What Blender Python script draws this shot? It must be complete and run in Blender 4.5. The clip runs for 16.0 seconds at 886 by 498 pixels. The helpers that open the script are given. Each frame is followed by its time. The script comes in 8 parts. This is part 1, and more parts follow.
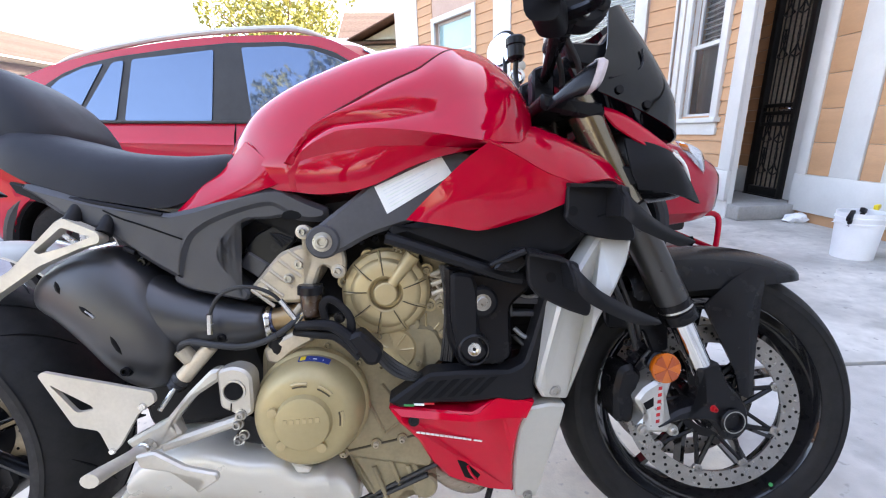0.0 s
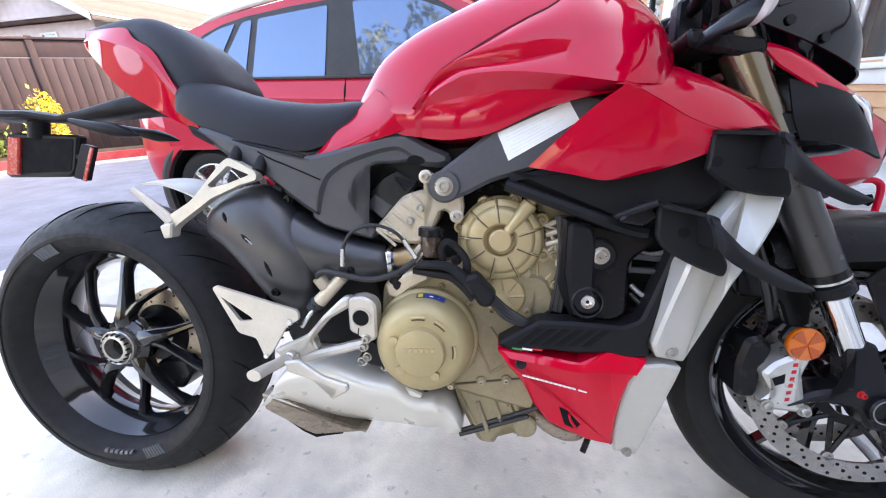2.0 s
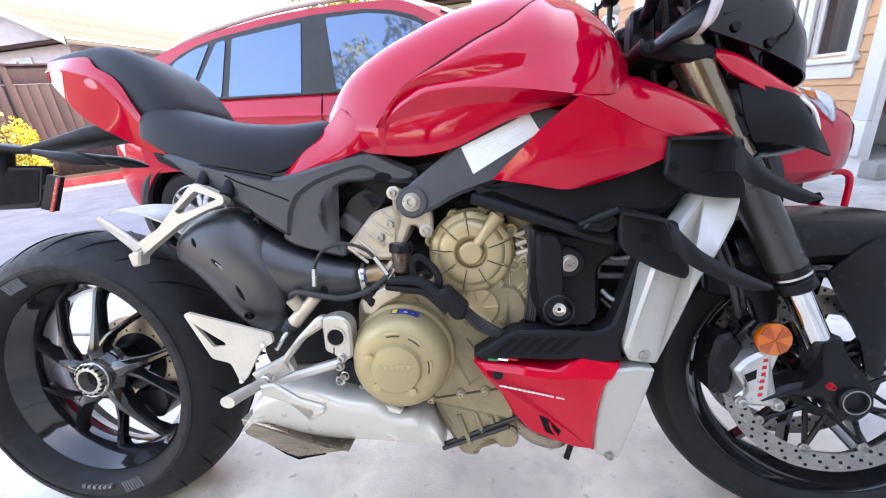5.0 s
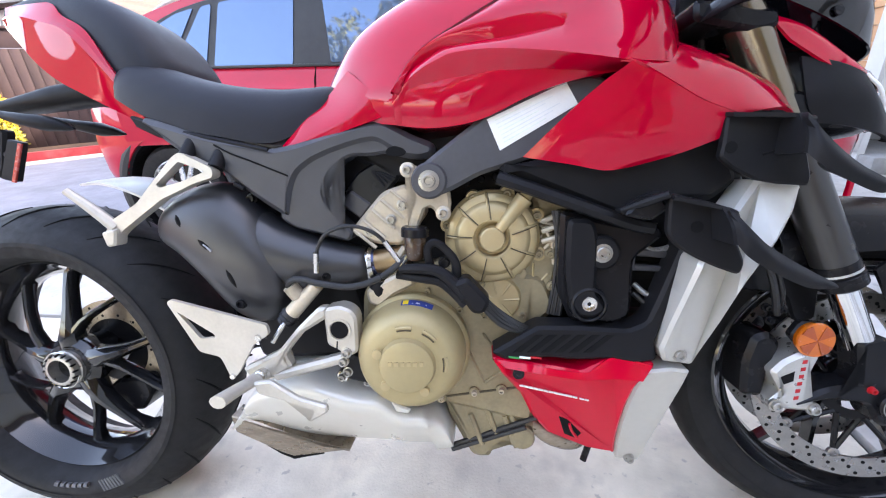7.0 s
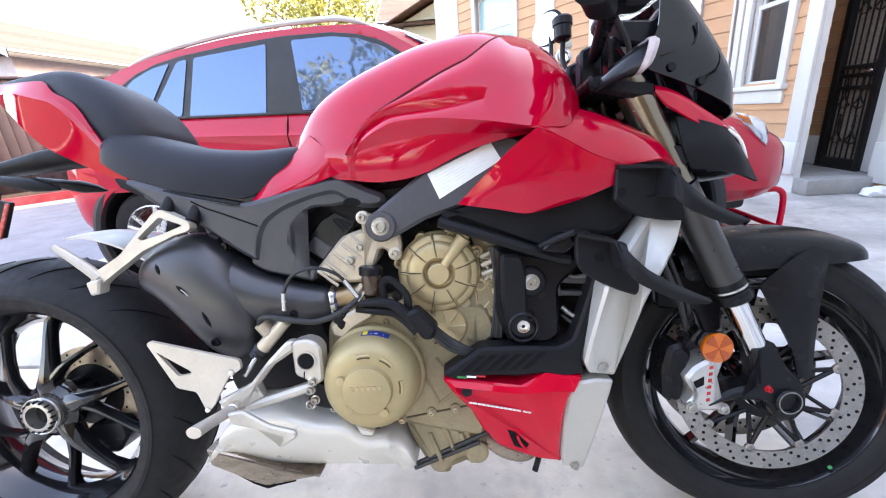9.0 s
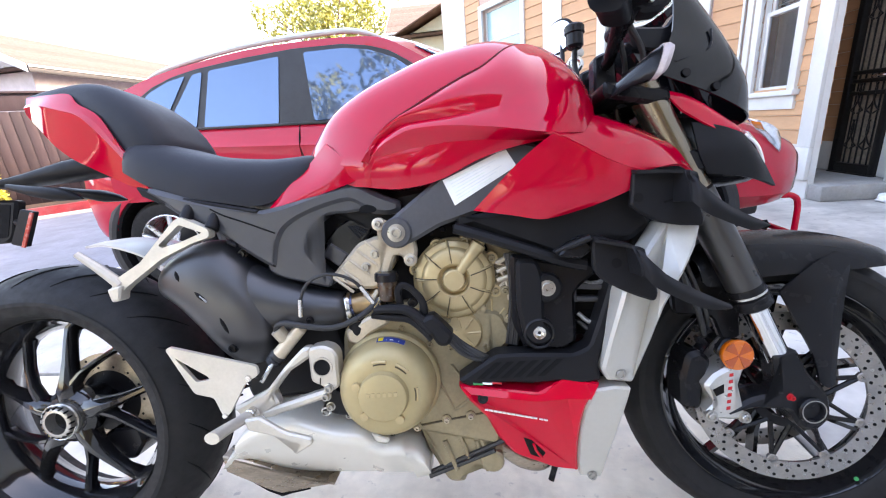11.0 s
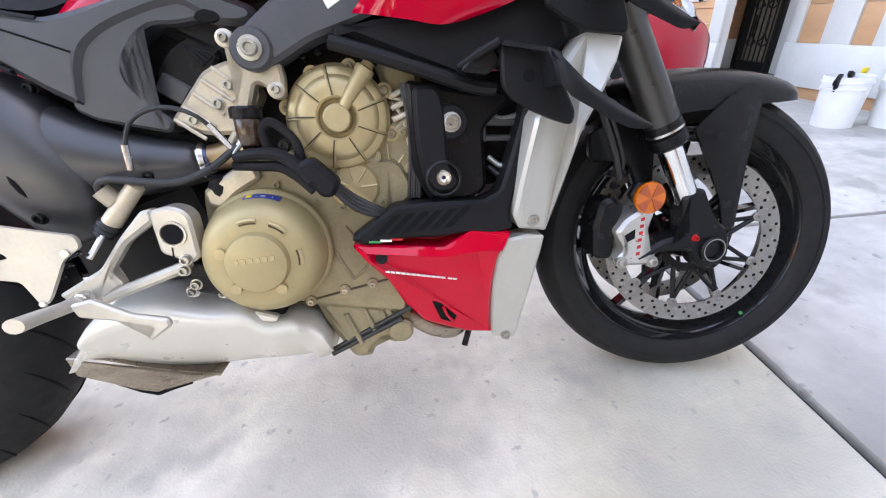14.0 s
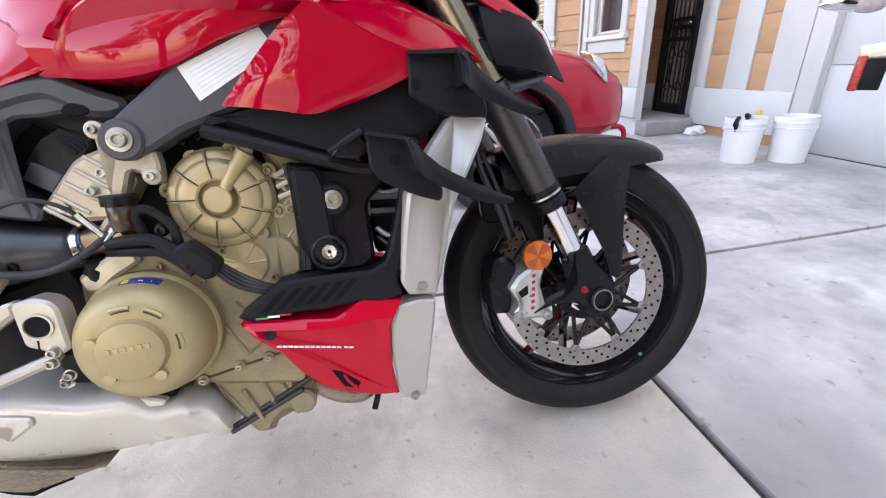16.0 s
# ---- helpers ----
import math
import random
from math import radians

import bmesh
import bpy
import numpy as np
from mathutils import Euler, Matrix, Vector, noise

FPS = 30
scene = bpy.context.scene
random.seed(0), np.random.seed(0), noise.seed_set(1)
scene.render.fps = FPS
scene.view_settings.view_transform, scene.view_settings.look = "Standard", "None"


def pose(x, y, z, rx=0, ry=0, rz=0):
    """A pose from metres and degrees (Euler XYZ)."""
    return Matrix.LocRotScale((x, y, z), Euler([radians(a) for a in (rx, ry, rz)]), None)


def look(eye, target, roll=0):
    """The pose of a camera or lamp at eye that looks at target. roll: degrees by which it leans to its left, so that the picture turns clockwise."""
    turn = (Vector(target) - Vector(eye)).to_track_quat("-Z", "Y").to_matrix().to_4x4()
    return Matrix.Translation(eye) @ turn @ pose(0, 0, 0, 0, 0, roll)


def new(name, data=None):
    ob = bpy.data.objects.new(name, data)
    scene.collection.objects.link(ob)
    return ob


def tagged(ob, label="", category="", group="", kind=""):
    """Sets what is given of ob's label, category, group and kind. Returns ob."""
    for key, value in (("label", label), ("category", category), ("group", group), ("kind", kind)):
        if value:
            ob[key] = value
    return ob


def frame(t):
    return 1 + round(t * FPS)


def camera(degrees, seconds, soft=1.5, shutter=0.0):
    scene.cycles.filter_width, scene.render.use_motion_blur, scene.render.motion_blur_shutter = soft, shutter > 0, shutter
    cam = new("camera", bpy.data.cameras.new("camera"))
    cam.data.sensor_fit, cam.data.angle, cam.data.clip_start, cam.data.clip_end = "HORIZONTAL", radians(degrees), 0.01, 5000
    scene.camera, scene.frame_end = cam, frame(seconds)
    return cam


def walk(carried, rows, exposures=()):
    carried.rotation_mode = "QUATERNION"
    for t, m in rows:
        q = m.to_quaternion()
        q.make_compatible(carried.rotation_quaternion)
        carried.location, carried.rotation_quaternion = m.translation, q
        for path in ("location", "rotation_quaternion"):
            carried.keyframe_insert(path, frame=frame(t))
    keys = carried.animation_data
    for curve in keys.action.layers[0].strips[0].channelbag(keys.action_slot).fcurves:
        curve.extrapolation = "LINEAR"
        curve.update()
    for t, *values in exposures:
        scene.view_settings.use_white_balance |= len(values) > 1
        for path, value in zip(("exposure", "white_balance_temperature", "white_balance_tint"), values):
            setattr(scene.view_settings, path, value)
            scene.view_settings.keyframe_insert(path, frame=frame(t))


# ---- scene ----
cam = camera(95.6, 16.0, soft=1.15)
PATH = [
    (0, (0.97, -0.588, 0.87), (0.984, 1.32, 0.268), -2.0),
    (0.5, (0.96, -0.599, 0.872), (0.874, 1.296, 0.239), -1.8),
    (1, (0.919, -0.629, 0.866), (0.631, 1.221, 0.162), -2.4),
    (1.5, (0.906, -0.632, 0.863), (0.515, 1.181, 0.113), -2.6),
    (2, (0.917, -0.611, 0.855), (0.519, 1.192, 0.087), -3.1),
    (2.5, (0.928, -0.603, 0.857), (0.545, 1.203, 0.089), -4.0),
    (3, (0.936, -0.601, 0.857), (0.562, 1.21, 0.096), -4.7),
    (3.5, (0.942, -0.6, 0.86), (0.579, 1.22, 0.113), -5.2),
    (4, (0.952, -0.604, 0.864), (0.595, 1.222, 0.133), -5.4),
    (6.5, (0.937, -0.602, 0.861), (0.612, 1.21, 0.079), -4.7),
    (7, (0.892, -0.545, 0.842), (0.598, 1.26, 0.032), -3.5),
    (7.5, (0.791, -0.427, 0.803), (0.524, 1.404, 0.045), -2.0),
    (8, (0.827, -0.567, 0.851), (0.517, 1.266, 0.113), -2.9),
    (8.5, (0.907, -0.631, 0.884), (0.696, 1.23, 0.183), -3.4),
    (9, (0.956, -0.624, 0.883), (0.76, 1.249, 0.209), -4.7),
    (11.5, (0.937, -0.633, 0.881), (0.704, 1.251, 0.252), -5.2),
    (12, (0.933, -0.637, 0.88), (0.739, 1.246, 0.235), -4.2),
    (12.5, (0.942, -0.626, 0.871), (0.86, 1.23, 0.133), -3.4),
    (13, (0.937, -0.611, 0.853), (1.003, 1.195, -0.004), -3.4),
    (13.5, (1.006, -0.581, 0.78), (1.145, 1.153, -0.209), -3.8),
    (14, (0.984, -0.567, 0.721), (1.069, 1.154, -0.293), -3.9),
    (14.5, (0.932, -0.577, 0.703), (0.965, 1.18, -0.252), -3.1),
    (15, (0.958, -0.569, 0.713), (1.083, 1.211, -0.191), -1.6),
    (15.5, (1.02, -0.577, 0.768), (1.253, 1.204, -0.111), -2.2),
    (16, (1.104, -0.576, 0.771), (1.382, 1.2, -0.106), -4.0),
]
TILT = pose(0, 0, 0, 1.2)           # the drive's plane against the machine's own upright
walk(cam, [(t, TILT @ look(eye, target, roll)) for t, eye, target, roll in PATH],
     exposures=[(0, 3.26, 7700, 23), (1.5, 3.40, 7600, 23), (6.5, 3.54, 7600, 23), (9.2, 3.54, 7600, 23), (12.5, 3.46, 7700, 23), (14.5, 3.56, 8300, 23), (16, 3.38, 8400, 26)])

# ---- light ----
world = bpy.data.worlds.new("sky")
scene.world = world
world.use_nodes = True
wn = world.node_tree.nodes
sky = wn.new("ShaderNodeTexSky")
sky.sky_type, sky.sun_disc = "NISHITA", False
SUN_EL, SUN_AZ = 34.0, 78.0          # degrees above the horizon; clockwise from +y
sky.sun_elevation, sky.sun_rotation = radians(SUN_EL), radians(SUN_AZ)
sky.air_density, sky.dust_density = 1.3, 2.5
wn["Background"].inputs["Strength"].default_value = 0.15
world.node_tree.links.new(sky.outputs[0], wn["Background"].inputs[0])
sun = new("sun", bpy.data.lights.new("sun", "SUN"))
sun.data.energy, sun.data.angle, sun.data.color = 1.7, radians(0.6), (1.0, 0.93, 0.82)
a, e = radians(SUN_AZ), radians(SUN_EL)
sun.matrix_world = look((math.sin(a) * math.cos(e) * 30, math.cos(a) * math.cos(e) * 30, math.sin(e) * 30), (0, 0, 0))

# ---- materials ----


def mat(name, color, rough=0.5, metal=0.0, var=0.12, scale=20.0, bump=0.0, bscale=200.0, coat=0.0, spec=0.5, dirt=0.0,
        dirt_color=(0.12, 0.1, 0.08), rvar=0.1, obj_var=0.0, coords="Object", trans=0.0, ior=1.45, coat_ior=1.5, stretch=None, spots=0.0, spot_scale=9.0, spot_color=(0.2, 0.19, 0.18)):
    """A surface with variation at two scales, wear and fine relief, in metres."""
    m = bpy.data.materials.new(name)
    m.use_nodes = True
    nt = m.node_tree
    n, l = nt.nodes, nt.links
    b = n["Principled BSDF"]
    tc = n.new("ShaderNodeTexCoord")
    src = tc.outputs[coords]
    if stretch:
        mp = n.new("ShaderNodeMapping")
        mp.inputs["Scale"].default_value = stretch
        l.new(src, mp.inputs[0])
        src = mp.outputs[0]

    def noise_tex(s, detail=5.0):
        t = n.new("ShaderNodeTexNoise")
        t.inputs["Scale"].default_value, t.inputs["Detail"].default_value = s, detail
        l.new(src, t.inputs["Vector"])
        return t.outputs["Fac"]

    def ramp(fac, lo, hi, a0, a1):
        r = n.new("ShaderNodeMapRange")
        r.inputs[1].default_value, r.inputs[2].default_value, r.inputs[3].default_value, r.inputs[4].default_value = lo, hi, a0, a1
        l.new(fac, r.inputs[0])
        return r.outputs[0]

    big, small = noise_tex(scale), noise_tex(scale * 9)
    mul = n.new("ShaderNodeMath")
    mul.operation = "MULTIPLY"
    l.new(ramp(big, 0.3, 0.7, 1 - var, 1 + var), mul.inputs[0])
    l.new(ramp(small, 0.3, 0.7, 1 - var * 0.5, 1 + var * 0.5), mul.inputs[1])
    val = mul.outputs[0]
    if obj_var:
        oi = n.new("ShaderNodeObjectInfo")
        m2 = n.new("ShaderNodeMath")
        m2.operation = "MULTIPLY"
        l.new(ramp(oi.outputs["Random"], 0, 1, 1 - obj_var, 1 + obj_var), m2.inputs[0])
        l.new(val, m2.inputs[1])
        val = m2.outputs[0]
    hsv = n.new("ShaderNodeHueSaturation")
    hsv.inputs["Color"].default_value = (*color, 1)
    l.new(val, hsv.inputs["Value"])
    col = hsv.outputs[0]
    if dirt:
        mx = n.new("ShaderNodeMix")
        mx.data_type = "RGBA"
        l.new(ramp(noise_tex(scale * 0.45, 8), 0.48, 0.72, 0.0, dirt), mx.inputs["Factor"])
        l.new(col, mx.inputs["A"])
        mx.inputs["B"].default_value = (*dirt_color, 1)
        col = mx.outputs["Result"]
    if spots:
        for sc, lo, hi, k in ((spot_scale, 0.55, 0.68, 0.75), (spot_scale * 5, 0.64, 0.70, 1.0), (spot_scale * 0.3, 0.46, 0.66, 0.85)):
            mx = n.new("ShaderNodeMix")
            mx.data_type = "RGBA"
            l.new(ramp(noise_tex(sc, 6), lo, hi, 0.0, spots * k), mx.inputs["Factor"])
            l.new(col, mx.inputs["A"])
            mx.inputs["B"].default_value = (*spot_color, 1)
            col = mx.outputs["Result"]
    l.new(col, b.inputs["Base Color"])
    l.new(ramp(noise_tex(scale * 2.3), 0.3, 0.7, max(rough - rvar, 0.02), min(rough + rvar, 1)), b.inputs["Roughness"])
    b.inputs["Metallic"].default_value, b.inputs["Coat Weight"].default_value = metal, coat
    b.inputs["Coat Roughness"].default_value, b.inputs["Specular IOR Level"].default_value = 0.03, spec
    b.inputs["Transmission Weight"].default_value, b.inputs["IOR"].default_value = trans, ior
    b.inputs["Coat IOR"].default_value = coat_ior
    if bump:
        bp = n.new("ShaderNodeBump")
        bp.inputs["Strength"].default_value, bp.inputs["Distance"].default_value = bump, 0.4 / bscale
        l.new(noise_tex(bscale, 4), bp.inputs["Height"])
        l.new(bp.outputs[0], b.inputs["Normal"])
    return m


def clear_glass(name, tint=(1, 1, 1), rough=0.02):
    m = bpy.data.materials.new(name)
    m.use_nodes = True
    b = m.node_tree.nodes["Principled BSDF"]
    b.inputs["Base Color"].default_value = (*tint, 1)
    b.inputs["Roughness"].default_value, b.inputs["Transmission Weight"].default_value = rough, 1.0
    return m


RED = mat("red_gloss_paint", (0.43, 0.001, 0.020), 0.45, 0.0, 0.03, 9, 0.0, coat=0.85, rvar=0.03, spec=0.0, coat_ior=1.5)
RED_SATIN = mat("red_cowl_paint", (0.55, 0.001, 0.022), 0.4, 0, 0.03, 9, coat=0.6, rvar=0.04, spec=0.05)
BLACK = mat("matte_black_plastic", (0.011, 0.011, 0.0125), 0.46, 0, 0.08, 12, 0.25, 900, rvar=0.06, spec=0.15)
SHIELD_BLACK = mat("heat_shield_black", (0.022, 0.022, 0.025), 0.38, 0, 0.06, 8, 0.15, 900, rvar=0.04, spec=0.8)
BLACK_SATIN = mat("satin_black_paint", (0.009, 0.009, 0.0105), 0.25, 0, 0.06, 14, 0.03, 500, rvar=0.04, spec=0.2)
GLOSS_BLACK = mat("gloss_black", (0.008, 0.008, 0.009), 0.12, 0, 0.1, 14, coat=0.6, rvar=0.03, spec=0.4)
GREY = mat("dark_grey_frame", (0.060, 0.061, 0.068), 0.45, 0.1, 0.1, 16, 0.15, 900)
GREY_PLASTIC = mat("grey_black_plastic", (0.033, 0.034, 0.040), 0.46, 0, 0.06, 12, 0.25, 1000, spec=0.7)
RED_DEEP = mat("shaded_red_groove", (0.10, 0.002, 0.006), 0.5, 0, 0.05, 9, spec=0.2)
RUBBER = mat("tyre_rubber", (0.010, 0.010, 0.011), 0.62, 0, 0.2, 25, 0.15, 700, dirt=0.15, dirt_color=(0.028, 0.026, 0.024), spec=0.28)
SEAT = mat("seat_vinyl", (0.012, 0.013, 0.018), 0.55, 0, 0.03, 25, 0.5, 1100, rvar=0.02, spec=0.3)
BRONZE = mat("bronze_engine_paint", (0.43, 0.335, 0.182), 0.40, 0.4, 0.05, 14, 0.12, 700, dirt=0.12, dirt_color=(0.12, 0.10, 0.07))
# engine bronze darkened so the clutch cover carries its shade in the colour
BRONZE_SHADED = mat("olive_bronze_cover", (0.37, 0.295, 0.155), 0.46, 0.30, 0.05, 14, 0.1, 500, spec=0.4)
BRONZE_DARK = mat("bronze_crankcase", (0.26, 0.212, 0.128), 0.5, 0.35, 0.14, 18, 0.2, 500, dirt=0.3, dirt_color=(0.09, 0.075, 0.05))
BOLT = mat("zinc_bolt", (0.40, 0.385, 0.355), 0.34, 0.9, 0.15, 60, rvar=0.08)
# dark line colour: case joints, and shade painted beside the casting ribs
CASTING_LINE = mat("grimy_casting_joint", (0.07, 0.055, 0.032), 0.7, 0.1, 0.2, 60)
CAST = mat("cast_aluminium", (0.50, 0.43, 0.33), 0.42, 0.45, 0.12, 22, 0.2, 500, dirt=0.18)
ALU = mat("bead_blasted_aluminium", (0.50, 0.465, 0.405), 0.42, 0.45, 0.08, 20, 0.15, 1200, dirt=0.16, dirt_color=(0.40, 0.33, 0.24))
SILVER = mat("silver_painted_cover", (0.50, 0.49, 0.455), 0.40, 0.25, 0.03, 12, 0.05, 900)
MUFFLER = mat("silencer_shell", (0.63, 0.605, 0.545), 0.34, 0.25, 0.02, 9, 0.04, 500, dirt=0.05, dirt_color=(0.55, 0.47, 0.36))
HEAT = mat("heat_stained_steel", (0.33, 0.27, 0.21), 0.3, 0.85, 0.25, 12, 0.05, 300, stretch=(1, 1, 3))
CALIPER = mat("machined_caliper", (0.50, 0.49, 0.46), 0.34, 0.6, 0.06, 30, 0.08, 600)
STEEL = mat("bright_steel", (0.62, 0.61, 0.59), 0.24, 1.0, 0.08, 30, rvar=0.06)
CHROME = mat("chrome_slider", (0.80, 0.80, 0.80), 0.08, 1.0, 0.03, 30, rvar=0.03)
DARK_TUBE = mat("titanium_grey_tube", (0.07, 0.068, 0.067), 0.3, 0.7, 0.03, 20, rvar=0.03)
GOLD_TUBE = mat("bronze_gold_tube", (0.23, 0.195, 0.15), 0.24, 0.9, 0.05, 20, rvar=0.04)
DISC = mat("brake_disc_steel", (0.31, 0.30, 0.29), 0.33, 0.9, 0.12, 40, 0.1, 600, stretch=(1, 1, 1))
REAR_DISC = mat("rear_disc_steel", (0.40, 0.34, 0.27), 0.36, 0.85, 0.2, 30, 0.1, 600)
COPPER = mat("heated_pipe", (0.33, 0.23, 0.13), 0.38, 0.85, 0.08, 12)
ORANGE = mat("orange_reflector", (0.56, 0.115, 0.003), 0.2, 0.0, 0.1, 60, 0.6, 900, coat=0.8)
ORANGE_DEEP = mat("deep_orange_facet", (0.36, 0.055, 0.002), 0.2, 0.0, 0.1, 60, 0.4, 900, coat=0.8)
RED_LENS = mat("red_reflector", (0.42, 0.03, 0.02), 0.25, 0, 0.1, 60, 0.4, 900, coat=0.5)
WHITE_STICKER = mat("white_paper_sticker", (0.74, 0.76, 0.74), 0.5, 0, 0.03, 30)
PRINT = mat("faint_print", (0.64, 0.68, 0.69), 0.6, 0, 0.1, 60)
PRINT_GREEN = mat("faint_green_print", (0.65, 0.73, 0.66), 0.6, 0, 0.1, 60)
WHITE_PRINT = mat("white_decal", (0.8, 0.8, 0.8), 0.4)
RED_PRINT = mat("red_print", (0.42, 0.008, 0.014), 0.4)
GREEN_PRINT = mat("green_print", (0.02, 0.25, 0.08), 0.4)
BLUE_PRINT = mat("blue_print", (0.015, 0.04, 0.22), 0.4)
YELLOW = mat("yellow_print", (0.75, 0.55, 0.02), 0.45)
TYRE_PRINT = mat("raised_tyre_mark", (0.085, 0.085, 0.087), 0.5)
# black that holds the shade of holes, slots and recesses in its colour
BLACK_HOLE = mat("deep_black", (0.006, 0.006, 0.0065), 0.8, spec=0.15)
SMOKE = mat("smoked_screen", (0.003, 0.003, 0.004), 0.04, 0, 0.02, 10, coat=0.0, rvar=0.02, spec=0.4)
LENS = clear_glass("clear_lens", (0.95, 0.97, 1.0), 0.03)
REFLECTOR_BOWL = mat("lamp_bowl", (0.75, 0.76, 0.78), 0.15, 0.9, 0.1, 60)
MIRROR = mat("mirror_glass", (0.85, 0.87, 0.88), 0.02, 1.0, 0.0, rvar=0.01)
BLINK_LENS = mat("clear_amber_lens", (0.46, 0.40, 0.41), 0.18, 0, 0.15, 80, 0.6, 500, coat=0.6)
CABLE_GREY = mat("braided_hose", (0.3, 0.3, 0.3), 0.35, 0.6, 0.3, 400)
BROWN_PLASTIC = mat("amber_brown_plastic", (0.050, 0.027, 0.015), 0.25, 0, 0.1, 30, coat=0.4)
HEAT_BLUE = mat("blued_steel", (0.10, 0.12, 0.22), 0.3, 0.85, 0.15, 30)
RUBBER_HOSE = mat("rubber_hose", (0.016, 0.016, 0.017), 0.5, 0, 0.1, 40)

CONCRETE = mat("driveway_concrete", (0.745, 0.685, 0.565), 0.8, 0, 0.18, 2.4, 0.5, 160, dirt=0.72, dirt_color=(0.43, 0.37, 0.26), obj_var=0.03, coords="Object", spots=0.72, spot_scale=6.5, spot_color=(0.40, 0.375, 0.33))
# darkened concrete copy: the far slabs' dimmer light is put into the colour
CONCRETE_DARKENED = mat("grey_driveway_concrete", (0.545, 0.52, 0.48), 0.8, 0, 0.2, 2.0, 0.5, 160, dirt=0.85, dirt_color=(0.23, 0.215, 0.19), obj_var=0.05, coords="Object", spots=0.7, spot_scale=5.0, spot_color=(0.26, 0.25, 0.235))
JOINT = mat("joint_filler", (0.055, 0.05, 0.047), 0.9, 0, 0.2, 20, 0.5, 200)
ASPHALT = mat("asphalt", (0.16, 0.165, 0.185), 0.85, 0, 0.15, 3, 0.5, 150, dirt=0.2, dirt_color=(0.14, 0.14, 0.14))
STEP = mat("step_concrete", (0.30, 0.29, 0.275), 0.85, 0, 0.14, 5, 0.4, 160, dirt=0.3, dirt_color=(0.16, 0.15, 0.14))
KERB_RED = mat("red_kerb_paint", (0.32, 0.025, 0.03), 0.6, 0, 0.2, 8, 0.3, 120, dirt=0.3, dirt_color=(0.25, 0.2, 0.18))
KERB = mat("kerb_concrete", (0.42, 0.37, 0.31), 0.85, 0, 0.15, 8, 0.4, 120)
SOIL = mat("soil", (0.09, 0.06, 0.04), 0.95, 0, 0.3, 6, 0.6, 60)
SIDING = mat("tan_siding", (0.479, 0.262, 0.138), 0.62, 0, 0.07, 4, 0.25, 250, obj_var=0.05, stretch=(1, 1, 4))
SIDING_PINK = mat("faded_pink_siding", (0.45, 0.31, 0.25), 0.65, 0, 0.07, 4, 0.25, 250, obj_var=0.05)
WHITE_TRIM = mat("white_painted_trim", (0.56, 0.555, 0.535), 0.5, 0, 0.04, 6, 0.15, 250, dirt=0.08, dirt_color=(0.5, 0.47, 0.42))
GARAGE_WHITE = mat("white_garage_door", (0.54, 0.54, 0.54), 0.5, 0, 0.03, 6, 0.1, 250, dirt=0.06, dirt_color=(0.55, 0.52, 0.48))
DOOR_IRON = mat("black_iron", (0.012, 0.011, 0.011), 0.45, 0.3, 0.2, 30, 0.2, 300)
SCREEN_MESH = mat("dark_door_mesh", (0.24, 0.20, 0.16), 0.75, 0, 0.25, 40, 0.4, 700)
TEAL_GLASS = mat("teal_blind_glass", (0.24, 0.40, 0.42), 0.12, 0, 0.05, 3, coat=0.4, rvar=0.03)
BLIND = mat("blind_slats", (0.42, 0.41, 0.38), 0.5, 0, 0.1, 10)
BUCKET = mat("white_plastic_bucket", (0.78, 0.79, 0.80), 0.38, 0, 0.03, 10, dirt=0.06, dirt_color=(0.5, 0.46, 0.4))
FENCE = mat("brown_fence_wood", (0.029, 0.017, 0.019), 0.75, 0, 0.2, 6, 0.4, 120, obj_var=0.2, stretch=(1, 1, 0.2))
STUCCO = mat("grey_stucco", (0.50, 0.45, 0.47), 0.9, 0, 0.08, 6, 0.5, 120)
STUCCO_BROWN = mat("brown_stucco", (0.17, 0.12, 0.085), 0.9, 0, 0.08, 6, 0.5, 120)
STUCCO_GREEN = mat("green_grey_siding", (0.36, 0.43, 0.36), 0.8, 0, 0.06, 6, 0.3, 120)
SHINGLE = mat("roof_shingle", (0.088, 0.052, 0.042), 0.9, 0, 0.2, 12, 0.5, 100, obj_var=0.2)
SHINGLE_BROWN = mat("brown_shingle", (0.10, 0.07, 0.055), 0.9, 0, 0.2, 12, 0.5, 100, obj_var=0.2)
CAR_RED = mat("car_red_paint", (0.44, 0.012, 0.030), 0.35, 0.0, 0.04, 6, coat=0.9, rvar=0.03, coat_ior=1.5, spec=0.05)
CAR_GLASS = mat("car_glass", (0.09, 0.15, 0.25), 0.02, 0.45, 0.03, 3, coat=0.25, rvar=0.01, spec=0.6)
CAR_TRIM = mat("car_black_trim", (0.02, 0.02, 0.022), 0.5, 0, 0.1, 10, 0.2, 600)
RIM_SILVER = mat("alloy_rim", (0.6, 0.6, 0.6), 0.3, 0.8, 0.08, 20)
BARK = mat("bark", (0.12, 0.085, 0.06), 0.9, 0, 0.3, 12, 0.8, 60)
LEAF = mat("leaf_green", (0.10, 0.15, 0.03), 0.6, 0, 0.35, 1.5, obj_var=0.1)
LEAF_LIGHT = mat("leaf_yellow_green", (0.26, 0.26, 0.06), 0.6, 0, 0.35, 3)
LEAF_AUTUMN = mat("leaf_olive", (0.30, 0.25, 0.04), 0.6, 0, 0.35, 1.0)
FLOWER = mat("yellow_blossom", (0.75, 0.52, 0.02), 0.6, 0, 0.3, 8)
PAPER = mat("white_tissue", (0.8, 0.8, 0.8), 0.8, 0, 0.05, 30, 0.4, 150)

# ---- mesh helpers ----


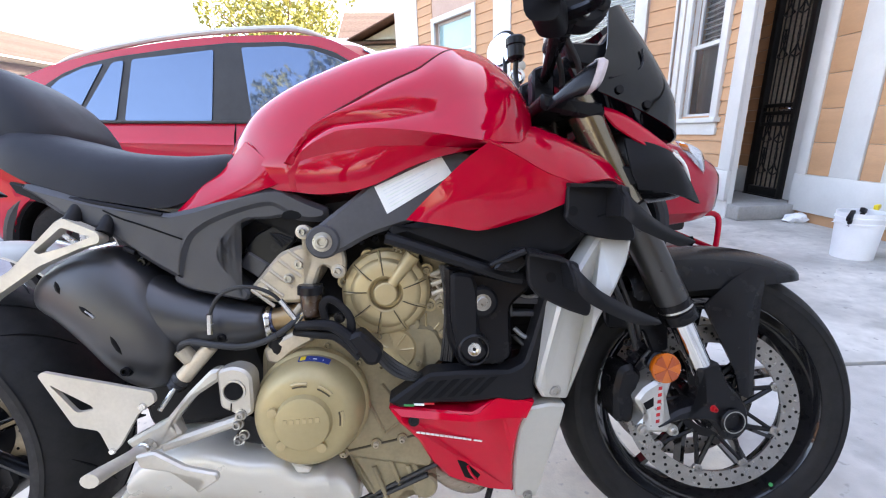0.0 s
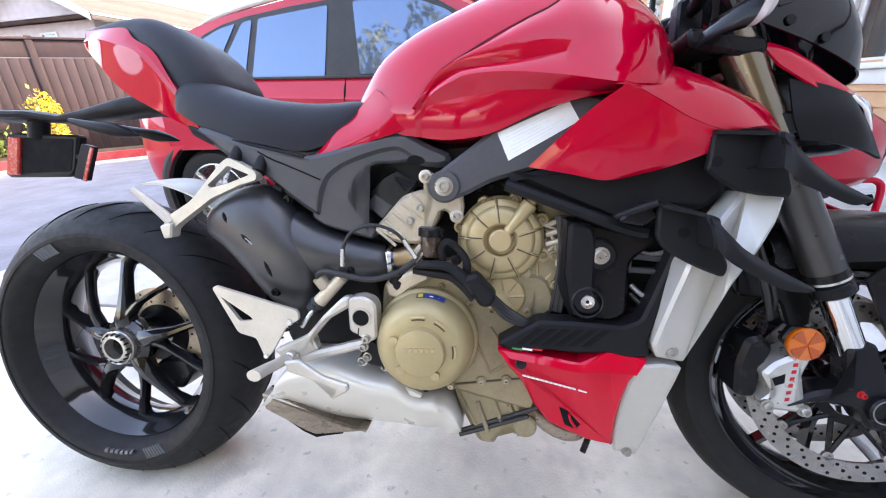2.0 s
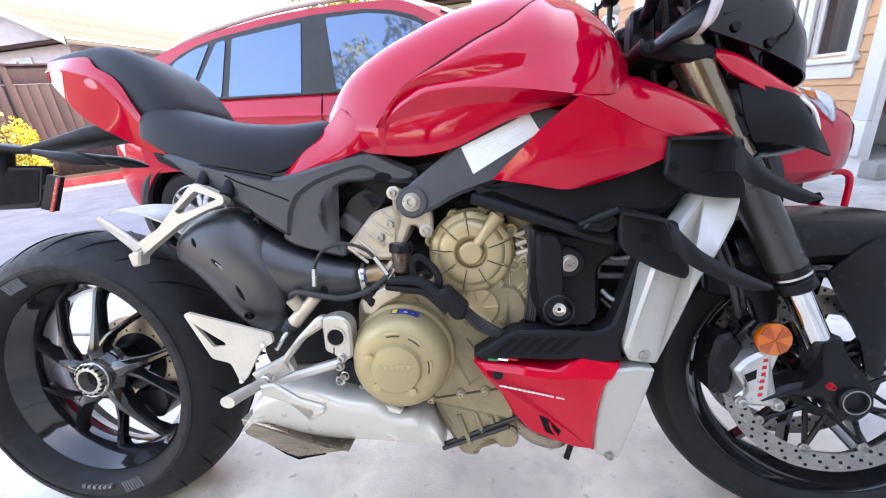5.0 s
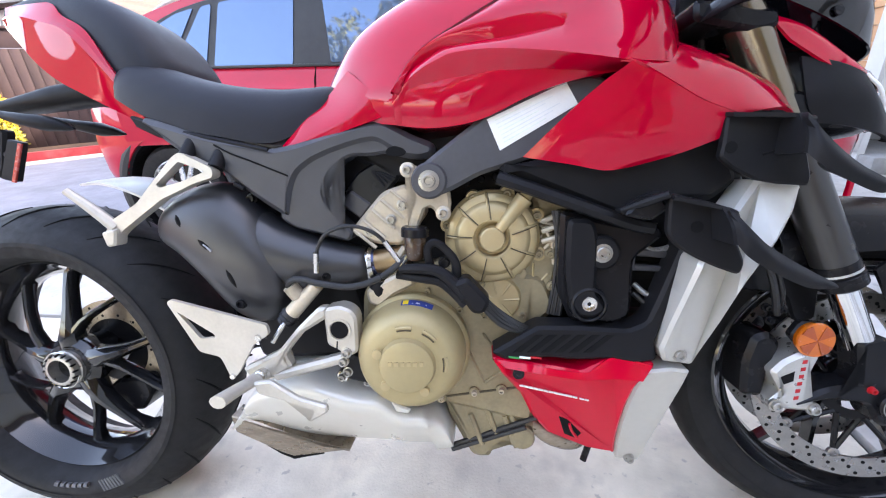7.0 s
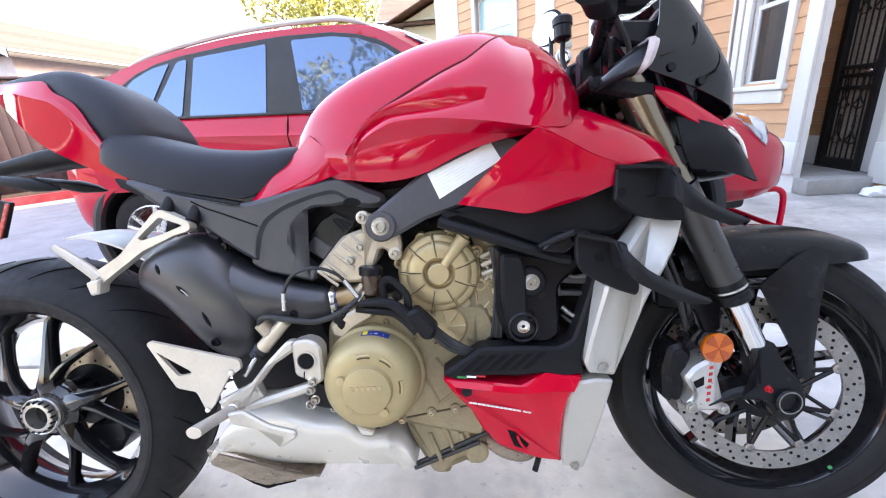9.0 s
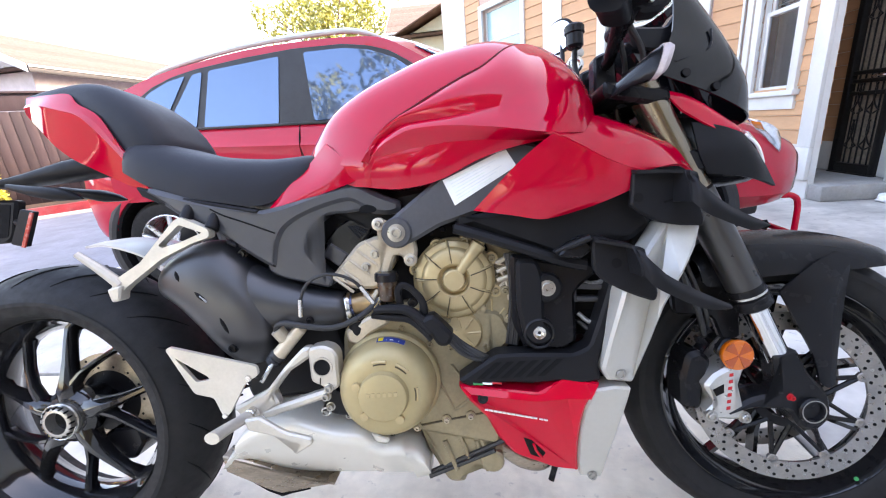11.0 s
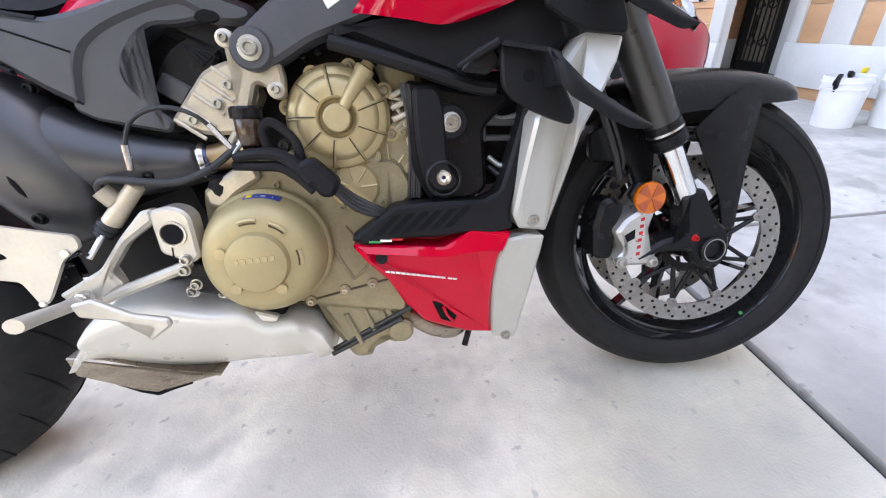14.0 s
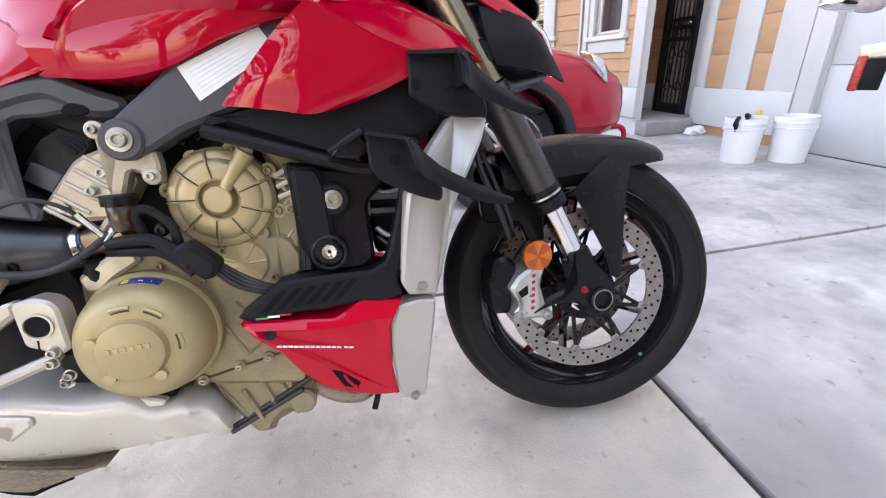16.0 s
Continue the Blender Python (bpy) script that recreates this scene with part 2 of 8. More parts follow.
def part(name, bm, material, parent=None, label="", smooth=35.0):
    """Link a bmesh as one mesh object under a thing or a part."""
    bmesh.ops.recalc_face_normals(bm, faces=bm.faces)
    me = bpy.data.meshes.new(name)
    bm.to_mesh(me)
    bm.free()
    me.materials.append(material)
    if smooth:
        me.shade_smooth()
        if smooth < 180:
            me.set_sharp_from_angle(angle=radians(smooth))
    ob = new(name, me)
    if parent is not None:
        ob.parent = parent
    if label:
        tagged(ob, label)
    return ob


def empty(name, m=None):
    ob = new(name)
    ob.empty_display_size = 0.1
    if m is not None:
        ob.matrix_world = m
    return ob


def area2(pts):
    return sum(pts[i][0] * pts[(i + 1) % len(pts)][1] - pts[(i + 1) % len(pts)][0] * pts[i][1] for i in range(len(pts)))


def rounded(pts, r, seg=3):
    """An outline with its corners rounded by about r."""
    out = []
    n = len(pts)
    for i in range(n):
        p, a0, b0 = Vector(pts[i]), Vector(pts[i - 1]), Vector(pts[(i + 1) % n])
        u, v = a0 - p, b0 - p
        k = min(r, u.length * 0.45, v.length * 0.45)
        s, t = p + u.normalized() * k, p + v.normalized() * k
        for j in range(seg + 1):
            f = j / seg
            out.append(tuple((1 - f) ** 2 * s + 2 * f * (1 - f) * p + f * f * t))
    return out


def plate(outline, w0, w1, bevel=0.003, r=0.0, lift=None, bm=None):
    """A plate with a side outline of (x, z), from w0 to w1 towards the right side (-y), its outer edge bevelled. lift(x, z): extra w."""
    bm = bm or bmesh.new()
    pts = rounded(outline, r) if r else outline
    if area2(pts) < 0:
        pts = pts[::-1]
    n = len(pts)
    c = Vector((sum(p[0] for p in pts) / n, sum(p[1] for p in pts) / n))

    def ring(w, inset):
        vs = []
        for i in range(n):
            p, a0, b0 = Vector(pts[i]), Vector(pts[i - 1]), Vector(pts[(i + 1) % n])
            d = (b0 - a0)
            nrm = Vector((-d.y, d.x)).normalized() if d.length > 1e-9 else (c - p).normalized()
            q = p + nrm * inset
            ww = w + (lift(q.x, q.y) if lift else 0)
            vs.append(bm.verts.new((q.x, -ww, q.y)))
        return vs
    sgn = 1 if w1 > w0 else -1
    rings = [ring(w0, 0), ring(w1 - sgn * bevel, 0)] + ([ring(w1, bevel)] if bevel else [])
    for a0, b0 in zip(rings, rings[1:]):
        for i in range(n):
            bm.faces.new((a0[i], a0[(i + 1) % n], b0[(i + 1) % n], b0[i]))
    f1 = bm.faces.new(rings[0])
    f2 = bm.faces.new(rings[-1])
    bmesh.ops.triangulate(bm, faces=[f1, f2])
    return bm


def frame_of(d):
    d = Vector(d).normalized()
    u = d.cross(Vector((0, 0, 1)) if abs(d.z) < 0.95 else Vector((1, 0, 0))).normalized()
    return d, u, d.cross(u)


def lathe(p, d, profile, seg=32, bm=None, closed=False):
    """A turned body: profile of (along, radius) round the axis through p in the direction d."""
    bm = bm or bmesh.new()
    p = Vector(p)
    d, u, v = frame_of(d)
    rings = []
    for s, r in profile:
        rings.append([bm.verts.new(p + d * s + (u * math.cos(k) + v * math.sin(k)) * max(r, 1e-5)) for k in (2 * math.pi * i / seg for i in range(seg))])
    pairs = list(zip(rings, rings[1:])) + ([(rings[-1], rings[0])] if closed else [])
    for a0, b0 in pairs:
        for i in range(seg):
            bm.faces.new((a0[i], a0[(i + 1) % seg], b0[(i + 1) % seg], b0[i]))
    if not closed:
        for ring, (s, r) in ((rings[0], profile[0]), (rings[-1], profile[-1])):
            if r > 1e-4:
                bm.faces.new(ring)
    return bm


def rod(p0, p1, r0, r1=None, seg=16, bm=None, bevel=0.0):
    p0, p1 = Vector(p0), Vector(p1)
    r1 = r0 if r1 is None else r1
    L = (p1 - p0).length
    prof = [(0, r0 - bevel), (bevel, r0), (L - bevel, r1), (L, r1 - bevel)] if bevel else [(0, r0), (L, r1)]
    return lathe(p0, p1 - p0, prof, seg, bm)


def smooth_path(pts, n=8):
    """Catmull-Rom through the points."""
    P = [Vector(q) for q in pts]
    P = [2 * P[0] - P[1]] + P + [2 * P[-1] - P[-2]]
    out = []
    for i in range(1, len(P) - 2):
        for j in range(n):
            t = j / n
            a0, b0, c0, d0 = P[i - 1], P[i], P[i + 1], P[i + 2]
            out.append(0.5 * ((2 * b0) + (c0 - a0) * t + (2 * a0 - 5 * b0 + 4 * c0 - d0) * t * t + (3 * b0 - a0 - 3 * c0 + d0) * t ** 3))
    return out + [P[-2]]


def tube(pts, r, seg=10, n=8, bm=None, flat=1.0):
    """A hose or bar along a smooth path; r may be a list of radii."""
    bm = bm or bmesh.new()
    path = smooth_path(pts, n) if n > 1 else [Vector(q) for q in pts]
    m = len(path)
    rings = []
    up = None
    for i, p in enumerate(path):
        d = (path[min(i + 1, m - 1)] - path[max(i - 1, 0)]).normalized()
        if up is None:
            up = frame_of(d)[1]
        u = (up - d * up.dot(d)).normalized()
        up = u
        v = d.cross(u)
        rr = r if not isinstance(r, (list, tuple)) else np.interp(i / (m - 1), np.linspace(0, 1, len(r)), r)
        rings.append([bm.verts.new(p + (u * math.cos(k) + v * math.sin(k) * flat) * rr) for k in (2 * math.pi * j / seg for j in range(seg))])
    for a0, b0 in zip(rings, rings[1:]):
        for j in range(seg):
            bm.faces.new((a0[j], a0[(j + 1) % seg], b0[(j + 1) % seg], b0[j]))
    bm.faces.new(rings[0]), bm.faces.new(rings[-1])
    return bm


def loft(sections, bm=None, cap=True, closed=True):
    bm = bm or bmesh.new()
    rings = [[bm.verts.new(p) for p in s] for s in sections]
    n = len(rings[0])
    for a0, b0 in zip(rings, rings[1:]):
        for i in range(n if closed else n - 1):
            bm.faces.new((a0[i], a0[(i + 1) % n], b0[(i + 1) % n], b0[i]))
    if cap and closed:
        bm.faces.new(rings[0]), bm.faces.new(rings[-1])
    return bm


def patch(grid, thick=0.006, n=6, linear_v=False):
    """A curved panel through a grid of (x, w, z) points, w to the right side, with thickness inward."""
    rows = [smooth_path([(x, -w, z) for x, w, z in row], n) for row in grid]
    cols = [smooth_path([row[i] for row in rows], 1 if linear_v else n) for i in range(len(rows[0]))]
    bm = bmesh.new()
    vs = [[bm.verts.new(p) for p in c] for c in cols]
    for i in range(len(vs) - 1):
        for j in range(len(vs[0]) - 1):
            bm.faces.new((vs[i][j], vs[i + 1][j], vs[i + 1][j + 1], vs[i][j + 1]))
    bmesh.ops.recalc_face_normals(bm, faces=bm.faces)
    bmesh.ops.solidify(bm, geom=bm.faces[:], thickness=thick)
    return bm


def box(x0, x1, y0, y1, z0, z1, bevel=0.0, bm=None):
    out = bm or bmesh.new()
    b = bmesh.new()
    bmesh.ops.create_cube(b, size=1)
    for v in b.verts:
        v.co = Vector((x0 + (v.co.x + 0.5) * (x1 - x0), y0 + (v.co.y + 0.5) * (y1 - y0), z0 + (v.co.z + 0.5) * (z1 - z0)))
    if bevel:
        bmesh.ops.bevel(b, geom=b.edges[:], offset=bevel, segments=2, affect="EDGES", profile=0.5)
    return add(out, b) if bm else (out.free(), b)[1]


def add(bm, other):
    """Join other into bm."""
    idx = {v: bm.verts.new(v.co) for v in other.verts}
    for f in other.faces:
        try:
            bm.faces.new([idx[v] for v in f.verts])
        except ValueError:
            pass
    other.free()
    return bm


def moved(bm, m):
    bmesh.ops.transform(bm, matrix=m, verts=bm.verts)
    return bm


def B(x, w, h):
    """A point of the machine: ahead of the rear axle, right of its middle plane, above the ground."""
    return Vector((x, -w, h))

# ---- ground ----
ground = part("ground", box(-400, 400, -400, 400, -0.5, -0.05), ASPHALT)
tagged(ground, "dark grey asphalt street reaching the horizon", "road", kind="structure")
base = part("driveway", box(-2.02, 4.15, -6.0, 9.5, -0.3, -0.022), JOINT)
tagged(base, "pale stained concrete driveway with dark joints", "driveway", kind="structure")
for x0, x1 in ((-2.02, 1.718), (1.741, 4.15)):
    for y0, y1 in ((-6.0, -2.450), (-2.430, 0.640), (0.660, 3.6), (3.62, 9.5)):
        part("slab", box(x0, x1, y0, y1, -0.04, 0.0, 0.006), CONCRETE if x0 < 0 and y0 < 0.6 else CONCRETE_DARKENED, base)


def strip(name, p, q, width, z0, z1, material, parent=None, bevel=0.01):
    """A long straight body from p to q on the plan, its width to the left of the way."""
    L = math.hypot(q[0] - p[0], q[1] - p[1])
    bm = box(0, L, 0, width, z0, z1, bevel)
    ang = math.degrees(math.atan2(q[1] - p[1], q[0] - p[0]))
    return part(name, moved(bm, pose(p[0], p[1], 0, 0, 0, ang)), material, parent)


# far side of the street: kerb, planting bed, fence and a low house
KA, KB = (-14.4, -3.47), (0.5, 13.23)
kerb = strip("kerb", KA, KB, 0.16, -0.2, 0.10, KERB_RED)
tagged(kerb, "red painted concrete kerb along the planting bed", "kerb", kind="structure")
gutter = strip("gutter", (KA[0] + 0.34, KA[1] - 0.3), (KB[0] + 0.34, KB[1] - 0.3), 0.45, -0.1, -0.03, KERB)
tagged(gutter, "tan concrete gutter strip beside the red kerb", "gutter", kind="structure")
bed = strip("planting_bed", (KA[0] - 0.12, KA[1] + 0.105), (KB[0] - 0.12, KB[1] + 0.105), 3.4, -0.2, 0.08, SOIL)
tagged(bed, "bare brown soil bed behind the kerb", "planting bed", kind="structure")

# ---- the house with the garage ----


def wall_frame(p, q):
    """The pose of a wall that starts at p and runs to q; its outer face is at y = 0 and looks to -y."""
    return pose(p[0], p[1], 0, 0, 0, math.degrees(math.atan2(q[1] - p[1], q[0] - p[0]))), math.hypot(q[0] - p[0], q[1] - p[1])


def wall(name, p, q, height, openings, material, label, thick=0.16, pitch=0.0, plank_mat=None, plank_from=0.42, bands=()):
    """A wall with real openings (s0, s1, z0, z1), clad with overlapping boards between the bands (s0, s1) given as free of boards."""
    m, L = wall_frame(p, q)
    bm = bmesh.new()
    cuts = sorted({0.0, L, *[o[0] for o in openings], *[o[1] for o in openings]})
    for a0, b0 in zip(cuts, cuts[1:]):
        mid = (a0 + b0) / 2
        zs = [0.0]
        for o in openings:
            if o[0] < mid < o[1]:
                zs += [o[2], o[3]]
        zs.append(height)
        for z0, z1 in zip(zs[::2], zs[1::2]):
            if z1 - z0 > 1e-3:
                box(a0, b0, 0, thick, z0, z1, 0, bm)
    w = part(name, moved(bm, m), material, smooth=0)
    tagged(w, label, "wall", kind="structure")
    if pitch:
        blocks = sorted([(o[0], o[1], o[2], o[3]) for o in openings] + [(b0, b1, -1, 99) for b0, b1 in bands])
        shared = {}
        z = plank_from
        while z < min(height, 3.4):
            x = 0.0
            spans = []
            for s0, s1, z0, z1 in blocks:
                if z + pitch * 0.5 > z0 and z < z1:
                    if s0 > x + 0.02:
                        spans.append((x, s0))
                    x = max(x, s1)
            if L > x + 0.02:
                spans.append((x, L))
            for s0, s1 in spans:
                key = round(s1 - s0, 3)
                if key not in shared:
                    b = bmesh.new()
                    quad = [(0, -0.018, 0), (0, -0.006, pitch - 0.004), (0, 0.0, pitch - 0.004), (0, 0.0, 0)]
                    A = [b.verts.new(v) for v in quad]
                    C = [b.verts.new((key, v[1], v[2])) for v in quad]
                    for i in range(4):
                        b.faces.new((A[i], A[(i + 1) % 4], C[(i + 1) % 4], C[i]))
                    b.faces.new(A), b.faces.new(C)
                    bmesh.ops.recalc_face_normals(b, faces=b.faces)
                    me = bpy.data.meshes.new("plank")
                    b.to_mesh(me)
                    b.free()
                    me.materials.append(plank_mat)
                    shared[key] = me
                ob = new("plank", shared[key])
                ob.parent = w
                ob.matrix_world = m @ pose(s0, -0.001, z)
            z += pitch
    return w, m


def board(name, m, s0, s1, z0, z1, parent, material=None, depth=0.03, y=0.0):
    return part(name, moved(box(s0, s1, y - depth, y, z0, z1, 0.004), m), material or WHITE_TRIM, parent)


def window(name, m, s0, s1, z0, z1, parts, label, glass=None, blinds=(), trim=0.09):
    """A sash window in an opening: casing, sashes, panes and slats behind the glass."""
    w = empty(name)
    tagged(w, label, "window", kind="structure")
    for a0, b0, c0, d0 in ((s0 - trim, s0, z0, z1 + trim), (s1, s1 + trim, z0, z1 + trim), (s0, s1, z1, z1 + trim)):
        board("casing", m, a0, b0, c0, d0, w, depth=0.045)
    part("window_sill", moved(box(s0 - trim - 0.03, s1 + trim + 0.03, -0.075, 0.0, z0 - 0.045, z0, 0.006), m), WHITE_TRIM, w)
    board("apron", m, s0 - trim, s1 + trim, z0 - 0.16, z0 - 0.045, w, depth=0.035)
    for k, (c0, d0) in enumerate(parts):
        y = 0.05 + 0.035 * (k % 2)
        for a0, b0, e0, f0 in ((s0, s0 + 0.035, c0, d0), (s1 - 0.035, s1, c0, d0), (s0 + 0.035, s1 - 0.035, c0, c0 + 0.04), (s0 + 0.035, s1 - 0.035, d0 - 0.04, d0)):
            part("sash", moved(box(a0, b0, y - 0.03, y, e0, f0, 0.003), m), WHITE_TRIM, w)
        part("pane", moved(box(s0 + 0.03, s1 - 0.03, y - 0.016, y - 0.01, c0 + 0.035, d0 - 0.035), m), glass or LENS, w)
    for c0, d0 in blinds:
        z = c0
        while z < d0:
            part("slat", moved(box(s0 + 0.02, s1 - 0.02, 0.10, 0.135, z, z + 0.006), m @ pose(0, 0, 0)), BLIND, w)
            z += 0.05
    # dark sheet that stands in for the shade of the unbuilt room
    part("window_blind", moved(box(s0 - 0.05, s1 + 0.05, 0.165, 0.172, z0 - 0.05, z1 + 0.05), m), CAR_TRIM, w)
    return w


# entrance wall, facing the machine's nose
XW = 4.15
wall_e, me = wall("wall_entry", (XW, 2.93), (XW, 1.98), 6.2, [], WHITE_TRIM, "white and tan entry wall beside the garage", 0.2)
for y0, y1 in ((2.83, 2.62), (2.385, 2.225)):
    z = 0.40
    while z < 3.3:
        bmx = box(2.93 - y0, 2.93 - y1, -0.012, 0.001, z, z + 0.262, 0.003)
        ob = part("siding_board", moved(bmx, me), SIDING, wall_e)
        z += 0.266
for y0, y1 in ((2.93, 2.83), (2.62, 2.385), (2.225, 1.98)):
    board("trim_post", me, 2.93 - y0 + 0.001, 2.93 - y1 - 0.001, 0.18, 3.4, wall_e, depth=0.028)
board("skirt_board", me, 0.0, 0.95, 0.085, 0.398, wall_e, depth=0.036)
part("footing", moved(box(0.0, 0.95, -0.01, 0.0, 0.0, 0.083), me), SIDING, wall_e)
# entrance recess: cheeks, back wall with the door
XD = 4.25
wall_back, mb = wall("wall_recess", (XD, 4.3), (XD, 2.93), 6.2, [(0.70, 1.17, 0.14, 2.2)], WHITE_TRIM, "tan siding and white skirting beside the entrance door", 0.16, 0.112, SIDING, 0.40)
board("skirt_board", mb, 0.0, 0.698, 0.135, 0.398, wall_back, depth=0.026)
board("door_jamb", mb, 1.172, 1.368, 0.135, 3.0, wall_back, depth=0.026)
porch = part("step", box(3.63, XD, 2.87, 4.3, 0.0, 0.13, 0.012), STEP)
tagged(porch, "worn grey concrete entrance step", "step", kind="structure")


def iron_door():
    d = empty("door_1")
    tagged(d, "black wrought-iron security door with scrollwork and mesh", "door", kind="structure")
    s0, s1, z0, z1 = 0.70, 1.17, 0.14, 2.2
    for a0, b0, c0, d0 in ((s0, s0 + 0.06, z0, z1), (s1 - 0.06, s1, z0, z1), (s0 + 0.06, s1 - 0.06, z0, z0 + 0.08), (s0 + 0.06, s1 - 0.06, z1 - 0.06, z1)):
        part("door_frame", moved(box(a0, b0, -0.05, 0.02, c0, d0, 0.006), mb), DOOR_IRON, d)
    for c0 in (0.80, 0.90, 0.97):
        part("rail", moved(box(s0 + 0.06, s1 - 0.06, -0.035, 0.0, c0, c0 + 0.035, 0.004), mb), DOOR_IRON, d)
    n = 6
    for i in range(1, n):
        x = s0 + 0.06 + (s1 - s0 - 0.12) * i / n
        part("bar", moved(rod((x, -0.02, z0 + 0.08), (x, -0.02, z1 - 0.06), 0.007, seg=8), mb), DOOR_IRON, d)
    for cx in (s0 + 0.16, s1 - 0.16):
        for cz in (0.45, 0.75, 1.5, 1.85):
            for sg in (-1, 1):
                pts = [(cx + sg * (0.012 + 0.06 * math.sin(k * 0.75) * (1 - k / 9)), -0.03, cz - 0.13 + 0.26 * k / 8 + 0.03 * math.cos(k * 0.9)) for k in range(9)]
                part("scroll", moved(tube(pts, 0.007, 6, 3), mb), DOOR_IRON, d)
    part("mesh_panel", moved(box(s0 + 0.05, s1 - 0.05, 0.004, 0.01, z0 + 0.05, z1 - 0.05), mb), SCREEN_MESH, d)
    part("threshold", moved(box(s0, s1, -0.06, 0.05, 0.125, 0.142, 0.004), mb), DOOR_IRON, d)
    part("door_handle", moved(tube([(s1 - 0.05, -0.05, 0.94), (s1 - 0.05, -0.09, 0.95), (s1 - 0.14, -0.09, 0.95)], 0.009, 8, 4), mb), STEEL, d)
    part("lock_plate", moved(box(s1 - 0.055, s1 - 0.015, -0.056, -0.05, 0.86, 1.03, 0.003), mb), DOOR_IRON, d)


iron_door()

# bay with the sash window
XB = 3.62
wall_bay, mw = wall("wall_bay", (XB, 4.12), (XB, 3.02), 6.2, [(0.24, 0.74, 0.90, 2.5)], WHITE_TRIM, "tan siding and white corner post beside the bay window", 0.05, 0.118, SIDING, 0.45, bands=((0.0, 0.10), (0.95, 1.10)))
window("window_1", mw, 0.24, 0.74, 0.90, 2.5, ((0.90, 1.60), (1.56, 2.5)), "white sash window with a lowered slatted blind", blinds=((1.60, 2.44),), glass=None)
board("corner_post", mw, 0.95, 1.10, 0.43, 3.6, wall_bay, depth=0.03)
board("corner_post", mw, 0.0, 0.09, 0.43, 3.6, wall_bay, depth=0.03)
board("skirt_board", mw, 0.0, 1.10, 0.16, 0.428, wall_bay, depth=0.036)
wall_return, mr = wall("wall_bay_return", (XB + 0.065, 3.06), (XD - 0.03, 4.26), 6.2, [], WHITE_TRIM, "white return wall of the bay", 0.03, 0.118, SIDING, 0.45)
# long slanted front behind the parked car
PA, PB = (0.20, 8.75), (3.60, 4.14)


def s_of(az):
    """Distance along the slanted front where the camera's sight line at azimuth az meets it."""
    ex, ey = 0.95, -0.6
    dx, dy = math.sin(radians(az)), math.cos(radians(az))
    ux, uy = PB[0] - PA[0], PB[1] - PA[1]
    L = math.hypot(ux, uy)
    ux, uy = ux / L, uy / L
    k = ((ey - PA[1]) * dx - (ex - PA[0]) * dy) / (uy * dx - ux * dy)
    return k


t0, t1 = s_of(0.6), s_of(5.4)
w0, w1 = s_of(15.5), s_of(24.8)
wall_front, mf = wall("wall_front", PA, PB, 6.2, [(t0, t1, 0.95, 2.75), (w0, w1, 0.95, 2.9)], SIDING_PINK, "tan lap siding with white trim on the house front", 0.16, 0.15, SIDING, 0.4,
                      bands=((0, s_of(-1.6)), (t0 - 0.09, t1 + 0.09), (s_of(8.1), s_of(10.3)), (w0 - 0.16, w1 + 0.16), (s_of(28.9), s_of(31))))
window("window_2", mf, t0, t1, 0.95, 2.75, ((0.95, 2.24), (2.2, 2.75)), "white framed window with a pale teal shade", glass=TEAL_GLASS)
window("window_3", mf, w0, w1, 0.95, 2.9, ((0.95, 1.85), (1.81, 2.9)), "white sash window with slatted blinds", blinds=((1.0, 2.85),), trim=0.14)
for a0, b0 in ((-4.4, -1.6), (8.1, 10.3), (28.9, 31.0)):
    board("trim_post", mf, max(s_of(a0), 0.0), min(s_of(b0), 5.72), 0.3, 4.2, wall_front, depth=0.03)
board("skirt_board", mf, 0.0, 5.7, 0.1, 0.4, wall_front, depth=0.036)

# garage front with a panelled door
wall_g, mg = wall("wall_garage", (XW, 1.975), (XW, -5.6), 6.2, [(0.14, 5.1, 0.0, 2.3)], WHITE_TRIM, "white wall round the garage door", 0.2)
garage = empty("garage_door_1")
tagged(garage, "plain white sectional garage door", "garage door", kind="structure")
for r in range(4):
    z = 0.005 + r * 0.57
    part("section", moved(box(0.142, 5.098, 0.03, 0.075, z, z + 0.566, 0.003), mg), GARAGE_WHITE, garage)
part("weather_strip", moved(box(0.142, 5.098, 0.025, 0.08, 0.0, 0.004), mg), GARAGE_WHITE, garage)
board("door_casing", mg, 0.002, 0.138, 0.0, 2.42, wall_g, depth=0.028)
board("door_casing", mg, 5.102, 5.24, 0.0, 2.42, wall_g, depth=0.028)
board("door_head", mg, 0.138, 5.102, 2.302, 2.42, wall_g, depth=0.028)
# unseen roof and closing walls of the house, made tall enough to shade the drive
roof = part("roof", box(3.3, 12.5, -6.2, 9.6, 6.2, 6.45, 0.02), SHINGLE_BROWN)
tagged(roof, "unseen brown roof over the house and garage, shading the drive", "roof", kind="structure")
porch_ceiling = part("ceiling", box(3.70, XD, 2.93, 4.3, 2.75, 2.9), WHITE_TRIM)
tagged(porch_ceiling, "white porch soffit", "ceiling", kind="structure")
for nm, p, q in (("wall_rear", (12.2, -5.6), (12.2, 9.3)), ("wall_south", (XW + 0.21, -5.6), (12.2, -5.6)), ("wall_north", (12.0, 9.3), (0.4, 9.3))):
    wall(nm, p, q, 6.2, [], SIDING, "plain tan side wall of the house", 0.15)

# ---- far side ----


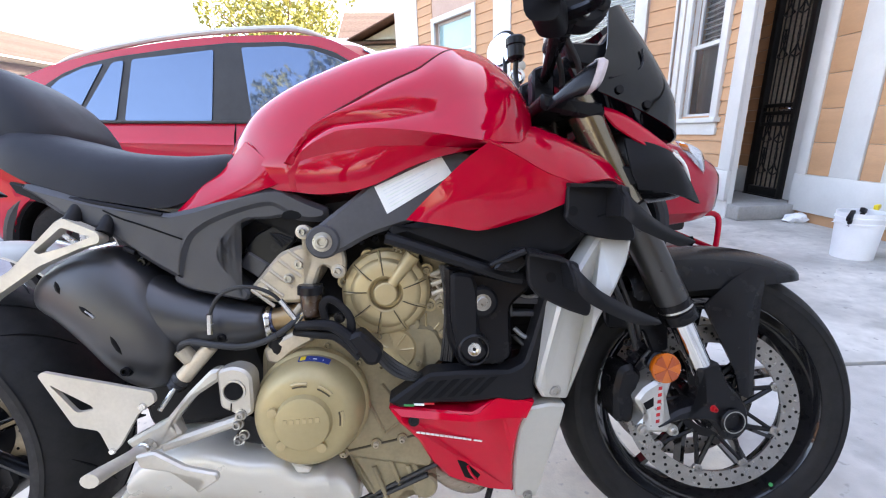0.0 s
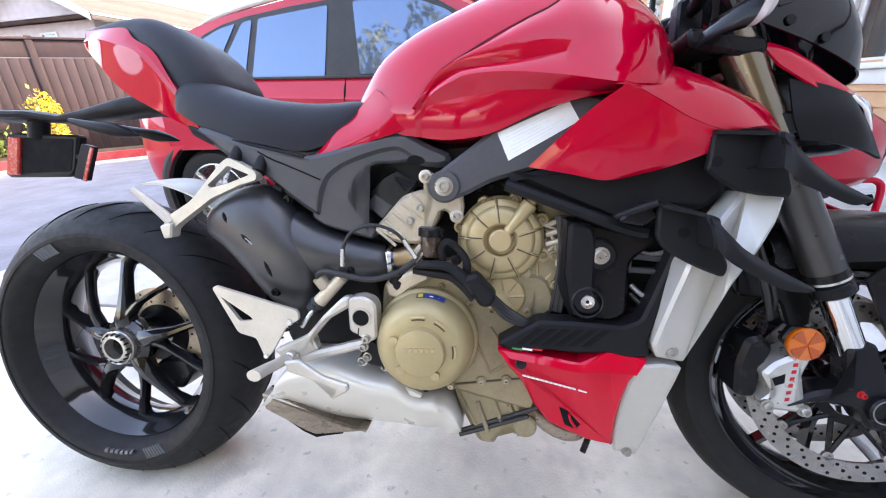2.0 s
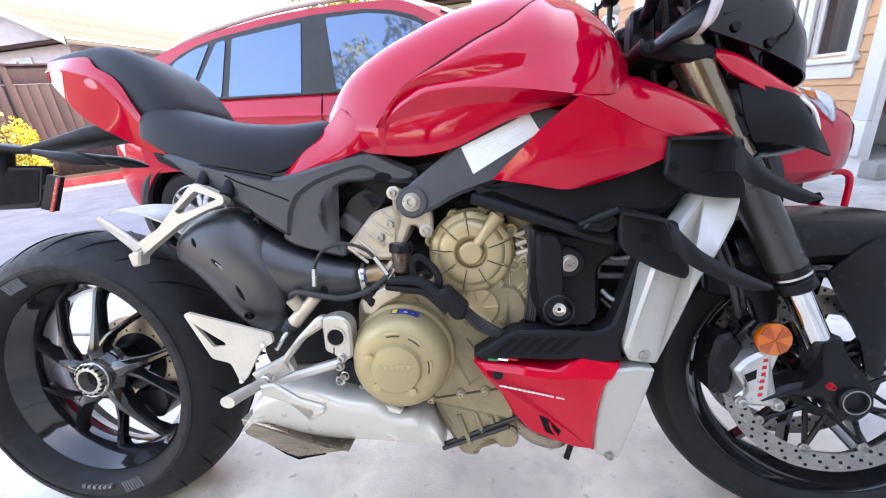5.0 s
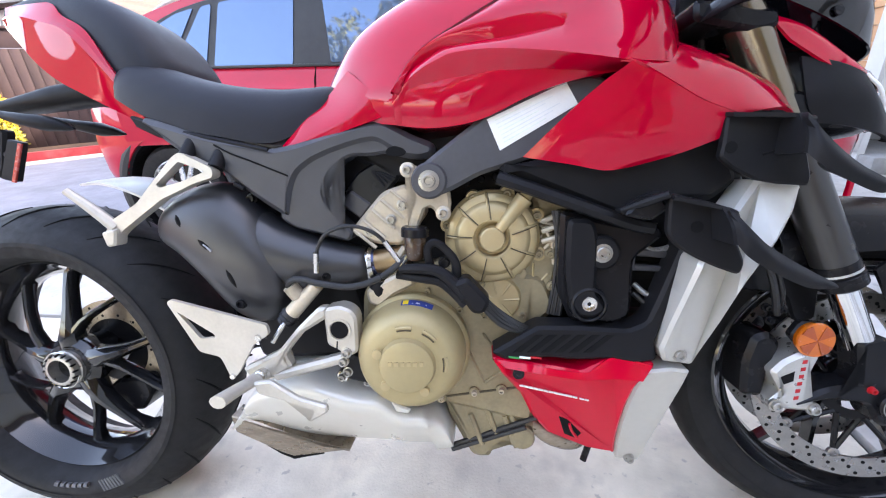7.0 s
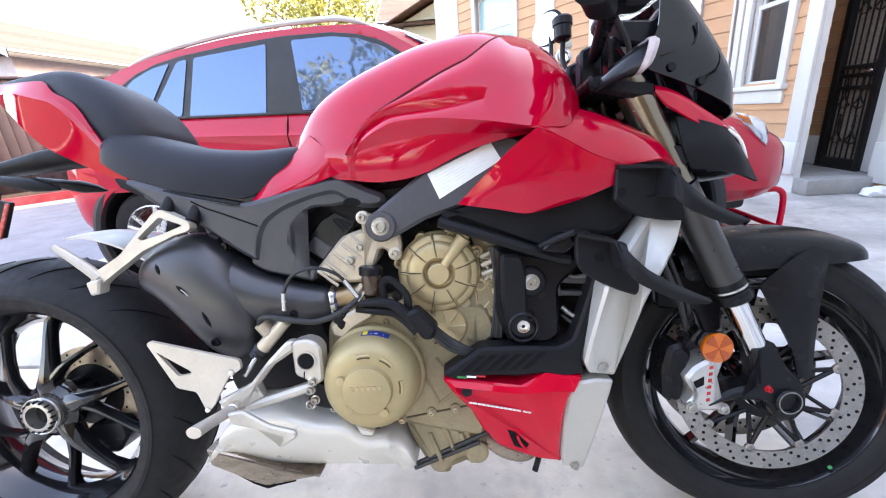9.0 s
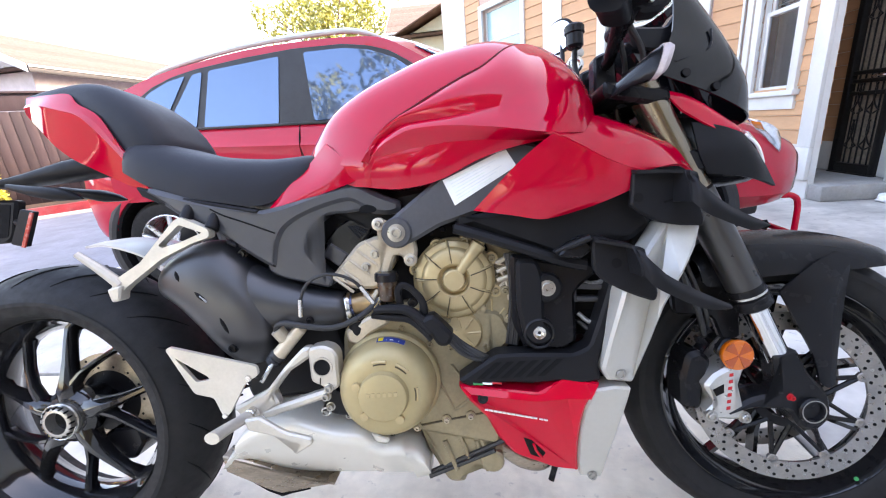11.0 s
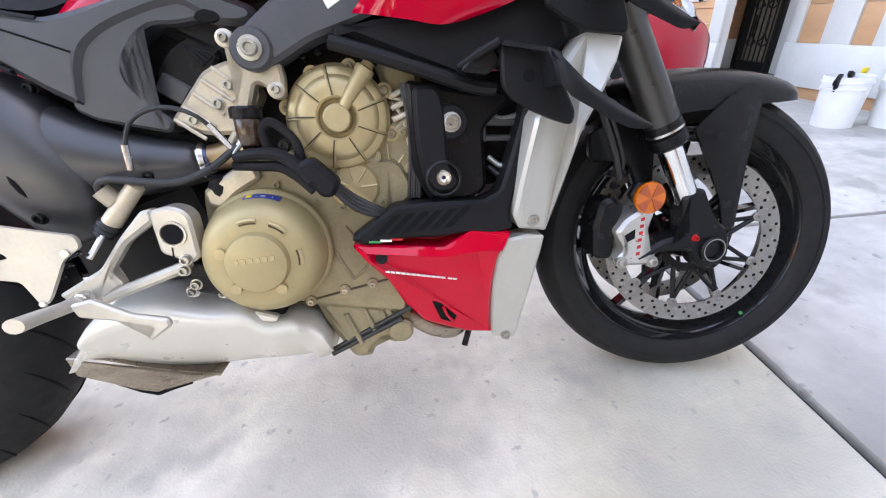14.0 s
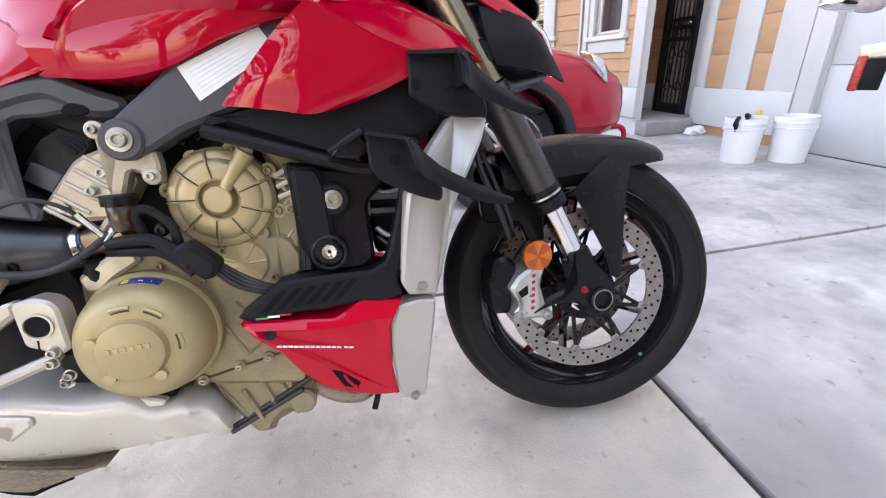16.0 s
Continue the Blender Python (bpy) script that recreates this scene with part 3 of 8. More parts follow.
def fence(p, q):
    L = math.hypot(q[0] - p[0], q[1] - p[1])
    ang = math.degrees(math.atan2(q[1] - p[1], q[0] - p[0]))
    f = empty("fence", pose(p[0], p[1], 0.06, 0, 0, ang))
    tagged(f, "dark brown wooden board fence behind the bushes", "fence", kind="structure")
    me = None
    x = 0.0
    while x < L:
        if me is None:
            first = part("board", box(0, 0.145, 0, 0.02, 0, 1.68, 0.003), FENCE, f)
            me = first.data
        else:
            o = new("board", me)
            o.parent = f
            o.location = (x, 0, 0)
        x += 0.152
    # added solid sheet that stops light showing between the boards
    part("back_rail", box(0, L, 0.021, 0.05, 0.02, 1.67, 0.0), FENCE, f)
    for k in range(int(L / 2.4) + 1):
        part("post", box(k * 2.4, k * 2.4 + 0.1, -0.04, 0.06, 0, 2.04, 0.004), FENCE, f)
    for k in range(int(L / 2.4)):
        part("top_panel", box(k * 2.4 + 0.1, k * 2.4 + 2.4, -0.012, 0.03, 1.69, 1.98, 0.004), FENCE, f)
        part("cap", box(k * 2.4 + 0.05, k * 2.4 + 2.45, -0.05, 0.07, 1.982, 2.02, 0.004), FENCE, f)
    return f


fence((-14.5, -1.2), (-1.6, 12.4))


def low_house(name, p, ang, length, depth, eave, ridge, wall_mat, roof_mat, label, hip=0.0):
    h = empty(name, pose(p[0], p[1], 0, 0, 0, ang))
    tagged(h, label, "house")
    part("wall", box(0, length, 0, depth, 0, eave), wall_mat, h, smooth=0)
    over = 0.45
    bm = bmesh.new()
    q = [(-over, -over, eave - 0.12), (length + over, -over, eave - 0.12), (length + over, depth + over, eave - 0.12), (-over, depth + over, eave - 0.12)]
    A = [bm.verts.new(v) for v in q]
    r0, r1 = bm.verts.new((hip - (0 if hip else over), depth / 2, ridge)), bm.verts.new((length - hip + (0 if hip else over), depth / 2, ridge))
    for fc in ((A[0], A[1], r1, r0), (A[2], A[3], r0, r1), tuple(A)):
        bm.faces.new(fc)
    rf = part("roof", bm, roof_mat, h, smooth=0)
    for xg in (0.0, length - 0.1):
        g = bmesh.new()
        ends = [[g.verts.new((xg + dx, yy, zz)) for yy, zz in ((0, eave - 0.15), (depth, eave - 0.15), (depth, eave - 0.02), (depth / 2, ridge - 0.12), (0, eave - 0.02))] for dx in (0, 0.1)]
        g.faces.new(ends[0]), g.faces.new(ends[1])
        for i in range(5):
            g.faces.new((ends[0][i], ends[0][(i + 1) % 5], ends[1][(i + 1) % 5], ends[1][i]))
        part("gable", g, wall_mat, h, smooth=0)
    for sg in (1, -1):
        y0, y1 = (-over, depth / 2) if sg > 0 else (depth + over, depth / 2)
        g = bmesh.new()
        ends = [[g.verts.new((-over - 0.03 + dx, yy, zz)) for yy, zz in ((y0, eave - 0.26), (y0, eave - 0.08), (y1, ridge + 0.04), (y1, ridge - 0.14))] for dx in (0, 0.03)]
        g.faces.new(ends[0]), g.faces.new(ends[1])
        for i in range(4):
            g.faces.new((ends[0][i], ends[0][(i + 1) % 4], ends[1][(i + 1) % 4], ends[1][i]))
        part("rake_board", g, WHITE_TRIM, h, smooth=0)
    part("eave_line", box(-over, length + over, -over - 0.07, -over - 0.042, eave - 0.14, eave - 0.09, 0.005), WHITE_TRIM, h)
    part("gutter_board", box(-over, length + over, -over - 0.04, -over - 0.002, eave - 0.26, eave - 0.1, 0.01), CAR_TRIM, h)
    # courses of shingles on the slope that faces the street
    run = math.hypot(depth / 2 + over, ridge - eave + 0.12)
    n = int(run / 0.2)
    dy, dz = (depth / 2 + over) / run, (ridge - eave + 0.12) / run
    for i in range(n):
        s = i * 0.2
        inset = hip * s / run if hip else 0
        b = bmesh.new()
        y, z = -over + s * dy, eave - 0.12 + s * dz
        c = box(-over + inset * 1.15, length + over - inset * 1.15, 0, 0.21, 0.0, 0.03)
        c = moved(c, pose(0, y, z + 0.005, math.degrees(math.atan2(dz, dy)), 0, 0))
        b.free()
        part("shingle_course", c, roof_mat, rf)
    return h


bungalow = low_house("bungalow", (-10.45, 9.45), 90, 9.5, 4.0, 3.2, 4.33, STUCCO, SHINGLE, "low lilac grey stucco house with a tan shingle roof")
opening = part("window", box(-0.02, -0.003, 1.34, 1.80, 2.42, 2.78, 0.0), CAR_GLASS, bungalow)
for y0, y1, z0, z1 in ((1.28, 1.34, 2.36, 2.84), (1.80, 1.86, 2.36, 2.84), (1.34, 1.80, 2.36, 2.42), (1.34, 1.80, 2.78, 2.84)):
    part("window_frame", box(-0.05, -0.003, y0, y1, z0, z1, 0.006), WHITE_TRIM, opening)
low_house("neighbour_house", (-1.75, 14.6), 4, 5.0, 4.0, 4.0, 5.25, STUCCO_GREEN, SHINGLE_BROWN, "pale green house with a brown shingle roof")
low_house("garden_house", (-1.05, 13.9), -90, 1.45, 4.0, 3.5, 4.5, STUCCO_GREEN, SHINGLE_BROWN, "pale green sided gable of the house next door")
# two unseen houses, added to darken reflections and cut light from behind
low_house("side_house", (-15.5, -15.0), 90, 12.0, 6.0, 4.2, 6.2, STUCCO_BROWN, SHINGLE_BROWN, "unseen brown house added to darken low reflections on the left")
low_house("opposite_house", (15.0, -9.6), 180, 15.4, 8.0, 6.0, 7.8, STUCCO_BROWN, SHINGLE_BROWN, "unseen brown house added behind the camera to darken reflections")

# ---- plants ----


def leaf_mesh(points, size, rng, mat_, name, parent, kind_stuff=True, label=""):
    verts, faces = [], []
    for p in points:
        a0 = Vector(rng.normal(size=3)).normalized()
        b0 = a0.cross(Vector(rng.normal(size=3))).normalized()
        s = size * rng.uniform(0.6, 1.3)
        i = len(verts)
        verts += [p - a0 * s, p - b0 * s * 0.45 + a0 * s * 0.1, p + a0 * s, p + b0 * s * 0.45 + a0 * s * 0.1]
        faces.append((i, i + 1, i + 2, i + 3))
    me = bpy.data.meshes.new(name)
    me.from_pydata([tuple(v) for v in verts], [], faces)
    me.materials.append(mat_)
    ob = new(name, me)
    ob.parent = parent
    if kind_stuff:
        tagged(ob, label, kind="stuff")
    return ob


def tree(p, height, spread, seed, leaf_mat, n_leaf, leaf=0.10, label="", trunk_r=0.14, low=0.55):
    rng = np.random.default_rng(seed)
    t = empty("tree", pose(*p))
    tagged(t, label, "tree")
    top = Vector((rng.uniform(-.3, .3), rng.uniform(-.3, .3), height * 0.62))
    trunk = part("trunk", tube([(0, 0, -0.1), (0.05, 0.02, height * 0.2), (-0.05, 0.06, height * 0.42), top], [trunk_r * 1.3, trunk_r, trunk_r * 0.75, trunk_r * 0.4], 10, 5), BARK, t)
    pts = []
    clumps = []
    for i in range(16):
        a0 = i * 2.399 + rng.uniform(-.3, .3)
        z0 = height * rng.uniform(0.3, 0.6) * low / 0.55
        r = spread * rng.uniform(0.55, 1.0)
        end = Vector((math.cos(a0) * r, math.sin(a0) * r, height * rng.uniform(low, 1.0)))
        mid = Vector((math.cos(a0) * r * 0.45, math.sin(a0) * r * 0.45, z0 + (end.z - z0) * 0.6))
        part("limb", tube([(0, 0, z0), mid, end], [trunk_r * 0.45, trunk_r * 0.28, 0.012], 6, 5), BARK, t)
        for k in range(7):
            f = rng.uniform(0.45, 1.05)
            c = mid.lerp(end, f) + Vector(rng.normal(size=3)) * spread * 0.16
            clumps.append((c, spread * rng.uniform(0.10, 0.26)))
    for i in range(n_leaf):
        c, r = clumps[int(rng.integers(len(clumps)))]
        v = Vector(rng.normal(size=3))
        pts.append(c + v.normalized() * r * rng.uniform(0.3, 1.0) ** 0.5)
    leaf_mesh(pts, leaf, rng, leaf_mat, "crown", t)
    return t


def bush(p, r, h, seed, leaf_mat, n, name="bush", label="", spiky=False, leaf=0.05):
    rng = np.random.default_rng(seed)
    b = empty(name, pose(*p))
    tagged(b, label, "bush", group="bushes along the fence")
    for i in range(5):
        a0 = i * 1.3
        part("stem", tube([(0, 0, -0.03), (math.cos(a0) * r * 0.3, math.sin(a0) * r * 0.3, h * 0.4), (math.cos(a0) * r * 0.7, math.sin(a0) * r * 0.7, h * 0.8)], [0.015, 0.01, 0.004], 5, 3), BARK, b)
    pts = []
    for i in range(n):
        a0, f = rng.uniform(0, 6.283), rng.uniform(0, 1) ** 0.5
        lump = 0.8 + 0.25 * math.sin(a0 * 3 + seed) + 0.15 * math.sin(a0 * 7)
        zz = h * rng.uniform(0.05, 1.0) * (1 - 0.55 * f ** 2) * (0.75 + 0.35 * math.sin(a0 * 5 + seed * 2)) + 0.05
        if spiky:
            zz = h * rng.uniform(0.2, 1.0) * (1 - 0.3 * f)
        pts.append(Vector((math.cos(a0) * r * f * lump, math.sin(a0) * r * f * lump, zz)))
    leaf_mesh(pts, leaf, rng, leaf_mat, "foliage", b)
    return b


def along(d, off):
    """A place in the planting bed: d along the kerb, off behind it."""
    L = math.hypot(KB[0] - KA[0], KB[1] - KA[1])
    ux, uy = (KB[0] - KA[0]) / L, (KB[1] - KA[1]) / L
    return (KA[0] + ux * d - uy * off, KA[1] + uy * d + ux * off, 0.08)


for i, (d, off, r, h) in enumerate(((7.6, 1.1, 0.6, 0.75), (8.9, 1.2, 0.65, 0.85), (10.2, 0.9, 0.55, 0.7), (11.1, 1.2, 0.45, 0.8), (13.0, 1.0, 0.55, 0.85), (14.2, 1.2, 0.6, 0.8), (15.6, 1.2, 0.6, 0.8), (6.2, 1.2, 0.6, 0.8))):
    bush(along(d, off - 0.3), r * 0.8, h + 0.32, i + 3, LEAF_LIGHT if i % 2 else LEAF, 900, label="low olive green shrub in the bed by the fence")
bush(along(11.2, 0.9), 0.28, 1.22, 40, FLOWER, 1500, label="shrub covered in yellow blossom by the fence", spiky=True, leaf=0.022)
tree((-5.5, 18.5, 0), 7.2, 2.9, 5, LEAF_LIGHT, 5600, 0.11, "tall thin-leaved yellow green tree behind the roofs")
# trees across the way behind the walker, seen in the paint and glass
for i, (x, y, h, s, low, n) in enumerate(((-1.4, -6.0, 6.5, 2.4, 0.30, 12000), (4.2, -7.6, 6.4, 2.2, 0.26, 9000))):
    tree((x, y, -0.05), h, s, 20 + i, LEAF_AUTUMN, n, 0.09, "broad leafy street tree on the opposite side", 0.16, low)



# ---- things by the house ----


def bucket(p, rot, filled):
    b = empty("bucket", pose(p[0], p[1], 0.0, 0, 0, rot))
    tagged(b, "white plastic bucket" + (" holding dark hand tools" if filled else " standing empty by the garage door"), "bucket", group="buckets by the garage door")
    k = 0.80                            # shrunk to fit the camera's view
    R0, R1, H = 0.128 / k * 0.80, 0.148, 0.365
    prof = [(0.0, R0), (0.27, R0 + 0.0148), (0.272, R0 + 0.021), (0.285, R0 + 0.021), (0.287, R0 + 0.0155), (0.315, R0 + 0.017), (0.317, R0 + 0.024), (0.33, R0 + 0.024), (0.332, R0 + 0.0175), (0.352, R1), (H, R1), (H, R1 - 0.006), (0.3, R1 - 0.012), (0.012, R0 - 0.004), (0.012, 0.0)]
    part("shell", moved(lathe((0, 0, 0), (0, 0, 1), prof, 40), Matrix.Scale(k, 4)), BUCKET, b)
    part("handle", tube([(0.155 * math.cos(k), 0.155 * math.sin(k), 0.31 - 0.05 * math.sin(k)) for k in np.linspace(0.05, math.pi - 0.05, 9)], 0.003, 6, 2), BUCKET, b).scale = (k, k, k)
    return b


bk1 = bucket((3.60, 1.81), 20, True)
bk2 = bucket((3.865, 1.69), 40, False)


def tool(p, ang, length, material, label, name="hand_tool"):
    t = empty(name, pose(p[0], p[1], p[2], 0, ang, 35))
    tagged(t, label, "tool")
    part("grip", tube([(0, 0, 0), (0.01, 0, length * 0.5), (0, 0, length)], [0.012, 0.016, 0.012], 8, 3), material, t)
    part("head", box(-0.05, 0.05, -0.012, 0.012, length, length + 0.03, 0.006), material, t)


tool((3.60, 1.815, 0.0125), 12, 0.27, BLACK, "black handled hand tool standing in a bucket")
tool((3.56, 1.815, 0.0125), -20, 0.27, BLACK, "dark gripped trowel leaning in a bucket", "trowel")
tool((3.72, 1.80, 0.0), 8, 0.22, CAR_TRIM, "dark spray can size tool between the buckets", "sprayer")
tool((3.74, 1.86, 0.0), 4, 0.29, YELLOW, "yellow tipped tool between the buckets", "scraper")
tis = bmesh.new()
bmesh.ops.create_icosphere(tis, subdivisions=3, radius=0.07)
for v in tis.verts:
    f = 1 + 0.35 * noise.noise(v.co * 28)
    v.co = Vector((v.co.x * f * 1.3, v.co.y * f, max(v.co.z * f * 0.7, -0.03) + 0.03))
tissue = part("paper_towel", moved(tis, pose(4.06, 2.76, 0.0)), PAPER)
tagged(tissue, "crumpled white paper towel beside the step", "paper towel")

# ---- the parked car ----


def sup(n, p):
    """Unit superellipse points."""
    out = []
    for i in range(n):
        k = 2 * math.pi * i / n
        c, s = math.cos(k), math.sin(k)
        out.append((math.copysign(abs(c) ** p, c), math.copysign(abs(s) ** p, s)))
    return out


def spline(x, xs, ys):
    """Smooth interpolation of a short table."""
    xs, ys = list(xs), list(ys)
    if x <= xs[0]:
        return ys[0]
    for i in range(len(xs) - 1):
        if x <= xs[i + 1]:
            t = (x - xs[i]) / (xs[i + 1] - xs[i])
            m0 = (ys[i + 1] - ys[max(i - 1, 0)]) / (xs[i + 1] - xs[max(i - 1, 0)])
            m1 = (ys[min(i + 2, len(ys) - 1)] - ys[i]) / (xs[min(i + 2, len(xs) - 1)] - xs[i])
            h = xs[i + 1] - xs[i]
            return (2 * t ** 3 - 3 * t * t + 1) * ys[i] + (t ** 3 - 2 * t * t + t) * h * m0 + (-2 * t ** 3 + 3 * t * t) * ys[i + 1] + (t ** 3 - t * t) * h * m1
    return ys[-1]


CAR_Y = 1.50


def cut_by(ob, cutters):
    """Take turned bodies out of a mesh for good."""
    for c in cutters:
        co = new("cutter", bpy.data.meshes.new("cutter"))
        co.parent = ob.parent
        bmesh.ops.recalc_face_normals(c, faces=c.faces)
        c.to_mesh(co.data)
        c.free()
        md = ob.modifiers.new("cut", "BOOLEAN")
        md.object, md.operation, md.solver = co, "DIFFERENCE", "EXACT"
        bpy.context.view_layer.update()
        dg = bpy.context.evaluated_depsgraph_get()
        me = bpy.data.meshes.new_from_object(ob.evaluated_get(dg))
        ob.modifiers.remove(md)
        old = ob.data
        ob.data = me
        bpy.data.objects.remove(co)


def car():
    c = empty("car", pose(0, CAR_Y, 0))
    tagged(c, "red compact sport utility car with roof rails, parked on the driveway", "car")
    xs = (-1.56, -1.52, -1.44, -1.25, -0.3, 0.6, 1.25, 1.80, 2.2, 2.45, 2.58, 2.66)
    zb = (0.40, 0.31, 0.26, 0.24, 0.22, 0.22, 0.22, 0.24, 0.25, 0.27, 0.30, 0.38)
    zt = (0.78, 0.90, 0.955, 0.965, 0.94, 0.915, 0.905, 0.875, 0.80, 0.70, 0.63, 0.54)
    hw = (0.64, 0.76, 0.835, 0.87, 0.875, 0.875, 0.875, 0.87, 0.855, 0.80, 0.70, 0.54)
    ell = sup(40, 0.36)
    secs = []
    for i in range(60):
        x = -1.56 + 4.22 * i / 59
        b0, t0_, h0 = spline(x, xs, zb), spline(x, xs, zt), spline(x, xs, hw)
        ring = []
        for u, v in ell:
            z = (b0 + t0_) / 2 + v * (t0_ - b0) / 2
            bulge = 1.0 - 0.02 * abs(v) - 0.30 * max(z - 0.70, 0.0) - (0.03 if z < 0.36 else 0.0)
            ring.append((x, 0.875 + u * h0 * bulge, z))
        secs.append(ring)
    body = part("body", loft(secs), CAR_RED, c)
    wheels = ((-0.99, 0.290), (1.84, 0.290))
    cut_by(body, [lathe((x, -0.2, 0.295), (0, 1, 0), [(0, 0.335), (0.42, 0.335)], 40) for x, z in wheels])
    body.data.shade_smooth()
    body.data.set_sharp_from_angle(angle=radians(30))
    for x, z in wheels:
        for far in (0, 1):
            yy, d = (0.012, 1) if not far else (1.738, -1)
            well = part("wheel_arch", lathe((x, yy, 0.295), (0, d, 0), [(0.03, 0.332), (0.0, 0.336), (-0.008, 0.36), (0.0, 0.385), (0.02, 0.385)], 48, closed=True), CAR_TRIM, c)
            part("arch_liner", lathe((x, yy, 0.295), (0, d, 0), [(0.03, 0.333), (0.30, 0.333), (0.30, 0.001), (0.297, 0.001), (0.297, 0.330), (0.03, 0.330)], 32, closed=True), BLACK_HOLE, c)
            prof = [(0.20, 0.20), (0.20, 0.26), (0.185, 0.285), (0.13, 0.290), (0.05, 0.287), (0.025, 0.266), (0.02, 0.237), (0.03, 0.205), (0.05, 0.20)]
            ty = part("wheel", lathe((x, yy, z), (0, d, 0), prof, 48, closed=True), RUBBER, c)
            part("rim", lathe((x, yy, z), (0, d, 0), [(0.035, 0.205), (0.03, 0.196), (0.06, 0.188), (0.18, 0.186), (0.18, 0.203)], 48, closed=True), RIM_SILVER, ty)
            part("drum", lathe((x, yy, z), (0, d, 0), [(0.13, 0.15), (0.12, 0.0)], 24), CAR_TRIM, ty)
            for k in range(10):
                ang = math.pi / 5 * (k // 2) * 2 + (0.2 if k % 2 else -0.2)
                p0 = Vector((x, yy + d * 0.05, z))
                dirv = Vector((math.cos(ang), 0, math.sin(ang)))
                part("spoke", rod(p0 + dirv * 0.03, p0 + dirv * 0.195 - Vector((0, d * 0.01, 0)), 0.017, 0.013, 8), RIM_SILVER, ty)
            part("hub_cap", lathe((x, yy + d * 0.03, z), (0, d, 0), [(0, 0.0), (0, 0.03), (0.02, 0.04)], 20), RIM_SILVER, ty)
    # greenhouse
    gx = (-1.40, -1.28, -1.20, -1.12, -1.04, -0.95, -0.80, -0.65, -0.36, -0.07, 0.27, 0.44, 0.58, 0.85, 1.20, 1.45)
    gt = (0.955, 1.02, 1.12, 1.215, 1.25, 1.277, 1.312, 1.336, 1.372, 1.386, 1.381, 1.358, 1.285, 1.12, 0.94, 0.93)

    def side_y(z):
        return 0.062 + (z - 0.92) * 0.24
    secs = []
    for i in range(58):
        x = -1.40 + 2.85 * i / 57
        top = spline(x, gx, gt)
        ring = [(x, 0.875 - 0.82, 0.88)]
        for j in range(9):
            z = 0.90 + (top - 0.03 - 0.90) * j / 8
            ring.append((x, side_y(z), z))
        for j in range(1, 12):
            f = j / 12
            y0_, y1_ = side_y(top - 0.03), 1.75 - side_y(top - 0.03)
            ring.append((x + 0.16 * min(max((x - 0.25) / 0.3, 0.0), 1.0) * math.sin(math.pi * f), y0_ + (y1_ - y0_) * f, top - 0.03 + 0.05 * math.sin(math.pi * f) ** 0.5))
        for j in range(8, -1, -1):
            z = 0.90 + (top - 0.03 - 0.90) * j / 8
            ring.append((x, 1.75 - side_y(z), z))
        ring.append((x, 1.695, 0.88))
        secs.append(ring)
    part("cabin", loft(secs), CAR_RED, c)

    def side_panel(name, outline, proud, material, label="", r=0.015):
        bm = plate(outline, 0.0, 0.004, 0.001, r)
        for v in bm.verts:
            v.co.y = side_y(v.co.z) - proud + v.co.y
        return part(name, bm, material, c, label, smooth=20)
    side_panel("window_surround", [(-0.93, 0.965), (-1.02, 1.07), (-1.005, 1.145), (-0.903, 1.203), (-0.778, 1.246), (-0.63, 1.274), (-0.342, 1.305), (-0.057, 1.323), (0.223, 1.319), (0.361, 1.297), (0.47, 1.263), (0.535, 1.224), (0.95, 0.955), (0.90, 0.90), (-0.07, 0.905)], 0.004, CAR_TRIM, "black window trim")
    for o in ([(-0.895, 1.01), (-0.968, 1.085), (-0.968, 1.135), (-0.917, 1.176), (-0.80, 1.224), (-0.692, 1.244), (-0.855, 0.985)], [(-0.835, 0.978), (-0.648, 1.248), (-0.588, 1.255), (-0.649, 0.966)],
              [(-0.605, 0.963), (-0.548, 1.259), (-0.135, 1.292), (-0.165, 0.945)], [(0.038, 0.945), (0.004, 1.299), (0.228, 1.297), (0.364, 1.275), (0.499, 1.222), (0.88, 0.945)]):
        side_panel("side_window", o, 0.009, CAR_GLASS, "car window reflecting sky")

    def belt(x):
        return 0.931 - 0.036 * (x + 0.035)

    def skin(x0, x1):
        """A door's skin: an upright lower half and a shoulder that leans in above the crease."""
        bm = bmesh.new()
        cols = []
        for i in range(13):
            x = x0 + (x1 - x0) * i / 12
            b0, c0 = belt(x), 0.832 - 0.055 * (x + 0.036)
            rows = ((b0 + 0.002, 0.058), (b0 - 0.002, 0.050), ((b0 + c0) / 2, 0.030), (c0 + 0.012, 0.013), (c0 + 0.003, 0.004), (c0 - 0.006, -0.004), (c0 - 0.02, 0.002), (c0 - 0.07, 0.007), (0.62, 0.000), (0.58, 0.012))
            cols.append([bm.verts.new((x, y, z)) for z, y in rows])
        for a0, b0 in zip(cols, cols[1:]):
            for j in range(len(a0) - 1):
                bm.faces.new((a0[j], a0[j + 1], b0[j + 1], b0[j]))
        bmesh.ops.recalc_face_normals(bm, faces=bm.faces)
        bmesh.ops.solidify(bm, geom=bm.faces[:], thickness=0.004)
        return part("door_skin", bm, CAR_RED, c, smooth=50)
    skin(-1.22, -0.048)
    skin(-0.042, 1.30)
    part("belt_strip", moved(box(-0.93, 0.93, -0.008, 0.008, -0.007, 0.007, 0.003), pose(-0.035, 0.050, 0.937, 0, 2.06, 0)), CAR_TRIM, c)
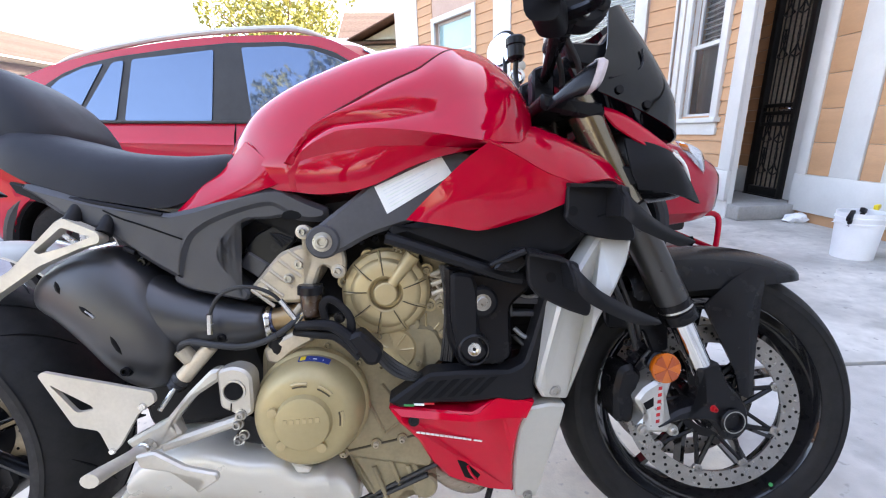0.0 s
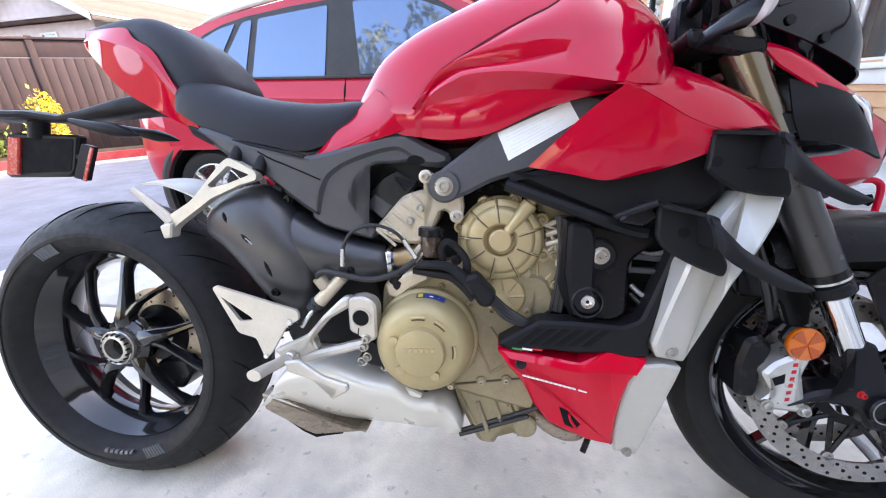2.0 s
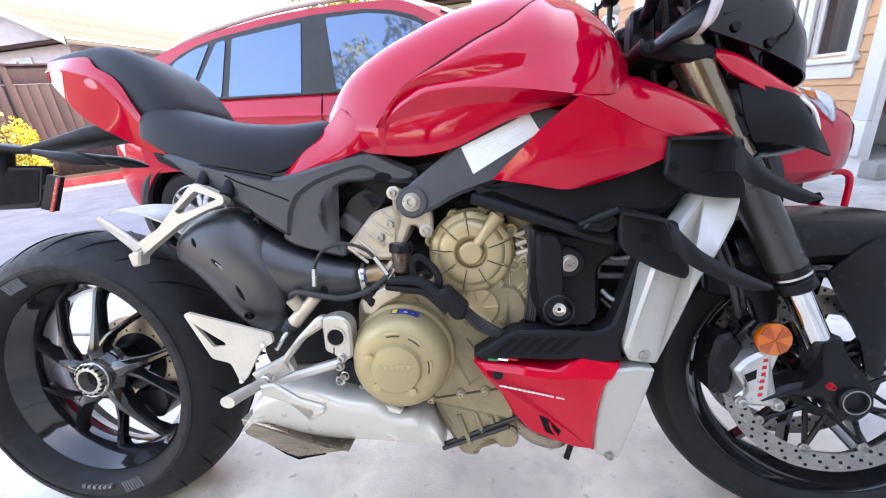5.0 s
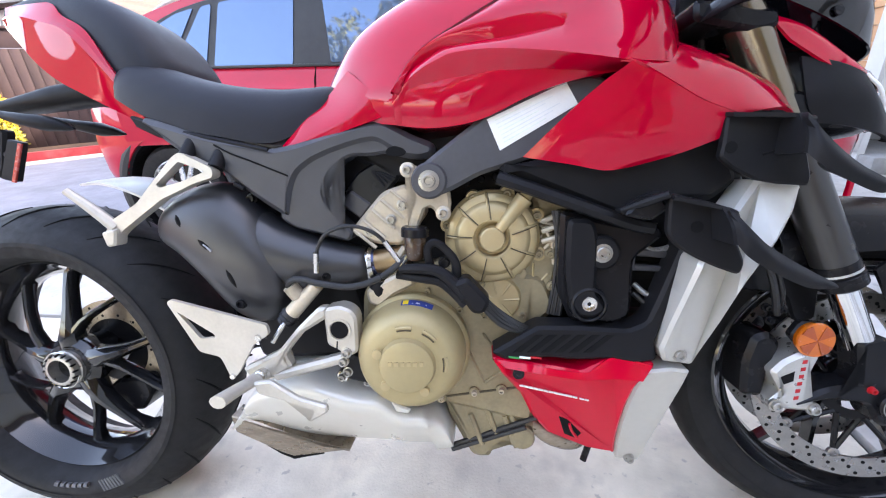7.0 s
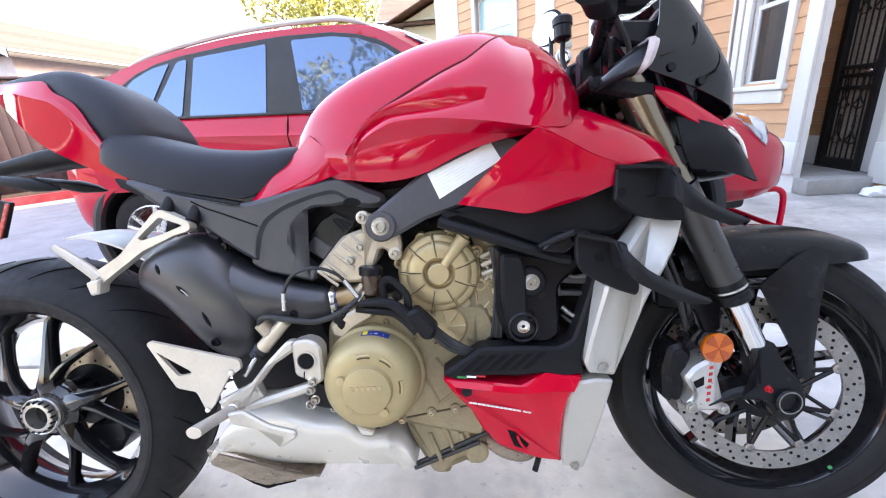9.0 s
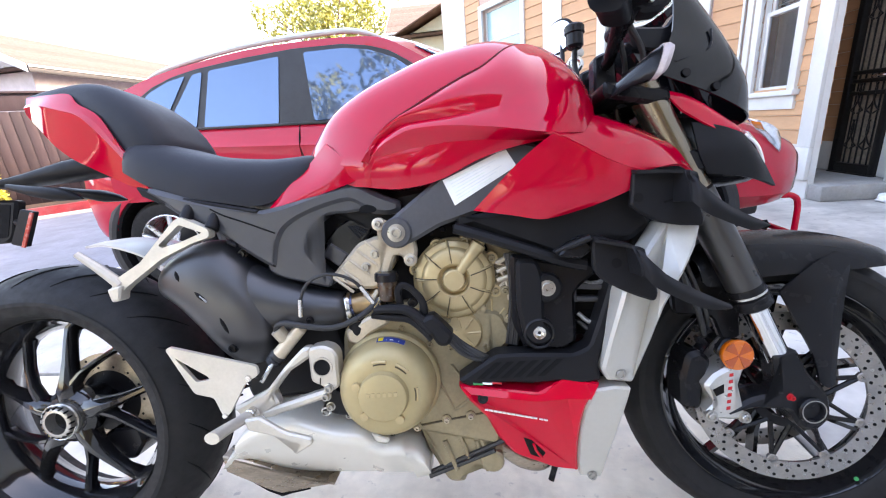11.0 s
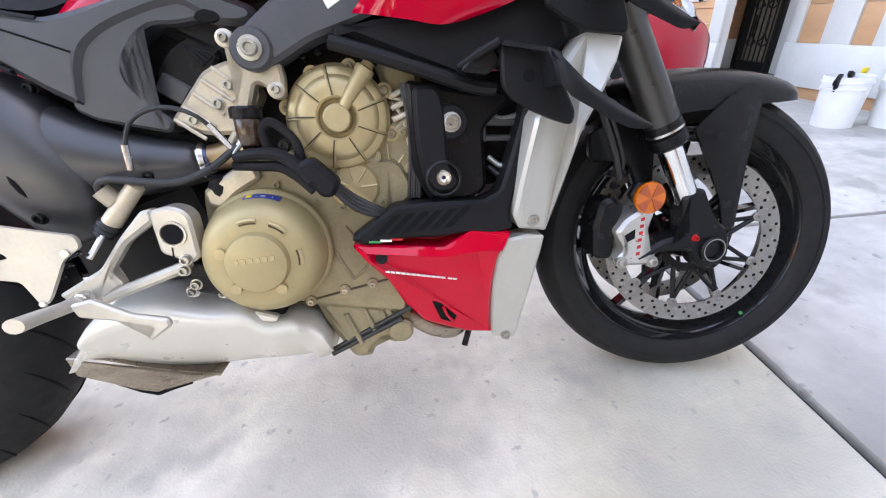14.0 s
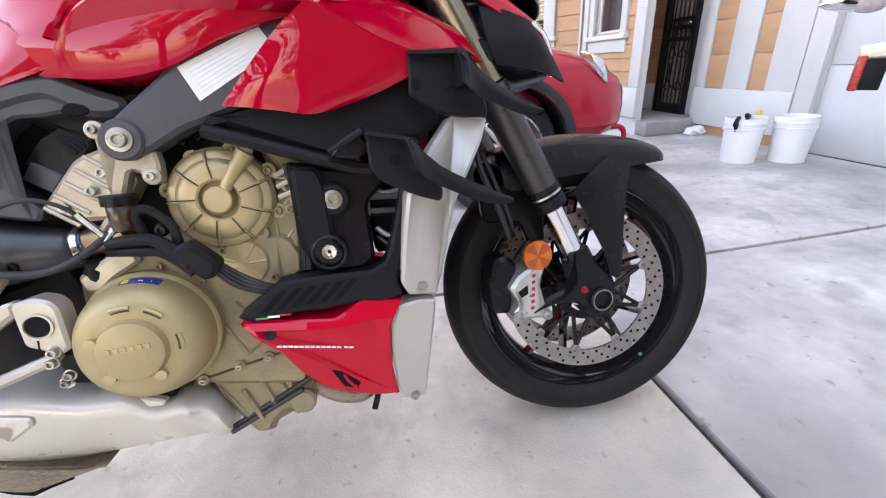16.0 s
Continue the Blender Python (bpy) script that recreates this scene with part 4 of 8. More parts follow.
    part("door_seam", tube([(-0.045, 0.056, 0.93), (-0.045, 0.008, 0.84), (-0.03, 0.010, 0.70), (-0.02, 0.006, 0.5), (-0.03, 0.014, 0.30)], 0.0035, 6, 5), BLACK_HOLE, c)
    for x in (0.14, -0.80):
        z = 0.862 - 0.055 * (x + 0.036)
        part("door_handle", tube([(x, 0.02, z - 0.036), (x + 0.02, -0.014, z - 0.034), (x + 0.14, -0.014, z - 0.040), (x + 0.165, 0.02, z - 0.045)], 0.011, 8, 4, flat=1.4), CAR_RED, c)
    for y0 in (0.20, 1.55):
        part("roof_rail", tube([(-1.02, y0, 1.238), (-0.90, y0, 1.285), (-0.672, y0, 1.331), (-0.374, y0, 1.369), (-0.08, y0, 1.388), (0.207, y0, 1.390), (0.32, y0, 1.374), (0.43, y0, 1.338)], [0.004, 0.012, 0.013, 0.013, 0.013, 0.013, 0.012, 0.004], 8, 8, flat=1.2), SILVER, c)
    part("rear_screen", patch([[(-1.255, -0.30, 1.0), (-1.27, -0.875, 1.0), (-1.255, -1.45, 1.0)], [(-1.10, -0.36, 1.225), (-1.11, -0.875, 1.235), (-1.10, -1.39, 1.225)]], 0.006, 6), CAR_GLASS, c)
    part("windscreen", patch([[(1.19, -0.2, 0.985), (1.34, -0.875, 0.99), (1.19, -1.55, 0.985)], [(0.60, -0.24, 1.292), (0.72, -0.875, 1.325), (0.60, -1.51, 1.292)]], 0.006, 6), CAR_GLASS, c)
    # lamps, grille, bumper bar
    for sg in (1, -1):
        def f(pts, off):
            return [[(x, -((y + off) if sg > 0 else 1.75 - y - off), z) for x, y, z in row] for row in pts]
        grid = [[(2.25, 0.080, 0.770), (2.32, 0.050, 0.745), (2.38, 0.055, 0.710), (2.43, 0.090, 0.660)],
                [(2.27, 0.052, 0.730), (2.33, 0.026, 0.695), (2.39, 0.036, 0.650), (2.43, 0.072, 0.605)],
                [(2.32, 0.042, 0.675), (2.36, 0.030, 0.635), (2.40, 0.045, 0.598), (2.43, 0.078, 0.565)]]
        lamp = part("headlight", patch(f(grid, 0.018), 0.004, 5), LENS, c, "swept clear headlight")
        part("lamp_bowl", patch(f(grid, 0.026), 0.004, 5), REFLECTOR_BOWL, lamp)
        part("marker_lens", patch(f([[(2.26, 0.066, 0.757), (2.30, 0.048, 0.744)], [(2.275, 0.056, 0.725), (2.315, 0.040, 0.706)]], 0.020), 0.004, 4), ORANGE, lamp)
    part("grille", box(2.50, 2.565, 0.62, 1.13, 0.44, 0.56, 0.02), CAR_TRIM, c)
    part("rear_light", moved(box(-0.03, 0.05, -0.03, 0.03, -0.09, 0.09, 0.02), pose(-1.37, 0.17, 0.80, 0, 0, 30)), RED_LENS, c)
    part("bumper_valance", box(2.2, 2.5, 0.3, 1.45, 0.21, 0.29, 0.03), CAR_TRIM, c)
    part("mirror", moved(lathe((0, 0, 0), (0, -1, 0.1), [(0, 0.03), (0.03, 0.06), (0.12, 0.075), (0.16, 0.05), (0.17, 0)], 20), pose(0.80, 0.05, 0.97)), CAR_RED, c)
    return c


car()
# red tubular guard standing by the car's nose
g = empty("wheel_chock_stand")
tagged(g, "red tubular steel stand in front of the car", "stand")
part("tube_frame", tube([(2.57, 1.75, 0.33), (2.63, 1.75, 0.325), (2.665, 1.75, 0.27), (2.67, 1.75, 0.06)], 0.016, 10, 6), RED_SATIN, g)
part("tube_frame", tube([(2.57, 2.3, 0.33), (2.63, 2.3, 0.325), (2.665, 2.3, 0.27), (2.67, 2.3, 0.06)], 0.016, 10, 6), RED_SATIN, g)
part("cross_bar", rod((2.67, 1.74, 0.10), (2.67, 2.31, 0.10), 0.016), RED_SATIN, g)
for yy in (1.75, 2.3):
    part("castor", lathe((2.67, yy - 0.015, 0.035), (0, 1, 0), [(0, 0.01), (0, 0.03), (0.005, 0.035), (0.025, 0.035), (0.03, 0.03), (0.03, 0.01)], 20), RUBBER, g)


# ---- a second two-wheeler, of which only the tail comes into view ----


def scooter():
    s = empty("scooter", pose(2.30, 0.29, 0))
    tagged(s, "second motorcycle's tail with chrome turn signal and red reflector, its white hull and wheels made up", "scooter")
    sig = part("turn_signal", moved(lathe((0, 0, 0), (0.55, -0.83, 0.06), [(-0.005, 0.0), (0.01, 0.012), (0.05, 0.024), (0.09, 0.028), (0.13, 0.024), (0.15, 0.0)], 20), pose(-0.055, 0.085, 0.825)), CHROME, s)
    part("amber_bulb", moved(lathe((0.033, -0.052, 0.0), (0.55, -0.83, 0.06), [(0.0, 0.020), (0.012, 0.026), (0.03, 0.0295), (0.05, 0.026), (0.055, 0.02)], 16), pose(-0.055, 0.085, 0.825)), BLINK_LENS, sig)
    part("stalk", tube([(0.03, -0.05, 0.83), (0.28, -0.28, 0.83), (0.55, -0.42, 0.80)], 0.012, 8, 4), BLACK, s)
    part("plate_bracket", moved(box(0.0, 0.62, -0.002, 0.002, -0.022, 0.022, 0.001), pose(0.0, -0.0, 0.705, 0, -9, -42)), STEEL, s)
    part("reflector_holder", moved(box(0.0, 0.045, -0.008, 0.008, -0.036, 0.036, 0.003), pose(0.0, -0.012, 0.665, 0, 2, -42)), BLACK, s)
    part("tail_reflector", moved(box(-0.012, 0.004, -0.012, 0.009, -0.040, 0.040, 0.003), pose(0.0, -0.012, 0.667, 0, 2, -42)), RED_LENS, s)
    # made-up hull and wheels, unseen past the picture's edge
    secs = []
    for i, (x, z0, z1, hw) in enumerate(((0.52, 0.62, 0.80, 0.05), (0.65, 0.50, 0.86, 0.12), (0.95, 0.38, 0.88, 0.16), (1.2, 0.30, 0.70, 0.15), (1.45, 0.28, 0.42, 0.16), (1.62, 0.3, 0.9, 0.14), (1.70, 0.45, 1.0, 0.06))):
        secs.append([(x, -0.45 + u * hw, (z0 + z1) / 2 + v * (z1 - z0) / 2) for u, v in sup(24, 0.6)])
    part("hull", loft(secs), GARAGE_WHITE, s)
    part("strut", tube([(0.55, -0.45, 0.7), (0.75, -0.45, 0.5), (0.8, -0.45, 0.22)], 0.03, 8, 4), BLACK, s)
    for x in (0.80, 1.75):
        part("wheel", lathe((x, -0.50, 0.225), (0, 1, 0), [(0, 0.13), (0.0, 0.19), (0.03, 0.222), (0.07, 0.222), (0.10, 0.19), (0.10, 0.13), (0.05, 0.125)], 32, closed=True), RUBBER, s)
        part("wheel_disc", lathe((x, -0.47, 0.225), (0, 1, 0), [(0, 0.0), (0, 0.13), (0.04, 0.13), (0.04, 0.0)], 24), RIM_SILVER, s)
    part("fork", tube([(1.62, -0.45, 0.95), (1.75, -0.52, 0.4), (1.75, -0.52, 0.225)], 0.02, 8, 4), BLACK, s)
    part("handlebar", tube([(1.58, -0.15, 1.02), (1.63, -0.45, 0.99), (1.58, -0.75, 1.02)], 0.014, 8, 5), BLACK, s)
    return s


scooter()

# ---- the motorcycle, leaning on its side stand ----
MOTO = empty("motorcycle", TILT @ pose(0, -0.01, 0, 0, 0, 3.5) @ pose(0, 0, 0, -13, 0, 0))
tagged(MOTO, "red naked sport motorcycle with black winglets on its side stand", "motorcycle")


def P(name, bm, material, parent=None, label="", smooth=35.0):
    return part(name, bm, material, parent or MOTO, label, smooth)


def socket_bolt(p, r=0.009, parent=None, d=(0, -1, 0), material=None):
    bm = lathe(p, d, [(-0.004, r * 1.35), (0.0, r * 1.35), (0.0005, r), (0.006, r), (0.007, r * 0.9), (0.007, r * 0.55), (0.003, r * 0.5), (0.003, 0)], 14)
    return P("bolt", bm, material or BOLT, parent)


# -- wheels --
def wheel(name, cx, h, w, R, tw, rim_r, rim_w, yaw, label, camber=0.0):
    """Rim with tyre; returns the rim, the pose for the wheel's other pieces."""
    m = pose(cx, -w, h, camber, 0, yaw)
    rc = tw / 2
    prof = []
    for k in range(-9, 10):
        u = k / 9
        prof.append((u * tw / 2 * (1.0 if abs(u) < 0.99 else 1.0), R - (1 - math.sqrt(max(1 - (u * 0.985) ** 2, 0))) * rc * 0.82))
    side = [(tw / 2 * 0.99, rim_r + 0.045), (tw / 2 * 0.955, rim_r + 0.018), (rim_w / 2 + 0.004, rim_r + 0.003), (rim_w / 2 - 0.004, rim_r - 0.004)]
    prof = [(-s, r) for s, r in side[::-1]] + prof + side
    rim_prof = [(-rim_w / 2, rim_r + 0.004), (-rim_w / 2 - 0.004, rim_r - 0.003), (-rim_w / 2 + 0.006, rim_r - 0.010), (-rim_w / 2 + 0.022, rim_r - 0.020), (-rim_w * 0.2, rim_r - 0.032), (0, rim_r - 0.036),
                (rim_w * 0.2, rim_r - 0.032), (rim_w / 2 - 0.022, rim_r - 0.020), (rim_w / 2 - 0.006, rim_r - 0.010), (rim_w / 2 + 0.004, rim_r - 0.003), (rim_w / 2, rim_r + 0.004), (0, rim_r - 0.022)]
    rim = P(name, moved(lathe((0, 0, 0), (0, -1, 0), rim_prof, 72, closed=True), m), GLOSS_BLACK, label=label)
    P("tyre", moved(lathe((0, 0, 0), (0, -1, 0), prof + [(0.0, rim_r - 0.012)], 96, closed=True), m), RUBBER, rim, "worn black road tyre", 60)
    return rim, m


def disc(parent, m, w, r0, r1, material, holes, rows, thick=0.005):
    d = P("brake_disc", moved(lathe((0, -w, 0), (0, -1, 0), [(0, r0), (0, r1), (thick, r1), (thick, r0)], 72, closed=True), m), material, parent, "drilled steel brake disc", 30)
    # black pegs paint the shade of the holes; the disc is not pierced
    bm = bmesh.new()
    for i in range(holes):
        for j in range(rows):
            a0 = 2 * math.pi * (i + j / rows) / holes
            r = r0 + (r1 - r0) * (0.2 + 0.6 * j / max(rows - 1, 1))
            lathe((math.cos(a0) * r, -w - thick - 0.0004, math.sin(a0) * r), (0, 1, 0), [(0, 0.0032), (thick + 0.0008, 0.0032)], 8, bm)
    tagged(P("drilled_hole", moved(bm, m), BLACK_HOLE, d), "drilled holes of the brake disc", kind="stuff")
    return d


rw, rm = wheel("rear_wheel", 0.000, 0.317, 0.006, 0.334, 0.206, 0.227, 0.120, 0, "gloss black forged rear wheel")
rmr = rm
rm = pose(0.000, -0.001, 0.317)


def spoke_bar(points, name="spoke"):
    """A forged spoke through (radius, angle, w, half width, half depth), with a crowned outer face."""
    sec = []
    for r, a1, w, hw_, hd in points:
        c0 = Vector((math.cos(a1) * r, -w, math.sin(a1) * r))
        tdir = Vector((-math.sin(a1), 0, math.cos(a1)))
        sec.append([c0 + tdir * u * hw_ + Vector((0, v * hd, 0)) for u, v in ((1, 1.2), (-1, 1.2), (-0.92, -0.35), (-0.35, -1.0), (0.35, -1.0), (0.92, -0.35))])
    return P(name, moved(loft(sec), rm), GLOSS_BLACK, rw, smooth=40)


for k in range(5):
    a1 = 2 * math.pi * k / 5 + 1.50
    spoke_bar([(0.030, a1 + 0.10, 0.040, 0.026, 0.018), (0.060, a1 + 0.05, 0.046, 0.022, 0.016), (0.090, a1, 0.044, 0.016, 0.014), (0.125, a1 + 0.01, 0.037, 0.0115, 0.012), (0.165, a1 + 0.03, 0.028, 0.0095, 0.011), (0.200, a1 + 0.04, 0.014, 0.0125, 0.014)])
    spoke_bar([(0.074, a1 - 0.12, 0.043, 0.011, 0.011), (0.105, a1 - 0.30, 0.040, 0.0085, 0.010), (0.140, a1 - 0.47, 0.033, 0.0075, 0.010), (0.172, a1 - 0.58, 0.025, 0.0080, 0.010), (0.200, a1 - 0.645, 0.014, 0.0110, 0.013)], "spoke_branch")
P("hub", moved(lathe((0, 0, 0), (0, -1, 0), [(-0.06, 0.045), (0.0, 0.05), (0.03, 0.062), (0.045, 0.06), (0.056, 0.048), (0.058, 0.03)], 40), rm), GLOSS_BLACK, rw)
nut = P("axle_nut", moved(lathe((0, 0, 0), (0, -1, 0), [(0.05, 0.038), (0.064, 0.038), (0.066, 0.035), (0.077, 0.033), (0.079, 0.030), (0.079, 0.0245), (0.05, 0.0225)], 48), rm), BOLT, rw, "castellated steel axle nut")
P("axle_bore", moved(lathe((0, 0, 0), (0, -1, 0), [(0.058, 0.0236), (0.055, 0.0)], 24), rm), BLACK_HOLE, nut)
for k in range(16):
    a0 = 2 * math.pi * k / 16
    P("nut_slot", moved(rod((math.cos(a0) * 0.033, -0.070, math.sin(a0) * 0.033), (math.cos(a0) * 0.033, -0.0802, math.sin(a0) * 0.033), 0.0022, seg=6), rm), BLACK_HOLE, nut)
P("retaining_clip", moved(tube([(math.cos(k) * 0.039, -0.073, math.sin(k) * 0.039) for k in np.linspace(1.2, 6.0, 14)], 0.0016, 6, 2), rm), STEEL, nut)
disc(rw, rm @ pose(0.03, 0, -0.0), -0.03, 0.075, 0.118, REAR_DISC, 14, 2)
P("disc_carrier", moved(lathe((0.03, 0.03, 0), (0, -1, 0), [(0, 0.03), (0, 0.08), (0.004, 0.08), (0.004, 0.03)], 32, closed=True), rm), BLACK_SATIN, rw)
P("rear_caliper", moved(plate(rounded([(0.02, -0.13), (0.10, -0.13), (0.13, -0.09), (0.12, -0.05), (0.05, -0.055), (0.02, -0.08)], 0.01), -0.06, 0.01, 0.006), rm), BLACK_SATIN, label="black rear brake caliper")
# raised sidewall marks
rm = rmr
for k in range(7):
    a0 = -0.98 + k * 0.03
    for sg, base_a in ((1, a0 - 0.32), (1, a0 + 2.85)):
        r0, r1 = 0.238, 0.262
        p0, p1 = (math.cos(base_a) * r0, -0.0975, math.sin(base_a) * r0), (math.cos(base_a + 0.03) * r1, -0.1015, math.sin(base_a + 0.03) * r1)
        P("sidewall_mark", moved(rod(p0, p1, 0.0026, seg=6), rm), TYRE_PRINT, rw)
for k in range(6):
    a0 = -1.72 + k * 0.055
    r0 = 0.243
    P("sidewall_mark", moved(rod((math.cos(a0) * r0, -0.0985, math.sin(a0) * r0), (math.cos(a0 + 0.035) * r0, -0.0985, math.sin(a0 + 0.035) * r0), 0.0055, seg=6), rm), TYRE_PRINT, rw)
# tread grooves of the rear tyre
for k in range(22):
    a0 = 2 * math.pi * k / 22
    for sg in (1, -1):
        pts = []
        for j in range(5):
            u = 0.12 + 0.17 * j
            a1 = a0 + 0.20 * j / 4 * 1.3 + (0.14 if sg < 0 else 0)
            rr = 0.334 - (1 - math.sqrt(1 - (u * 0.985) ** 2)) * 0.103 * 0.82 + 0.0006
            pts.append((math.cos(a1) * rr, -sg * u * 0.103, math.sin(a1) * rr))
        P("tread_groove", moved(tube(pts, [0.0006, 0.0022, 0.0024, 0.002, 0.0006], 5, 2), rm), BLACK_HOLE, rw)

FX, FW, FH, FYAW = 1.514, 0.009, 0.2945, -8.7
fw, fm = wheel("front_wheel", FX, FH, FW, 0.2945, 0.117, 0.221, 0.094, FYAW, "gloss black forged front wheel", -2.9)
for k in range(5):
    ang = 2 * math.pi * k / 5 + 0.5
    for sg in (-1, 1):
        sec = []
        for r, f in ((0.045, 0.0), (0.10, 0.35), (0.155, 0.75), (0.196, 1.0)):
            a1 = ang + sg * (0.05 + 0.20 * f)
            c0 = Vector((math.cos(a1) * r, -0.005, math.sin(a1) * r))
            tdir = Vector((-math.sin(a1), 0, math.cos(a1)))
            sec.append([c0 + tdir * u * 0.0065 + Vector((0, v * 0.012, 0)) for u, v in ((1, 1), (-1, 1), (-0.6, -1), (0.6, -1))])
        P("spoke", moved(loft(sec), fm), GLOSS_BLACK, fw, smooth=40)
P("hub", moved(lathe((0, 0, 0), (0, -1, 0), [(-0.05, 0.035), (-0.03, 0.042), (0.03, 0.042), (0.05, 0.035)], 32), fm), GLOSS_BLACK, fw)
for w in (0.062, -0.067):
    d = disc(fw, fm, w, 0.131, 0.166, DISC, 30, 3)
    P("disc_carrier", moved(lathe((0, -w + 0.002, 0), (0, -1, 0), [(0, 0.045), (0, 0.062), (0.004, 0.062), (0.004, 0.045)], 32, closed=True), fm), BLACK_SATIN, d)
    for k in range(9):
        a0 = 2 * math.pi * k / 9 + 0.3
        for sg in (-0.1, 0.1):
            P("carrier_arm", moved(rod((math.cos(a0 + sg * 3) * 0.058, -w, math.sin(a0 + sg * 3) * 0.058), (math.cos(a0) * 0.126, -w, math.sin(a0) * 0.126), 0.0045, seg=6), fm), BLACK_SATIN, d)
        P("bobbin", moved(lathe((math.cos(a0) * 0.129, -w + 0.002, math.sin(a0) * 0.129), (0, -1, 0), [(0, 0.009), (0.006, 0.009), (0.007, 0.0075), (0.007, 0.004), (0.005, 0.0035), (0.005, 0)], 16), fm), DISC, d)
P("valve_mark", moved(lathe((0.118, -0.052, -0.166), (0, -1, 0), [(0, 0.004), (0.002, 0.004)], 10), fm), GREEN_PRINT, fw)

# -- front fork, right and left --
def fork(sgn):
    L = P("fork_tube", rod(B(1.225, 0.108, 0.905), B(1.316, 0.108, 0.710), 0.0285, seg=28), GOLD_TUBE, label="bronze and grey upside-down fork leg")
    P("lower_tube", rod(B(1.318, 0.108, 0.706), B(1.408, 0.108, 0.515), 0.0300, 0.0295, 28), DARK_TUBE, L)
    P("seal_ring", lathe(B(1.400, 0.108, 0.530), B(0.0975, 0, -0.205), [(0, 0.0305), (0.003, 0.0315), (0.018, 0.0315), (0.020, 0.0295), (0.022, 0.0325), (0.040, 0.0325), (0.044, 0.028), (0.046, 0.024)], 28), BLACK_SATIN, L)
    P("seal_band", lathe(B(1.4055, 0.108, 0.519), B(0.0975, 0, -0.205), [(0, 0.0322), (0.004, 0.0322)], 28), STEEL, L)
    P("chrome_slider", rod(B(1.413, 0.108, 0.50), B(1.464, 0.108, 0.382), 0.0205, seg=28), CHROME, L)
    foot = P("axle_lug", plate([(1.438, 0.405), (1.478, 0.415), (1.50, 0.365), (1.535, 0.325), (1.54, 0.28), (1.515, 0.255), (1.485, 0.262), (1.465, 0.30), (1.405, 0.305), (1.36, 0.292), (1.355, 0.30), (1.40, 0.325), (1.45, 0.335)], 0.088, 0.13, 0.006, 0.012), BLACK_SATIN, L)
    P("axle_end", lathe(B(1.500, 0.12, 0.300), (0, -1, 0), [(0, 0.0235), (0.016, 0.0235), (0.019, 0.021), (0.019, 0.017), (0.012, 0.016), (0.010, 0)], 28), BLACK_SATIN, foot)
    P("axle_ring", lathe(B(1.500, 0.1395, 0.300), (0, -1, 0), [(0, 0.0195), (0.0008, 0.0195), (0.0008, 0.0212), (0, 0.0212)], 28, closed=True), BOLT, foot)
    socket_bolt(B(1.466, 0.130, 0.325), 0.005, foot, material=RED_PRINT)
    return L


right_fork = fork(1)
# left leg: the same pieces on the other side
def mirror_part(ob, parent=None):
    me = ob.data.copy()
    for v in me.vertices:
        v.co.y = -v.co.y
    me.flip_normals()
    o = new(ob.name.split(".")[0], me)
    o.parent = parent or MOTO
    for key in ("label",):
        if key in ob:
            o[key] = ob[key]
    for ch in ob.children:
        mirror_part(ch, o)
    return o


mirror_part(right_fork)
P("lower_clamp", plate([(1.20, 0.80), (1.33, 0.775), (1.335, 0.745), (1.30, 0.735), (1.21, 0.76)], -0.135, 0.135, 0.006, 0.012), BLACK_SATIN)
P("upper_clamp", plate([(1.155, 0.905), (1.265, 0.885), (1.268, 0.865), (1.24, 0.858), (1.155, 0.878)], -0.138, 0.138, 0.006, 0.008), BLACK_SATIN)
P("steering_head", rod(B(1.19, 0, 0.895), B(1.275, 0, 0.72), 0.036, seg=24), BLACK_SATIN)
P("radiator_frame", plate([(1.215, 0.69), (1.255, 0.68), (1.165, 0.40), (1.135, 0.290), (1.105, 0.295)], -0.12, 0.12, 0.004), BLACK)
# front mudguard
rows = []
for w, drop in ((-0.096, 0.078), (-0.093, 0.046), (-0.077, 0.020), (-0.042, 0.005), (0.0, 0.0), (0.042, 0.005), (0.077, 0.020), (0.093, 0.046), (0.096, 0.078)):
    k = abs(w) / 0.096
    rows.append([(1.325 + 0.01 * k, w, 0.585 - drop * 0.6), (1.355, w, 0.606 - drop), (1.44, w, 0.618 - drop), (1.533, w, 0.617 - drop * 0.95), (1.627, w * 0.95, 0.602 - drop * 0.75), (1.693, w * 0.72, 0.576 - drop * 0.42), (1.744 - 0.045 * k, w * 0.22, 0.548 - drop * 0.10)])
guard = P("front_mudguard", patch(rows, 0.004, 5), BLACK_SATIN, label="satin black front mudguard", smooth=60)
fin = P("mudguard_blade", patch([[(1.471, 0.100, 0.512), (1.497, 0.101, 0.536), (1.529, 0.100, 0.560), (1.572, 0.095, 0.580)],
                                 [(1.484, 0.104, 0.480), (1.520, 0.110, 0.500), (1.555, 0.110, 0.520), (1.592, 0.099, 0.560)],
                                 [(1.508, 0.104, 0.430), (1.532, 0.108, 0.440), (1.556, 0.108, 0.450), (1.581, 0.103, 0.495)],
                                 [(1.530, 0.102, 0.384), (1.545, 0.105, 0.388), (1.560, 0.105, 0.395), (1.574, 0.102, 0.425)],
                                 [(1.543, 0.100, 0.334), (1.552, 0.101, 0.326), (1.560, 0.101, 0.324), (1.569, 0.100, 0.330)]], 0.008, 4), BLACK_SATIN, label="black blade of the mudguard", smooth=45)
mirror_part(fin)
